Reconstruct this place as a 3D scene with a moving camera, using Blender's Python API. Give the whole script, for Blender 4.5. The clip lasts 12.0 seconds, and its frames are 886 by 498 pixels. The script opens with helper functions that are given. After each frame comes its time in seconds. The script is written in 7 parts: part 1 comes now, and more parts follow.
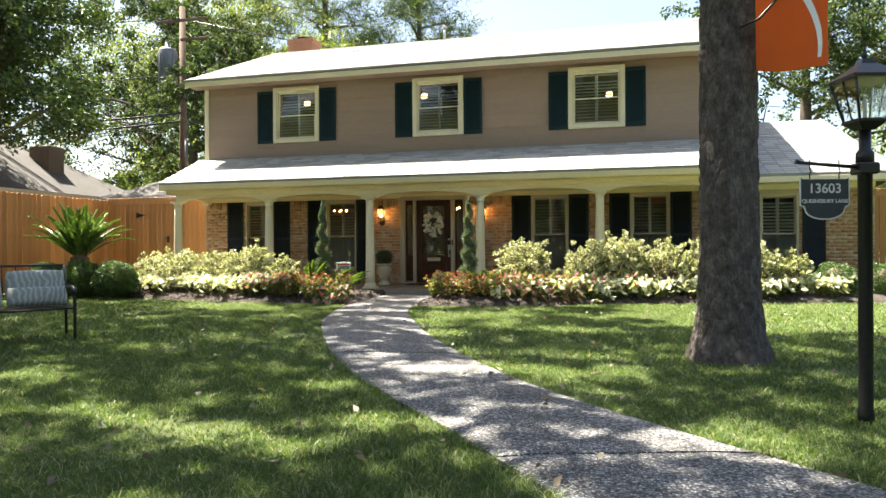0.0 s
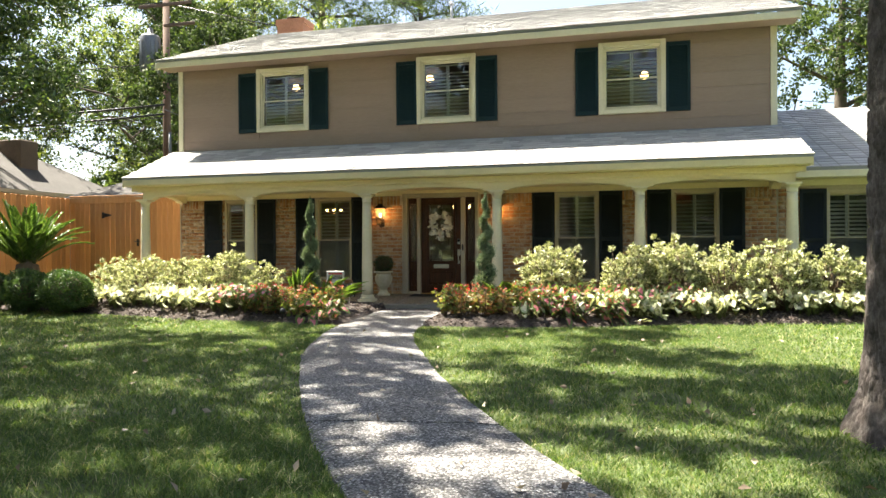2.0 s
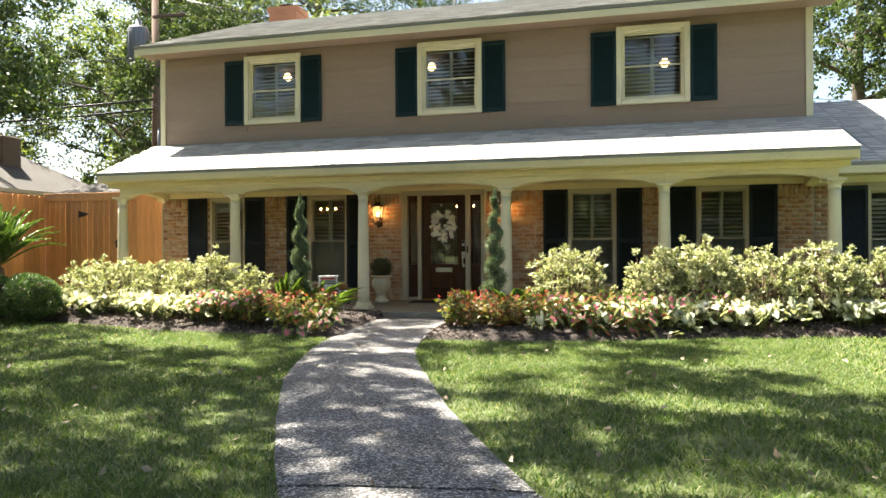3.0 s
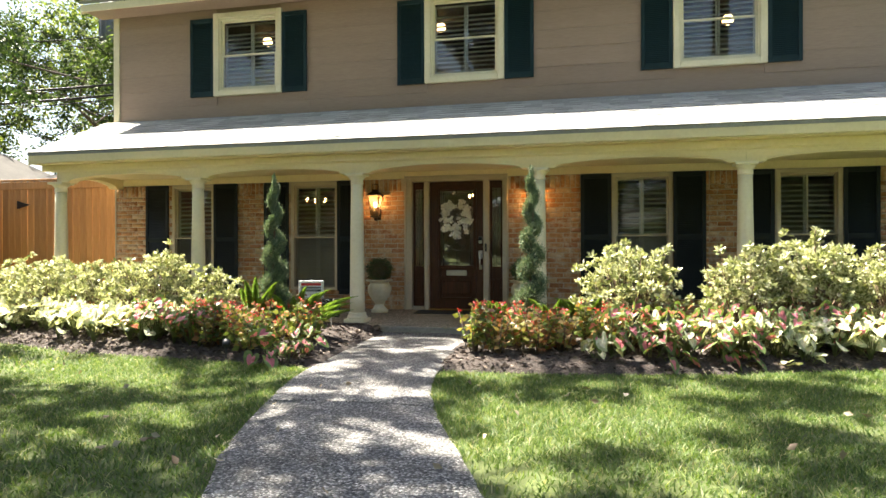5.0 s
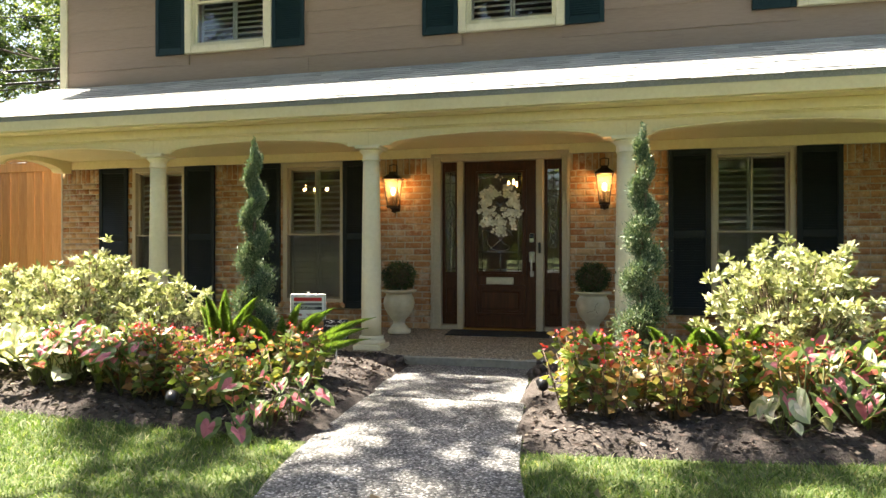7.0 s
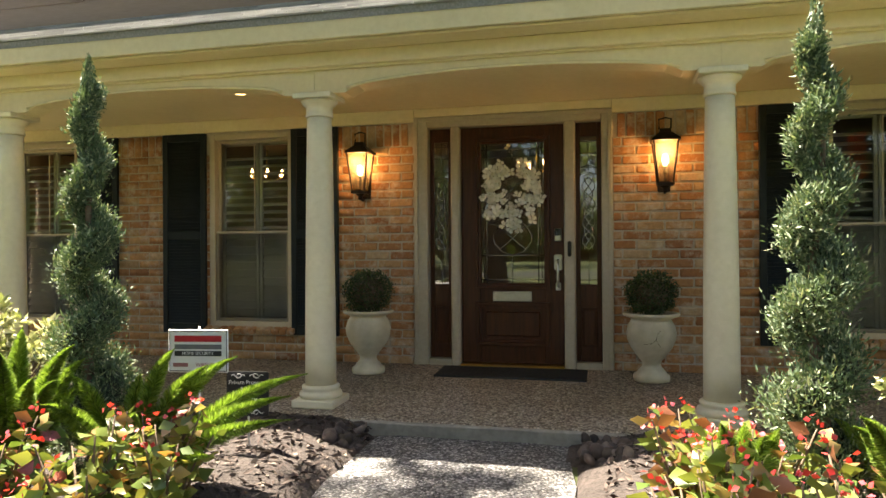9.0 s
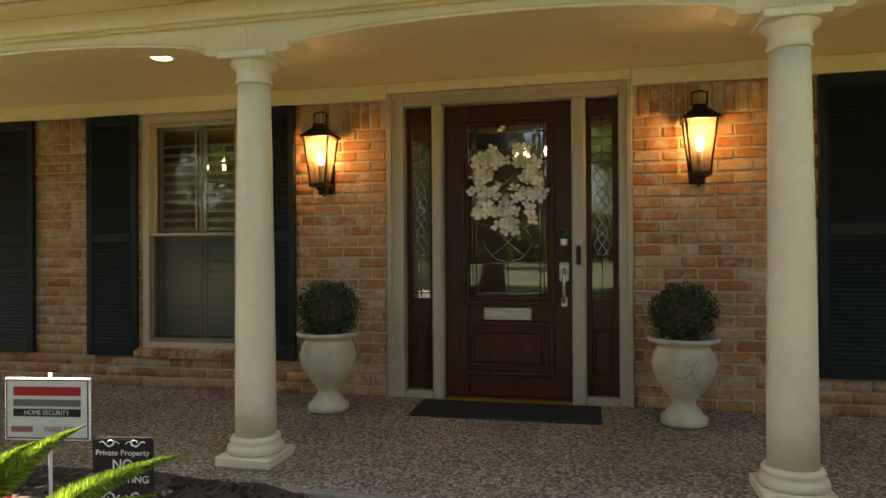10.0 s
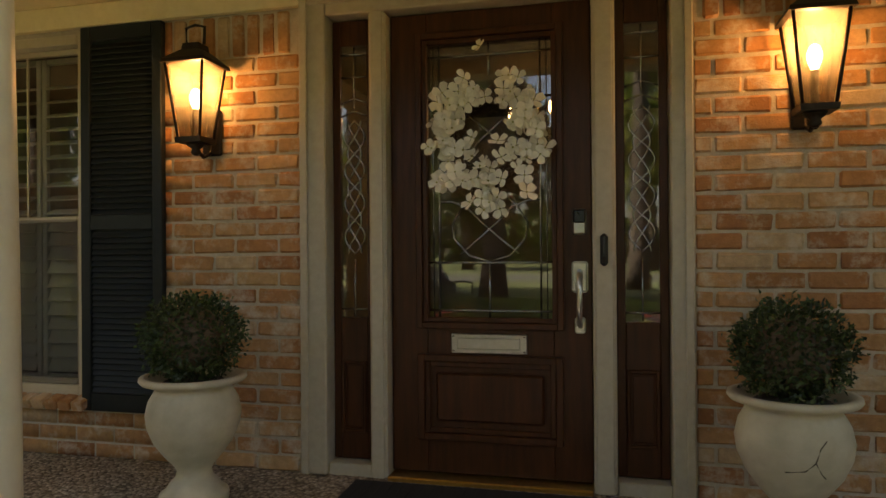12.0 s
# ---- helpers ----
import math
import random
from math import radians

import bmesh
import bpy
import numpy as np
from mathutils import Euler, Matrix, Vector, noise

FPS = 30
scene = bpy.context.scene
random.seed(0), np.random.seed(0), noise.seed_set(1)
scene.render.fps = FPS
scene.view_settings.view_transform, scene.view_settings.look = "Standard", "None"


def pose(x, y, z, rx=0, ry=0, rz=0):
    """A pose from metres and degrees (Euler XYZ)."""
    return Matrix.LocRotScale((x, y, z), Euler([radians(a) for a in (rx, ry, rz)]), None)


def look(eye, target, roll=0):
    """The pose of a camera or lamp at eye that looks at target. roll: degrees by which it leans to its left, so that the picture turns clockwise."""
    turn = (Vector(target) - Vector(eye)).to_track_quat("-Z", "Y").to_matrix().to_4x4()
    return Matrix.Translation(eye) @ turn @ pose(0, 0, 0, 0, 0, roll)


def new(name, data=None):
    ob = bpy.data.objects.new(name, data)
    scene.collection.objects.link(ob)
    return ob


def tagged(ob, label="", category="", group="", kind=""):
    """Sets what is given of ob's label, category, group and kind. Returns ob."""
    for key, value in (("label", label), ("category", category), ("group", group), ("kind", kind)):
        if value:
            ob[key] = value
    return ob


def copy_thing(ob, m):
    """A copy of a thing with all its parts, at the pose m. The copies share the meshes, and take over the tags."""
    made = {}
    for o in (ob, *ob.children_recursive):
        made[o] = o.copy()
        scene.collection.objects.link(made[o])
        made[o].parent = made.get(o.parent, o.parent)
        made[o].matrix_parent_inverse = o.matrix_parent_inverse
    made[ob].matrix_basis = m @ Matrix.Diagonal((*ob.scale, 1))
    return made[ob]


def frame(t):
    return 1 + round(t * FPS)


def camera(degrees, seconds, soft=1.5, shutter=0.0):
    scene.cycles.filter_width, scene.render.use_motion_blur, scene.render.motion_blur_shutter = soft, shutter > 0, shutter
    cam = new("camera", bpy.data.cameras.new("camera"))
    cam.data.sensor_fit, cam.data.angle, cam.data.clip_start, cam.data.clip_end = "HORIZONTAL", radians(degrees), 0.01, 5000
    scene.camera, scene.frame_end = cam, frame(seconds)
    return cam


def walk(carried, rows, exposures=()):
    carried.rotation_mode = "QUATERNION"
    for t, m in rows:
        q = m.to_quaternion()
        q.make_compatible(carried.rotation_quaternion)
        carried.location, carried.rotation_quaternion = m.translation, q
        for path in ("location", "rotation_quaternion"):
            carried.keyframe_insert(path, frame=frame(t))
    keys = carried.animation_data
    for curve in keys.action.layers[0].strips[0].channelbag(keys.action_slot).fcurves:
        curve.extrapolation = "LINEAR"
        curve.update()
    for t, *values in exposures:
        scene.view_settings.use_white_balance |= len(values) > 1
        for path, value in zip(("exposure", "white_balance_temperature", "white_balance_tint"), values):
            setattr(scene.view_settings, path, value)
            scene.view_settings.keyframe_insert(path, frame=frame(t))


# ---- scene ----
cam = camera(66.3, 12.0)
PATH = [
    (0.0, 1.113, -1.969, 1.075, 14.02, -0.21, 0.39),
    (0.5, 0.950, -1.437, 1.102, 14.04, -0.21, 0.48),
    (1.0, 0.767, -0.886, 1.132, 14.04, -0.34, 0.25),
    (1.5, 0.559, -0.324, 1.165, 14.03, -0.22, 0.33),
    (2.0, 0.359, 0.233, 1.192, 13.99, -0.24, 0.38),
    (2.5, 0.195, 0.783, 1.215, 13.98, -0.23, 0.37),
    (3.0, -0.015, 1.343, 1.225, 13.84, -0.22, 0.32),
    (5.0, -0.875, 3.746, 1.168, 13.54, -0.12, 0.16),
    (5.5, -1.122, 4.359, 1.151, 13.56, 0.04, 0.20),
    (6.0, -1.414, 4.956, 1.150, 13.72, -0.03, 0.20),
    (6.5, -1.703, 5.575, 1.150, 13.62, 0.15, 0.18),
    (7.0, -1.960, 6.196, 1.147, 13.57, 0.04, 0.06),
    (9.0, -2.491, 8.642, 1.156, 13.13, 0.17, 0.37),
    (9.5, -2.546, 9.219, 1.175, 12.99, 0.13, 0.47),
    (10.0, -2.616, 9.769, 1.197, 12.96, 0.24, 0.36),
    (10.5, -2.652, 10.284, 1.191, 13.09, -0.08, 0.46),
    (11.0, -2.679, 10.770, 1.173, 13.45, -0.09, 0.30),
    (11.5, -2.715, 11.209, 1.166, 13.63, -0.08, 0.27),
    (12.0, -2.741, 11.587, 1.163, 13.56, 0.26, 0.41),
]
walk(cam, [(t, pose(x, y, z, 90 + pitch, roll, yaw)) for t, x, y, z, yaw, pitch, roll in PATH], exposures=[(0.0, 2.55, 7000, 9), (3.0, 2.57, 7000, 9), (5.0, 2.72, 7000, 9), (7.0, 2.83, 7100, 9), (9.0, 2.84, 7400, 12), (10.5, 2.75, 7900, 15), (12.0, 2.65, 8200, 16)])

# ---- light ----
world = bpy.data.worlds.new("sky")
scene.world = world
world.use_nodes = True
wn = world.node_tree
sky = wn.nodes.new("ShaderNodeTexSky")
sky.sky_type = "NISHITA"
sky.sun_disc = False
sky.dust_density = 2.5
SUN = Vector((-0.48, 0.165, 1.0)).normalized()
sky.sun_elevation = math.asin(SUN.z)
sky.sun_rotation = math.atan2(SUN.x, SUN.y)
wn.links.new(sky.outputs[0], wn.nodes["Background"].inputs[0])
wn.nodes["Background"].inputs[1].default_value = 0.062
sun = new("sun", bpy.data.lights.new("sun", "SUN"))
sun.data.energy, sun.data.angle, sun.data.color = 5.0, radians(0.6), (1.0, 0.95, 0.86)
sun.matrix_world = look(SUN * 60, (0, 0, 0))


# ---- materials ----
def tree_of(name):
    m = bpy.data.materials.new(name)
    m.use_nodes = True
    nt = m.node_tree
    return m, nt, nt.nodes["Principled BSDF"]


def node(nt, kind, **ins):
    n = nt.nodes.new(kind)
    for k, v in ins.items():
        n.inputs[k.replace("_", " ")].default_value = v
    return n


def rgba(c):
    return (*c, 1.0)


def ramp(nt, source, stops):
    r = nt.nodes.new("ShaderNodeValToRGB")
    el = r.color_ramp.elements
    while len(el) < len(stops):
        el.new(0.5)
    for e, (p, c) in zip(el, stops):
        e.position, e.color = p, rgba(c)
    nt.links.new(source, r.inputs[0])
    return r.outputs[0]


def mixed(nt, a, b, fac, kind="MIX"):
    n = nt.nodes.new("ShaderNodeMix")
    n.data_type, n.blend_type = "RGBA", kind
    for sock, v in ((n.inputs[0], fac), (n.inputs[6], a), (n.inputs[7], b)):
        if hasattr(v, "links"):
            nt.links.new(v, sock)
        elif isinstance(v, tuple):
            sock.default_value = rgba(v)
        else:
            sock.default_value = v
    return n.outputs[2]


def place(nt, scale=(1, 1, 1)):
    co = nt.nodes.new("ShaderNodeTexCoord")
    mp = nt.nodes.new("ShaderNodeMapping")
    mp.inputs["Scale"].default_value = scale
    nt.links.new(co.outputs["Object"], mp.inputs[0])
    return mp.outputs[0]


def noise_of(nt, co, scale, detail=5.0, rough=0.6):
    n = node(nt, "ShaderNodeTexNoise", Scale=scale, Detail=detail, Roughness=rough)
    nt.links.new(co, n.inputs["Vector"])
    return n.outputs["Fac"]


def bump_of(nt, bsdf, height, strength, dist=0.01):
    b = node(nt, "ShaderNodeBump", Strength=strength, Distance=dist)
    nt.links.new(height, b.inputs["Height"])
    nt.links.new(b.outputs[0], bsdf.inputs["Normal"])


def mat(name, c1, c2, scale=12.0, rough=0.6, bump=0.25, bscale=80.0, metal=0.0, big=1.2, var=0.25, rnd=0.0, stretch=(1, 1, 1), dist=0.004, coat=0.0):
    """A painted, mineral or wooden surface: fine grain, large stains, fine relief, and rnd: how far alike pieces differ."""
    m, nt, b = tree_of(name)
    co = place(nt, stretch)
    fine = noise_of(nt, co, scale)
    col = ramp(nt, fine, [(0.32, c1), (0.68, c2)])
    large = ramp(nt, noise_of(nt, co, big, 3.0), [(0.3, (1 - var,) * 3), (0.7, (1.0, 1.0, 1.0))])
    col = mixed(nt, col, large, 1.0, "MULTIPLY")
    if rnd:
        oi = nt.nodes.new("ShaderNodeObjectInfo")
        col = mixed(nt, col, ramp(nt, oi.outputs["Random"], [(0.0, (1 - rnd,) * 3), (1.0, (1.0, 1.0, 1.0))]), 1.0, "MULTIPLY")
    nt.links.new(col, b.inputs["Base Color"])
    b.inputs["Roughness"].default_value, b.inputs["Metallic"].default_value = rough, metal
    b.inputs["Coat Weight"].default_value = coat
    if bump:
        bump_of(nt, b, noise_of(nt, co, bscale, 4.0), bump, dist)
    return m


def leaf_mat(name, stops, rough=0.45, glow=0.35):
    """Leaves: each its own tint, part of the light shining through."""
    m, nt, b = tree_of(name)
    geo = nt.nodes.new("ShaderNodeNewGeometry")
    col = ramp(nt, geo.outputs["Random Per Island"], stops)
    nt.links.new(col, b.inputs["Base Color"])
    b.inputs["Roughness"].default_value = rough
    tr = nt.nodes.new("ShaderNodeBsdfTranslucent")
    nt.links.new(mixed(nt, col, (1.0, 1.0, 0.55), 1.0, "MULTIPLY"), tr.inputs[0])
    mx = node(nt, "ShaderNodeMixShader", Fac=glow)
    nt.links.new(b.outputs[0], mx.inputs[1])
    nt.links.new(tr.outputs[0], mx.inputs[2])
    nt.links.new(mx.outputs[0], nt.nodes["Material Output"].inputs[0])
    return m


def glass_mat(name, tint=(0.9, 0.93, 0.92), rough=0.0):
    m, nt, b = tree_of(name)
    b.inputs["Base Color"].default_value = rgba(tint)
    b.inputs["Roughness"].default_value = rough
    b.inputs["Transmission Weight"].default_value = 1.0
    b.inputs["IOR"].default_value = 1.45
    return m


def lamp_mat(name, colour, strength):
    m, nt, b = tree_of(name)
    b.inputs["Emission Color"].default_value = rgba(colour)
    b.inputs["Emission Strength"].default_value = strength
    b.inputs["Base Color"].default_value = rgba((0.8, 0.7, 0.5))
    return m


def aggregate(name, tints, scale, rough=0.75):
    """Exposed pebbles in concrete, stained in large patches."""
    m, nt, b = tree_of(name)
    co = place(nt)
    v = node(nt, "ShaderNodeTexVoronoi", Scale=scale, Randomness=1.0)
    nt.links.new(co, v.inputs["Vector"])
    sep = nt.nodes.new("ShaderNodeSeparateColor")
    nt.links.new(v.outputs["Color"], sep.inputs[0])
    col = ramp(nt, sep.outputs[0], tints)
    edge = ramp(nt, v.outputs["Distance"], [(0.25, (1.0, 1.0, 1.0)), (0.75, (0.42, 0.40, 0.37))])
    col = mixed(nt, col, edge, 1.0, "MULTIPLY")
    col = mixed(nt, col, ramp(nt, noise_of(nt, co, 1.3, 5.0), [(0.3, (0.72, 0.70, 0.66)), (0.65, (1.0, 1.0, 1.0))]), 1.0, "MULTIPLY")
    nt.links.new(col, b.inputs["Base Color"])
    b.inputs["Roughness"].default_value = rough
    inv = nt.nodes.new("ShaderNodeMath")
    inv.operation = "SUBTRACT"
    inv.inputs[0].default_value = 1.0
    nt.links.new(v.outputs["Distance"], inv.inputs[1])
    bump_of(nt, b, inv.outputs[0], 0.9, 0.012)
    return m


M_SIDING = mat("siding_paint", (0.315, 0.222, 0.168), (0.365, 0.262, 0.203), 30, 0.6, 0.15, 120, stretch=(0.3, 1, 3), rnd=0.08, var=0.12)
M_TRIM = mat("cream_paint", (0.74, 0.67, 0.47), (0.80, 0.73, 0.53), 25, 0.45, 0.12, 90, var=0.1)
M_CREAM = mat("porch_cream_paint", (0.74, 0.63, 0.37), (0.80, 0.69, 0.43), 25, 0.5, 0.12, 90, var=0.1)
M_SASH = mat("tan_vinyl", (0.50, 0.42, 0.29), (0.56, 0.47, 0.33), 25, 0.4, 0.06, 90, var=0.1)
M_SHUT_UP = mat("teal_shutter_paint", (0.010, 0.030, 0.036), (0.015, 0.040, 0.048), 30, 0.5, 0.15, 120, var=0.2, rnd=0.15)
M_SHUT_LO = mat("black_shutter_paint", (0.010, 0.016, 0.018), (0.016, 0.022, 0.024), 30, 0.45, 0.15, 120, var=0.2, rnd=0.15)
for m in (M_SHUT_UP, M_SHUT_LO):
    m.node_tree.nodes["Principled BSDF"].inputs["Specular IOR Level"].default_value = 0.22
M_SHINGLE = mat("asphalt_shingle", (0.25, 0.245, 0.23), (0.40, 0.39, 0.375), 60, 0.9, 0.5, 250, big=0.8, var=0.25)
M_BRICK = mat("tumbled_brick", (0.46, 0.22, 0.11), (0.60, 0.36, 0.20), 16, 0.85, 0.6, 90, big=5.0, var=0.3, rnd=0.42)
M_MORTAR = mat("mortar", (0.46, 0.39, 0.29), (0.56, 0.48, 0.37), 40, 0.95, 0.6, 150, var=0.2)
M_FENCE = mat("cedar", (0.66, 0.29, 0.09), (0.78, 0.39, 0.15), 9, 0.7, 0.3, 60, stretch=(6, 6, 0.6), var=0.2, rnd=0.38)
# near-black base colour stands in for the gloom of unlit rooms
M_DARK = mat("unlit_room_tone", (0.05, 0.045, 0.04), (0.07, 0.06, 0.05), 3, 0.9, 0)
M_PATH = aggregate("path_pebbles", [(0.0, (0.055, 0.055, 0.06)), (0.35, (0.145, 0.147, 0.156)), (0.7, (0.28, 0.282, 0.29)), (1.0, (0.62, 0.62, 0.62))], 74)
M_PORCH = aggregate("porch_pebbles", [(0.0, (0.18, 0.15, 0.12)), (0.35, (0.40, 0.335, 0.26)), (0.7, (0.54, 0.465, 0.37)), (1.0, (0.72, 0.65, 0.55))], 62)
M_CONCRETE = mat("worn_concrete", (0.26, 0.24, 0.20), (0.36, 0.33, 0.28), 25, 0.9, 0.5, 120)
M_SOIL = mat("lawn_soil", (0.055, 0.075, 0.02), (0.10, 0.125, 0.035), 30, 0.95, 0.6, 60, big=0.7, var=0.35)
M_MULCH = mat("dark_mulch", (0.040, 0.031, 0.027), (0.11, 0.088, 0.078), 45, 0.95, 1.0, 60, big=4, var=0.4, dist=0.03)
M_WOOD = mat("mahogany", (0.045, 0.014, 0.005), (0.092, 0.029, 0.010), 8, 0.36, 0.1, 60, stretch=(5, 5, 0.5), var=0.25, coat=0.0)
M_WOOD.node_tree.nodes["Principled BSDF"].inputs["Specular IOR Level"].default_value = 0.28
M_GLASS = glass_mat("window_glass")
M_BLIND = mat("plantation_shutter_paint", (0.42, 0.41, 0.34), (0.50, 0.48, 0.40), 20, 0.5, 0.0, var=0.05)
M_IRON = mat("bronze_iron", (0.018, 0.013, 0.010), (0.035, 0.026, 0.020), 40, 0.45, 0.3, 150, metal=0.6)
M_BLACK = mat("black_metal_paint", (0.012, 0.012, 0.013), (0.022, 0.022, 0.024), 40, 0.35, 0.1, 120, metal=0.2)
M_WHITE = mat("white_paint", (0.78, 0.78, 0.76), (0.84, 0.84, 0.82), 30, 0.5, 0.05, 90, var=0.08)


def screen_mat():
    m, nt, b = tree_of("insect_mesh")
    b.inputs["Base Color"].default_value = rgba((0.02, 0.02, 0.02))
    b.inputs["Roughness"].default_value = 0.8
    clear = nt.nodes.new("ShaderNodeBsdfTransparent")
    mx = node(nt, "ShaderNodeMixShader", Fac=0.2)
    nt.links.new(clear.outputs[0], mx.inputs[1])
    nt.links.new(b.outputs[0], mx.inputs[2])
    nt.links.new(mx.outputs[0], nt.nodes["Material Output"].inputs[0])
    return m


M_SCREEN = screen_mat()


# ---- builders ----
def part(name, bm, material, parent=None, label=""):
    me = bpy.data.meshes.new(name)
    bm.to_mesh(me)
    bm.free()
    if material:
        me.materials.append(material)
    ob = new(name, me)
    if parent:
        ob.parent = parent
    return tagged(ob, label)


def thing(name, label, category, at=(0, 0, 0), group="", kind=""):
    ob = new(name)
    ob.empty_display_size = 0.1
    ob.location = at
    return tagged(ob, label, category, group, kind)


def setting(name, bm, material, label="", category=""):
    return tagged(part(name, bm, material), label, category, "", "structure")


def box(bm, x0, x1, y0, y1, z0, z1, bevel=0.0):
    r = bmesh.ops.create_cube(bm, size=1.0)
    m = Matrix.LocRotScale(((x0 + x1) / 2, (y0 + y1) / 2, (z0 + z1) / 2), None, (abs(x1 - x0), abs(y1 - y0), abs(z1 - z0)))
    bmesh.ops.transform(bm, matrix=m, verts=r["verts"])
    if bevel:
        edges = list({e for v in r["verts"] for e in v.link_edges})
        bmesh.ops.bevel(bm, geom=edges, offset=bevel, segments=1, affect="EDGES")
    return bm


def cube(*a, **k):
    return box(bmesh.new(), *a, **k)


def lathe(bm, profile, seg=24, at=(0, 0, 0), smooth=True):
    """Turns a profile of (radius, height) about the upright through at."""
    rings = []
    for r, z in profile:
        rings.append([bm.verts.new((at[0] + r * math.cos(2 * math.pi * k / seg), at[1] + r * math.sin(2 * math.pi * k / seg), at[2] + z)) for k in range(seg)])
    for a, b in zip(rings, rings[1:]):
        for k in range(seg):
            f = bm.faces.new((a[k], a[(k + 1) % seg], b[(k + 1) % seg], b[k]))
            f.smooth = smooth
    bm.faces.new(rings[0][::-1])
    bm.faces.new(rings[-1])
    return bm


def tube(bm, points, radii, seg=8):
    """A tapered round branch, pipe or cable through points."""
    rings = []
    n = len(points)
    pts = [Vector(p) for p in points]
    for i, p in enumerate(pts):
        d = (pts[min(i + 1, n - 1)] - pts[max(i - 1, 0)]).normalized()
        side = d.cross(Vector((0, 0, 1)) if abs(d.z) < 0.9 else Vector((1, 0, 0))).normalized()
        up = side.cross(d)
        r = radii[i] if hasattr(radii, "__len__") else radii
        rings.append([bm.verts.new(p + (side * math.cos(2 * math.pi * k / seg) + up * math.sin(2 * math.pi * k / seg)) * r) for k in range(seg)])
    for a, b in zip(rings, rings[1:]):
        for k in range(seg):
            f = bm.faces.new((a[k], b[k], b[(k + 1) % seg], a[(k + 1) % seg]))
            f.smooth = True
    bm.faces.new(rings[0])
    bm.faces.new(rings[-1][::-1])
    return bm


def raw(name, verts, faces, material, parent=None, label="", smooth=False):
    """A mesh straight from arrays; faces is an (n, k) array."""
    verts, faces = np.asarray(verts, np.float32), np.asarray(faces, np.int32)
    me = bpy.data.meshes.new(name)
    me.vertices.add(len(verts))
    me.vertices.foreach_set("co", verts.ravel())
    n, k = faces.shape
    me.loops.add(n * k)
    me.loops.foreach_set("vertex_index", faces.ravel())
    me.polygons.add(n)
    me.polygons.foreach_set("loop_start", np.arange(0, n * k, k, dtype=np.int32))
    me.update(calc_edges=True)
    if smooth:
        me.polygons.foreach_set("use_smooth", np.ones(n, bool))
    me.materials.append(material)
    ob = new(name, me)
    if parent:
        ob.parent = parent
    return tagged(ob, label)


rng = np.random.default_rng(7)


def unit(v):
    return v / np.maximum(np.linalg.norm(v, axis=-1, keepdims=True), 1e-9)


def leaves(name, centre, heading, length, width, material, parent=None, label="", fold=0.25, droop=0.0):
    """One folded four-cornered leaf at each centre, pointing along heading."""
    n = len(centre)
    d = unit(heading)
    side = unit(np.cross(d, unit(rng.normal(size=(n, 3)))))
    up = np.cross(side, d)
    ln, wd = np.broadcast_to(length, n)[:, None], np.broadcast_to(width, n)[:, None]
    a = centre - d * ln * 0.5
    c = centre + d * ln * 0.5 - np.array([0, 0, 1.0]) * ln * droop
    b = centre + side * wd * 0.5 + up * wd * fold - d * ln * 0.08
    e = centre - side * wd * 0.5 + up * wd * fold - d * ln * 0.08
    verts = np.stack([a, b, c, e], 1).reshape(-1, 3)
    i = np.arange(n)[:, None] * 4
    faces = np.concatenate([i + [0, 1, 2], i + [0, 2, 3]], 1).reshape(-1, 3)
    return raw(name, verts, faces, material, parent, label)


def ball(n, shell=0.0):
    """Points in a unit ball, or near its skin."""
    v = unit(rng.normal(size=(n, 3)))
    return v * (shell + (1 - shell) * rng.random((n, 1)) ** (1 / 3))


# ---- ground, path, porch slab ----
WALL_Y = 14.5
PORCH_Z = 0.08
bm = bmesh.new()
bmesh.ops.create_grid(bm, x_segments=60, y_segments=60, size=1.0)
for v in bm.verts:
    r = max(abs(v.co.x), abs(v.co.y))
    k = 16 if r < 0.6 else 16 + (r - 0.6) ** 2 * 14000 / max(r, 1e-6)
    v.co.x, v.co.y = v.co.x * k * 1.4, v.co.y * k * 1.4
    near = abs(v.co.x) < 60 and abs(v.co.y) < 60
    v.co.z = -0.035 + (0.012 * noise.noise((v.co.x * 0.5, v.co.y * 0.5, 0.0)) if near else 0.0)
ground = setting("ground", bm, M_SOIL, "green lawn soil under short grass", "ground")

LEFT_EDGE = [(4.6, -2.0), (3.2, -1.05), (1.95, 0.0), (0.935, 0.958), (0.22, 1.9), (-0.456, 2.72), (-1.25, 3.8), (-1.95, 5.0), (-2.55, 6.2), (-3.05, 7.3), (-3.39, 8.4), (-3.66, 9.5), (-3.77, 10.6), (-3.85, 11.7), (-3.93, 12.73)]
RIGHT_EDGE = [(5.3, -1.0), (4.05, -0.1), (2.95, 0.85), (2.31, 1.38), (1.45, 2.25), (0.777, 3.0), (0.05, 4.02), (-0.62, 5.2), (-1.2, 6.35), (-1.68, 7.5), (-2.08, 8.5), (-2.35, 9.45), (-2.50, 10.6), (-2.60, 11.7), (-2.68, 12.73)]


def curve_at(pts, s):
    i = int(min(max(s, 0), len(pts) - 1.001))
    f = s - i
    p = [Vector(pts[min(max(i + k, 0), len(pts) - 1)]) for k in (-1, 0, 1, 2)]
    return 0.5 * (2 * p[1] + (p[2] - p[0]) * f + (2 * p[0] - 5 * p[1] + 4 * p[2] - p[3]) * f * f + (3 * p[1] - p[0] - 3 * p[2] + p[3]) * f ** 3)


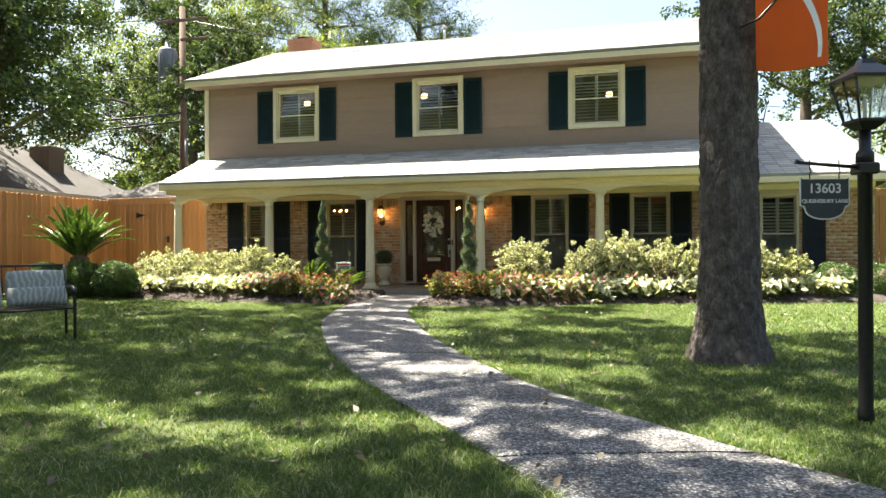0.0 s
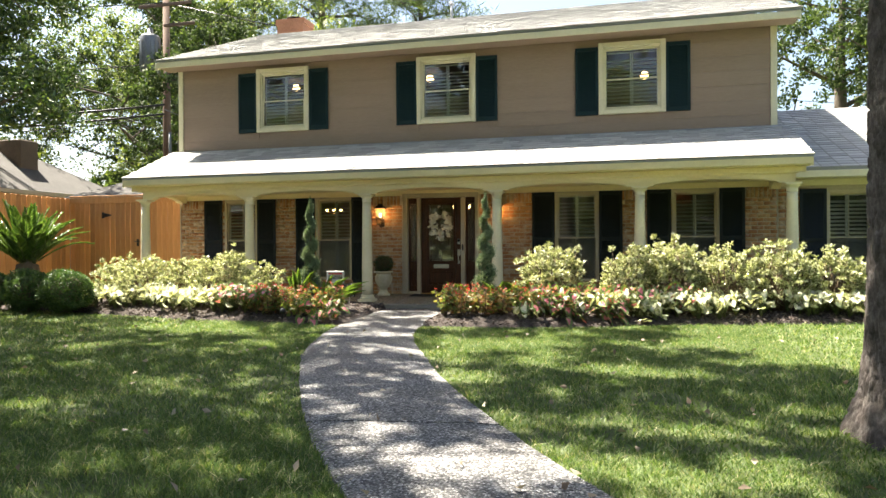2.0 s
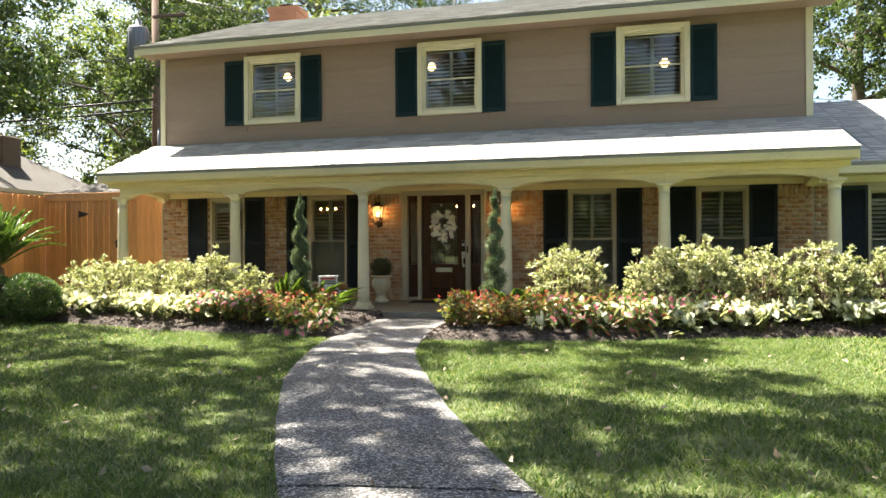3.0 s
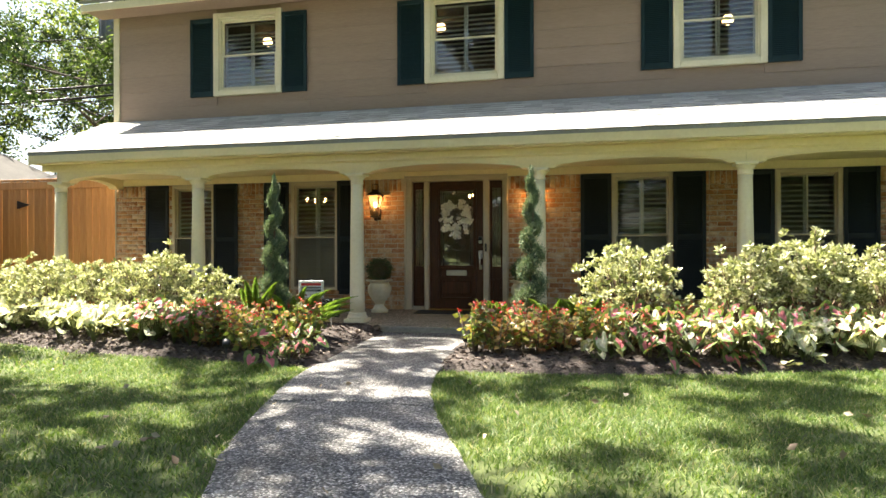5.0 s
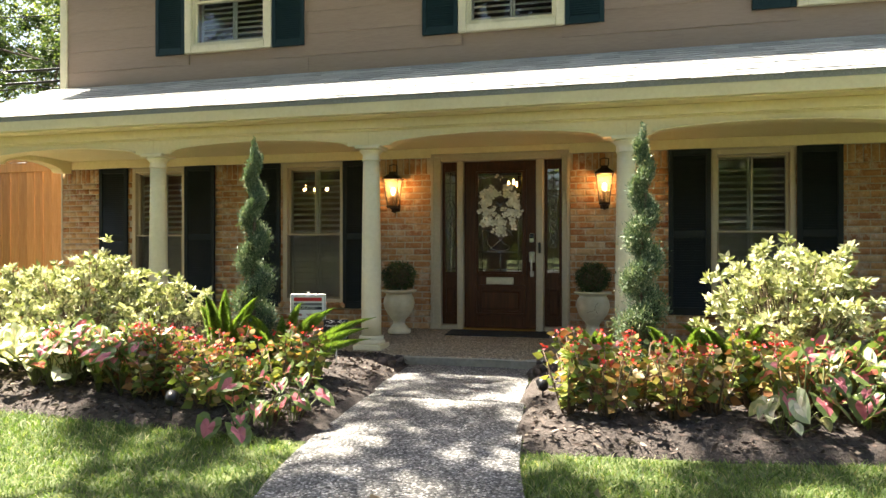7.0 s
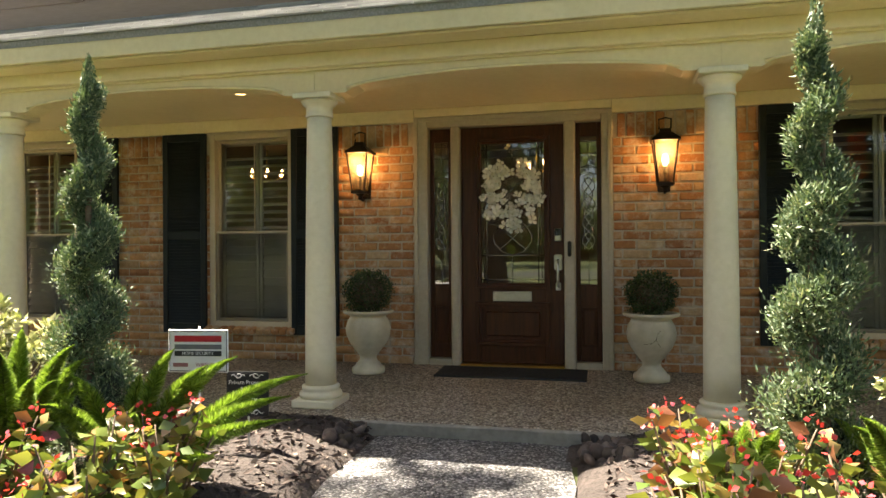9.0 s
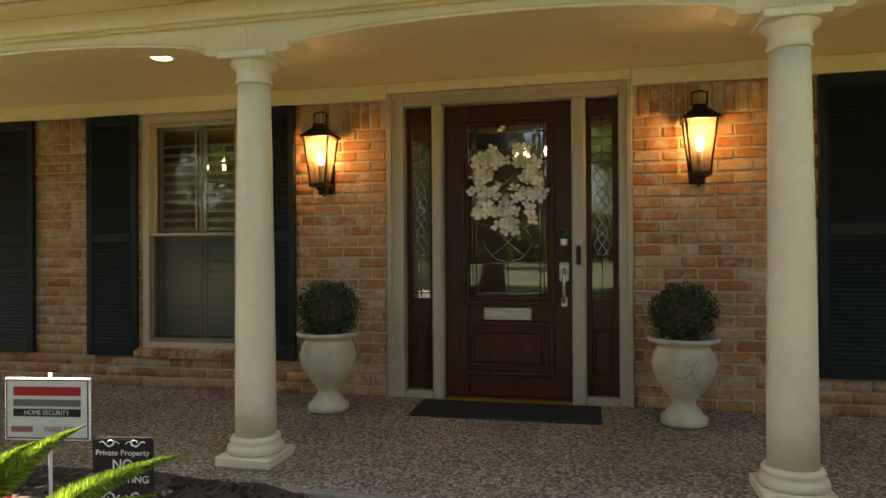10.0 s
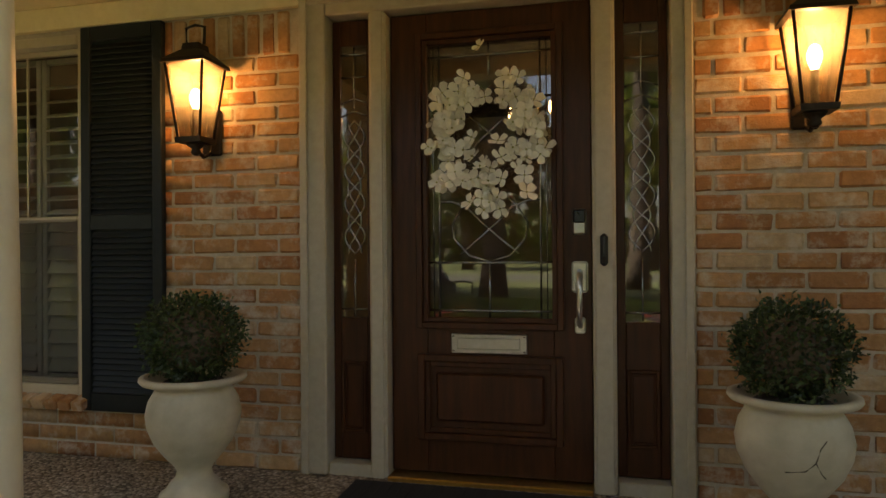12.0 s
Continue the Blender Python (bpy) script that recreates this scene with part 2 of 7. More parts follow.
path = tagged(thing("path", "pale exposed-aggregate concrete garden path", "path"), kind="structure")
JOINTS = [0.0, 3.55, 6.62, 10.12, 12.6, 14.0]
for a, b in zip(JOINTS, JOINTS[1:]):
    bm = bmesh.new()
    steps = max(2, int((b - a) * 6))
    rows = []
    for k in range(steps + 1):
        s = a + (b - a) * k / steps + (0.012 if k == 0 else -0.012 if k == steps else 0)
        l, r = curve_at(LEFT_EDGE, s), curve_at(RIGHT_EDGE, s)
        rag = 0.02 * noise.noise((s * 5, 1.0, 0.0)), 0.02 * noise.noise((s * 5, 7.0, 0.0))
        row = []
        for q in range(7):
            p = l.lerp(r, q / 6)
            edge = q in (0, 6)
            p = p + (r - l).normalized() * (rag[0] if q == 0 else rag[1] if q == 6 else 0)
            row.append(bm.verts.new((p.x, p.y, (-0.012 if edge else 0.0) + 0.004 * noise.noise((p.x * 2, p.y * 2, 3.0)))))
        rows.append(row)
    for u, w in zip(rows, rows[1:]):
        for q in range(6):
            bm.faces.new((u[q], u[q + 1], w[q + 1], w[q]))
    ext = bmesh.ops.extrude_face_region(bm, geom=bm.faces[:])
    for v in ext["geom"]:
        if isinstance(v, bmesh.types.BMVert):
            v.co.z -= 0.09
    bmesh.ops.recalc_face_normals(bm, faces=bm.faces[:])
    part("slab", bm, M_PATH, path)

porch = tagged(thing("porch_floor", "raised porch slab of brown exposed pebbles", "porch"), kind="structure")
bm = cube(-9.85, 3.62, 12.78, 14.52, -0.3, PORCH_Z, bevel=0.008)
for v in bm.verts:
    if v.co.z > 0:
        v.co.z += 0.038 * (v.co.y - 12.78)
part("slab", bm, M_PORCH, porch)
bm = cube(-9.87, 3.64, 12.73, 12.776, -0.3, PORCH_Z - 0.004, bevel=0.008)
part("edging", bm, M_CONCRETE, porch, "worn concrete edge strip")

# ---- walls ----
LOWER = [(-8.07, 0.84), (-5.73, 0.86), (-0.345, 0.87), (1.97, 0.87), (4.72, 0.80)]
WIN_Z0, WIN_Z1 = 0.45, 2.285
UPPER = [(-6.97, 1.11), (-3.105, 1.11), (0.765, 1.11)]
UP_Z0, UP_Z1 = 3.955, 5.215
DOOR_X0, DOOR_X1, DOOR_Z1 = -4.11, -2.40, 2.285


def pierced(bm, x0, x1, y0, y1, z0, z1, holes):
    """A wall with rectangular openings (x0, x1, z0, z1) through it, in upright strips."""
    holes = sorted(holes)
    at = x0
    for hx0, hx1, hz0, hz1 in holes:
        if hx0 > at:
            box(bm, at, hx0, y0, y1, z0, z1)
        if hz0 > z0:
            box(bm, hx0, hx1, y0, y1, z0, hz0)
        if hz1 < z1:
            box(bm, hx0, hx1, y0, y1, hz1, z1)
        at = hx1
    box(bm, at, x1, y0, y1, z0, z1)
    return bm


low_holes = [(c - w / 2, c + w / 2, WIN_Z0, WIN_Z1) for c, w in LOWER[:4]] + [(DOOR_X0 + 0.02, DOOR_X1 - 0.02, PORCH_Z, DOOR_Z1 - 0.01)]
wall_low = setting("wall_front_lower", pierced(bmesh.new(), -9.66, 3.46, 14.509, 14.72, -0.3, 2.44, low_holes), M_MORTAR, "orange-brown brick wall of the lower storey", "wall")
up_holes = [(c - w / 2, c + w / 2, UP_Z0, UP_Z1) for c, w in UPPER]
wall_up = setting("wall_front_upper", pierced(bmesh.new(), -9.68, 3.45, 14.535, 14.72, 2.45, 5.42, up_holes), M_SIDING, "upper storey wall with wide brown lap siding", "wall")
bm = bmesh.new()
box(bm, -9.68, -9.48, 14.722, 23.5, -0.3, 5.42)
box(bm, 3.25, 3.45, 14.722, 23.5, -0.3, 5.42)
box(bm, -9.478, 3.248, 23.3, 23.5, -0.3, 5.42)
# thin sheet added to keep stray sun off the corner bricks
setting("wall_light_block", cube(-9.684, -9.6615, 14.494, 14.7215, -0.3, 2.44), M_MORTAR, "thin mortar cap added at the lower front wall's end to block sun", "wall")
setting("wall_side", bm, M_SIDING, "side and back walls of the brown house", "wall")
bm = bmesh.new()
for sx in (-9.685, 3.455):
    # gable ends
    x0, x1 = sx - 0.0, sx + (0.15 if sx < 0 else -0.15)
    vs = [bm.verts.new((x, y, z)) for x in (x0, x1) for y, z in ((14.53, 5.42), (23.5, 5.42), (19.0, 7.42))]
    for f in ((0, 1, 2), (5, 4, 3), (0, 3, 4, 1), (1, 4, 5, 2), (2, 5, 3, 0)):
        bm.faces.new([vs[i] for i in f])
setting("wall_gable", bm, M_SIDING, "triangular gable walls under the roof ends", "wall")
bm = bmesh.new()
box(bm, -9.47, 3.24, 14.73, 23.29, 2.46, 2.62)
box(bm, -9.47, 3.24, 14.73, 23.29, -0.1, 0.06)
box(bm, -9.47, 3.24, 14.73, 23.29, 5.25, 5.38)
setting("floor_inside", bm, M_DARK, "floors inside the house, coloured dark as unlit rooms", "floor")
bm = bmesh.new()
box(bm, -9.47, 3.24, 18.0, 18.12, 0.07, 2.45)
box(bm, -9.47, 3.24, 18.0, 18.12, 2.63, 5.24)
for x in (-4.75, -1.9):
    box(bm, x, x + 0.1, 14.73, 17.99, 0.07, 2.45)
for x in (-5.0, -1.2):
    box(bm, x, x + 0.1, 14.73, 17.99, 2.63, 5.24)
setting("wall_inside", bm, mat("inside_plaster", (0.30, 0.26, 0.20), (0.36, 0.31, 0.25), 3, 0.9, 0), "plain inside walls", "wall")
bm = bmesh.new()
wing_hole = [(4.72 - 0.4, 4.72 + 0.4, 0.45, 2.2)]
pierced(bm, 3.47, 6.62, 14.509, 14.72, -0.3, 2.36, wing_hole)
box(bm, 6.42, 6.62, 14.722, 21.0, -0.3, 2.36)
box(bm, 3.47, 6.418, 20.8, 21.0, -0.3, 2.36)
wall_wing = setting("wall_wing", bm, M_MORTAR, "orange-brown brick wall of the one-storey wing", "wall")
setting("wall_wing_inside", cube(3.48, 6.41, 16.2, 16.3, -0.2, 2.3), M_DARK, "wall inside the wing, coloured dark as an unlit room", "wall")

# lap siding boards, cut at the window openings
BOARD = 0.293
z = 3.42


def board(x0, x1, z0, z1):
    bm = bmesh.new()
    vs = [bm.verts.new((x, y, zz)) for x in (x0, x1) for y, zz in ((14.534, z0), (14.508, z0), (14.518, z1), (14.534, z1))]
    for f in ((0, 1, 2, 3), (7, 6, 5, 4), (0, 4, 5, 1), (1, 5, 6, 2), (2, 6, 7, 3)):
        bm.faces.new([vs[i] for i in f])
    bmesh.ops.recalc_face_normals(bm, faces=bm.faces[:])
    part("siding_board", bm, M_SIDING, wall_up)


while z < 5.40:
    z1 = min(z + BOARD, 5.40)
    cuts = [-9.58] + [e for c, w in UPPER for e in (c - 0.62, c + 0.62)] + [3.35]
    if z1 < 3.86:
        for a, b in ((-9.58, -5.8), (-5.797, -1.1), (-1.097, 3.35)):
            board(a, b, z, z1)
    else:
        for a, b in zip(cuts[::2], cuts[1::2]):
            board(a, b, z, z1)
    z += BOARD
bm = bmesh.new()
for x in (-9.70, 3.352):
    box(bm, x, x + 0.115, 14.49, 14.55, 3.40, 5.40, bevel=0.004)
setting("trim_corner", bm, M_TRIM, "cream corner boards of the upper storey", "trim")


# ---- roofs ----
def shingled(name, x0, x1, y0, z0, y1, z1, label, thick=0.05, tab=0.30, course=0.145):
    """A roof slope from its eave (y0, z0) to its top (y1, z1): a deck with lapped shingle tabs on it."""
    roof = thing(name, label, "roof", kind="structure")
    bm = bmesh.new()
    s = -1 if y1 > y0 else 1
    vs = [bm.verts.new((x, y, z)) for x in (x0, x1) for y, z in ((y0, z0), (y1, z1), (y1, z1 - thick), (y0, z0 - thick))]
    for f in ((0, 1, 2, 3), (7, 6, 5, 4), (0, 4, 5, 1), (1, 5, 6, 2), (2, 6, 7, 3), (3, 7, 4, 0)):
        bm.faces.new([vs[i] for i in f])
    bmesh.ops.recalc_face_normals(bm, faces=bm.faces[:])
    part("deck", bm, M_SHINGLE, roof)
    run = Vector((0, y1 - y0, z1 - z0))
    length = run.length
    run.normalize()
    up = Vector((0, -run.z, run.y)) if run.y > 0 else Vector((0, run.z, -run.y))
    V, F = [], []
    r = random.Random(3)
    n = int(length / course)
    for i in range(n):
        base = Vector((0, y0, z0)) + run * (i * course - 0.012)
        x = x0 - 0.01 + (0.5 * tab if i % 2 else 0) - r.random() * 0.1
        while x < x1:
            w = tab * (0.8 + 0.4 * r.random())
            a, b = max(x + 0.003, x0 - 0.01), min(x + w - 0.003, x1 + 0.01)
            if b - a > 0.02:
                t = 0.007 + 0.004 * r.random()
                k = len(V)
                d = run * (course * 1.15)
                e = r.uniform(-0.006, 0.004)
                for xx in (a, b):
                    V += [Vector((xx, 0, 0)) + base + run * e + up * 0.003, Vector((xx, 0, 0)) + base + run * e + up * (0.005 + t), Vector((xx, 0, 0)) + base + d + up * 0.003]
                F += [(k, k + 3, k + 4, k + 1), (k + 1, k + 4, k + 5, k + 2), (k, k + 1, k + 2, k + 2), (k + 3, k + 5, k + 4, k + 4)]
            x += w
    me = bpy.data.meshes.new("shingles")
    me.from_pydata([tuple(v) for v in V], [], [f if f[2] != f[3] else f[:3] for f in F])
    me.materials.append(M_SHINGLE_TAB)
    ob = new("shingles", me)
    ob.parent = roof
    tagged(ob, kind="stuff")
    return roof


def shingle_tabs():
    m, nt, b = tree_of("shingle_tabs")
    geo = nt.nodes.new("ShaderNodeNewGeometry")
    co = place(nt)
    col = ramp(nt, geo.outputs["Random Per Island"], [(0.0, (0.34, 0.34, 0.335)), (0.5, (0.43, 0.43, 0.42)), (1.0, (0.52, 0.52, 0.51))])
    grit = ramp(nt, noise_of(nt, co, 220, 2.0), [(0.3, (0.7, 0.7, 0.7)), (0.7, (1.0, 1.0, 1.0))])
    nt.links.new(mixed(nt, col, grit, 1.0, "MULTIPLY"), b.inputs["Base Color"])
    b.inputs["Roughness"].default_value = 0.9
    bump_of(nt, b, noise_of(nt, co, 300, 2.0), 0.4, 0.003)
    return m


M_SHINGLE_TAB = shingle_tabs()
shingled("roof_porch", -9.86, 3.64, 12.73, 2.70, 14.50, 3.49, "porch roof of pale grey asphalt shingles")
shingled("roof_main_front", -9.97, 3.78, 13.97, 5.56, 19.0, 7.66, "main roof slope of pale grey shingles")
shingled("roof_main_back", -9.97, 3.78, 24.0, 5.56, 19.02, 7.655, "back roof slope of grey shingles", tab=0.6, course=0.29)

bm = bmesh.new()
box(bm, -9.84, 3.62, 12.735, 12.765, 2.535, 2.675, bevel=0.004)
box(bm, -9.84, 3.62, 12.768, 12.98, 2.52, 2.535)
box(bm, -9.80, 3.58, 12.945, 12.985, 2.42, 2.518, bevel=0.006)
setting("trim_porch_fascia", bm, M_CREAM, "cream fascia and moulding of the porch eave", "trim")
bm = bmesh.new()
for x in (-9.86, 3.60):
    vs = [bm.verts.new((xx, y, z)) for xx in (x, x + 0.04) for y, z in ((12.74, 2.50), (12.74, 2.645), (14.49, 3.425), (14.49, 3.28))]
    for f in ((0, 1, 2, 3), (7, 6, 5, 4), (0, 4, 5, 1), (1, 5, 6, 2), (2, 6, 7, 3), (3, 7, 4, 0)):
        bm.faces.new([vs[i] for i in f])
bmesh.ops.recalc_face_normals(bm, faces=bm.faces[:])
setting("trim_porch_rake", bm, M_CREAM, "cream rake boards of the porch roof", "trim")
bm = bmesh.new()
for x0, x1 in ((-9.66, -9.56), (3.40, 3.50)):
    vs = [bm.verts.new((xx, y, z)) for xx in (x0, x1) for y, z in ((13.0, 2.43), (14.49, 2.43), (14.49, 3.42), (13.0, 2.76))]
    for f in ((0, 1, 2, 3), (7, 6, 5, 4), (0, 4, 5, 1), (1, 5, 6, 2), (2, 6, 7, 3), (3, 7, 4, 0)):
        bm.faces.new([vs[i] for i in f])
bmesh.ops.recalc_face_normals(bm, faces=bm.faces[:])
setting("wall_porch_gable", bm, M_CREAM, "cream closed ends above the porch beams", "wall")

bm = bmesh.new()
box(bm, -9.95, 3.76, 13.975, 14.005, 5.375, 5.50, bevel=0.004)
setting("trim_main_fascia", bm, M_TRIM, "cream fascia of the main eave", "trim")
bm = cube(-9.94, 3.75, 14.008, 14.50, 5.40, 5.425)
setting("trim_main_soffit", bm, M_SIDING, "brown boxed soffit under the main eave", "trim")
bm = bmesh.new()
for x in (-9.965, 3.735):
    for ya, za, yb, zb in ((13.98, 5.50, 19.0, 7.60), (24.0, 5.50, 19.0, 7.60)):
        vs = [bm.verts.new((xx, y, z)) for xx in (x, x + 0.035) for y, z in ((ya, za), (yb, zb), (yb, zb - 0.17), (ya, za - 0.17))]
        for f in ((0, 1, 2, 3), (7, 6, 5, 4), (0, 4, 5, 1), (1, 5, 6, 2), (2, 6, 7, 3), (3, 7, 4, 0)):
            bm.faces.new([vs[i] for i in f])
bmesh.ops.recalc_face_normals(bm, faces=bm.faces[:])
setting("trim_main_rake", bm, M_TRIM, "cream rake boards of the main gables", "trim")
bm = bmesh.new()
box(bm, -9.55, 3.40, 13.19, 14.49, 2.42, 2.445)
setting("ceiling_porch", bm, M_CREAM, "cream board ceiling of the porch", "ceiling")
bm = bmesh.new()
for a, b in ((-9.64, DOOR_X0 - 0.002), (DOOR_X1 + 0.002, 3.44)):
    box(bm, a, b, 14.465, 14.50, 2.305, 2.418, bevel=0.004)
box(bm, DOOR_X0, DOOR_X1, 14.467, 14.50, 2.345, 2.418, bevel=0.004)
setting("trim_frieze", bm, M_CREAM, "cream frieze board above the brick", "trim")

# ---- porch columns and arched beam ----
COLUMNS = [-9.56, -7.03, -4.415, -1.775, 0.855, 3.39]
COL_Y = 13.09


def column():
    col = thing("porch_column", "cream round porch column with moulded base and cap", "column", group="porch columns")
    part("plinth", cube(-0.155, 0.155, -0.155, 0.155, 0.0, 0.055, bevel=0.008), M_TRIM, col)
    part("base", lathe(bmesh.new(), [(0.145, 0.056), (0.15, 0.075), (0.145, 0.095), (0.128, 0.10), (0.128, 0.112), (0.134, 0.125), (0.128, 0.14), (0.112, 0.145)], 32), M_TRIM, col)
    prof = [(0.108, 0.146)] + [(0.108 - 0.022 * (k / 10) ** 1.6, 0.146 + 1.86 * k / 10) for k in range(1, 11)]
    part("shaft", lathe(bmesh.new(), prof, 32), M_TRIM, col)
    part("capital", lathe(bmesh.new(), [(0.094, 2.007), (0.098, 2.02), (0.092, 2.035), (0.092, 2.075), (0.10, 2.085), (0.125, 2.11), (0.128, 2.125)], 32), M_TRIM, col)
    part("abacus", cube(-0.14, 0.14, -0.14, 0.14, 2.126, 2.165, bevel=0.006), M_TRIM, col)
    return col


first = column()
first.location = (COLUMNS[0], COL_Y, PORCH_Z + 0.006)
for x in COLUMNS[1:]:
    copy_thing(first, pose(x, COL_Y, PORCH_Z + 0.006))


def arch(a, b, along, other, z_end=2.246, rise=0.098, top=2.42, depth=0.17, flat=0.22):
    """An arched beam between two columns at a and b along x (or y), with a small shoulder at each cap."""
    bm = bmesh.new()
    prof = [(a, z_end), (a + flat, z_end)]
    for k in range(1, 24):
        u = k / 24
        prof.append((a + flat + (b - a - 2 * flat) * u, z_end + 0.02 + (rise - 0.02) * math.sin(math.pi * u) ** 0.62))
    prof += [(b - flat, z_end), (b, z_end)]
    rows = []
    for s, z in prof:
        q = []
        for d, zz in ((-depth / 2, z), (-depth / 2, top), (depth / 2, top), (depth / 2, z)):
            q.append(bm.verts.new((s, other + d, zz) if along == "x" else (other + d, s, zz)))
        rows.append(q)
    for u, w in zip(rows, rows[1:]):
        for k in range(4):
            bm.faces.new((u[k], w[k], w[(k + 1) % 4], u[(k + 1) % 4]))
    bm.faces.new(rows[0])
    bm.faces.new(rows[-1][::-1])
    bmesh.ops.recalc_face_normals(bm, faces=bm.faces[:])
    return bm


beam = thing("porch_beam", "cream porch beam with a shallow arch over each bay", "beam", kind="structure")
for a, b in zip(COLUMNS, COLUMNS[1:]):
    part("arch", arch(a + 0.001, b - 0.001, "x", COL_Y), M_CREAM, beam)
for x in (COLUMNS[0], COLUMNS[-1]):
    part("arch", arch(COL_Y + 0.09, 14.46, "y", x, rise=0.11, flat=0.16), M_CREAM, beam)
bm = bmesh.new()
for a, b in zip(COLUMNS, COLUMNS[1:]):
    n0 = 0.24
    pts = []
    for k in range(25):
        u = k / 24
        pts.append((a + n0 + (b - a - 2 * n0) * u, COL_Y - 0.09, 2.275 + 0.078 * math.sin(math.pi * u) ** 0.62))
    tube(bm, pts, 0.012, 6)
part("arch_moulding", bm, M_CREAM, beam)
part("frieze_moulding", cube(-9.66, 3.48, COL_Y - 0.115, COL_Y - 0.087, 2.405, 2.425, bevel=0.005), M_CREAM, beam)


# ---- windows and shutters ----
def slat_mesh(name, w, depth, thick, material):
    bm = cube(-w / 2, w / 2, -depth / 2, depth / 2, -thick / 2, thick / 2, bevel=thick * 0.3)
    me = bpy.data.meshes.new(name)
    bm.to_mesh(me)
    bm.free()
    me.materials.append(material)
    return me


def frame_bars(x0, x1, z0, z1, y0, y1, w, wt=None, wb=None, bevel=0.004):
    wt, wb = wt or w, wb or w
    bm = bmesh.new()
    box(bm, x0, x0 + w, y0, y1, z0, z1, bevel)
    box(bm, x1 - w, x1, y0, y1, z0, z1, bevel)
    box(bm, x0 + w + 0.0005, x1 - w - 0.0005, y0 + 0.001, y1 - 0.001, z1 - wt, z1, bevel)
    box(bm, x0 + w + 0.0005, x1 - w - 0.0005, y0 + 0.001, y1 - 0.001, z0, z0 + wb, bevel)
    return bm


def inner_louvres(win, w, h, y, tilts):
    """Plantation shutters behind the glass: two leaves of wide slats."""
    blind = new("plantation_shutter")
    blind.parent = win
    blind.location = (0, y, 0)
    half = w / 2
    for s in (-1, 1):
        cx = s * half / 2
        part("leaf_frame", frame_bars(cx - half / 2 + 0.004, cx + half / 2 - 0.004, 0.04, h - 0.02, -0.014, 0.014, 0.03), M_BLIND, blind)
        me = slat_mesh("slat", half - 0.075, 0.082, 0.009, M_BLIND)
        n = int((h - 0.2) / 0.075)
        for k in range(n):
            zz = 0.12 + k * 0.075
            ob = new("slat", me)
            ob.parent = blind
            ob.matrix_local = pose(cx, 0, zz, tilts(zz / h))


def window(name, cx, w, z0, z1, label, y, frame_mat, trim=0.0, tilts=lambda u: 30, brick_sill=False):
    win = thing(name, label, "window", (cx, 0, z0), kind="structure")
    h = z1 - z0
    hw = w / 2
    fw = 0.028 if trim else 0.05
    if trim:
        part("trim", frame_bars(-hw - trim, hw + trim, -trim, h + trim, 14.455, 14.53, trim, bevel=0.008), M_TRIM, win, "cream moulded window surround")
    part("frame", frame_bars(-hw, hw, 0, h, y - 0.05, y + 0.07, fw), frame_mat, win)
    mid = h * 0.487
    for nm, za, zb, yy in (("lower_sash", fw + 0.001, mid + 0.015, y - 0.012), ("upper_sash", mid - 0.012, h - fw - 0.001, y + 0.028)):
        sash = part(nm, frame_bars(-hw + fw + 0.001, hw - fw - 0.001, za, zb, yy - 0.014, yy + 0.014, 0.028, bevel=0.003), frame_mat, win)
        pane = part("pane", cube(-hw + fw + 0.028, hw - fw - 0.028, yy - 0.002, yy + 0.002, za + 0.026, zb - 0.026), M_GLASS, sash)
        pane.visible_shadow = False
        if nm == "lower_sash" and not trim:
            part("insect_screen", cube(-hw + fw + 0.001, hw - fw - 0.001, y - 0.034, y - 0.0325, fw, mid), M_SCREEN, win, "dark insect screen")
        if nm == "upper_sash" and not trim:
            part("glazing_bar", cube(-0.005, 0.005, yy - 0.004, yy + 0.008, za + 0.028, zb - 0.028), frame_mat, sash)
    inner_louvres(win, w - 0.06, h - 0.04, 14.68, tilts)
    return win


for k, (c, w) in enumerate(LOWER[:4]):
    window("window_%d" % (k + 1), c, w, WIN_Z0, WIN_Z1, "tan-framed double-hung window with plantation shutters behind the glass", 14.55, M_SASH, tilts=lambda u: 22 if u > 0.5 else 62)
window("window_5", LOWER[4][0], LOWER[4][1], 0.45, 2.2, "tan-framed double-hung window of the brick wing", 14.55, M_SASH, tilts=lambda u: 30 if u > 0.5 else 60)
for k, (c, w) in enumerate(UPPER):
    window("window_%d" % (k + 6), c, w, UP_Z0, UP_Z1, "white-framed upstairs window with louvred inner shutters", 14.55, M_TRIM, trim=0.10, tilts=lambda u: 35)


def louvred(name, w, h, material, label, group, rail=True):
    sh = thing(name, label, "shutter", group=group)
    part("shutter_frame", frame_bars(0, w, 0, h, -0.018, 0.018, 0.055, 0.07, 0.09, bevel=0.004), material, sh)
    if rail:
        part("middle_rail", cube(0.056, w - 0.056, -0.017, 0.017, h * 0.47, h * 0.47 + 0.075, bevel=0.003), material, sh)
    part("backing", cube(0.05, w - 0.05, 0.008, 0.017, 0.05, h - 0.05), material, sh)
    me = slat_mesh("slat", w - 0.112, 0.03, 0.006, material)
    z = 0.105
    while z < h - 0.085:
        if not rail or not (h * 0.47 - 0.012 < z < h * 0.47 + 0.087):
            ob = new("slat", me)
            ob.parent = sh
            ob.matrix_local = pose(w / 2, -0.004, z, 62)
        z += 0.0285
    return sh


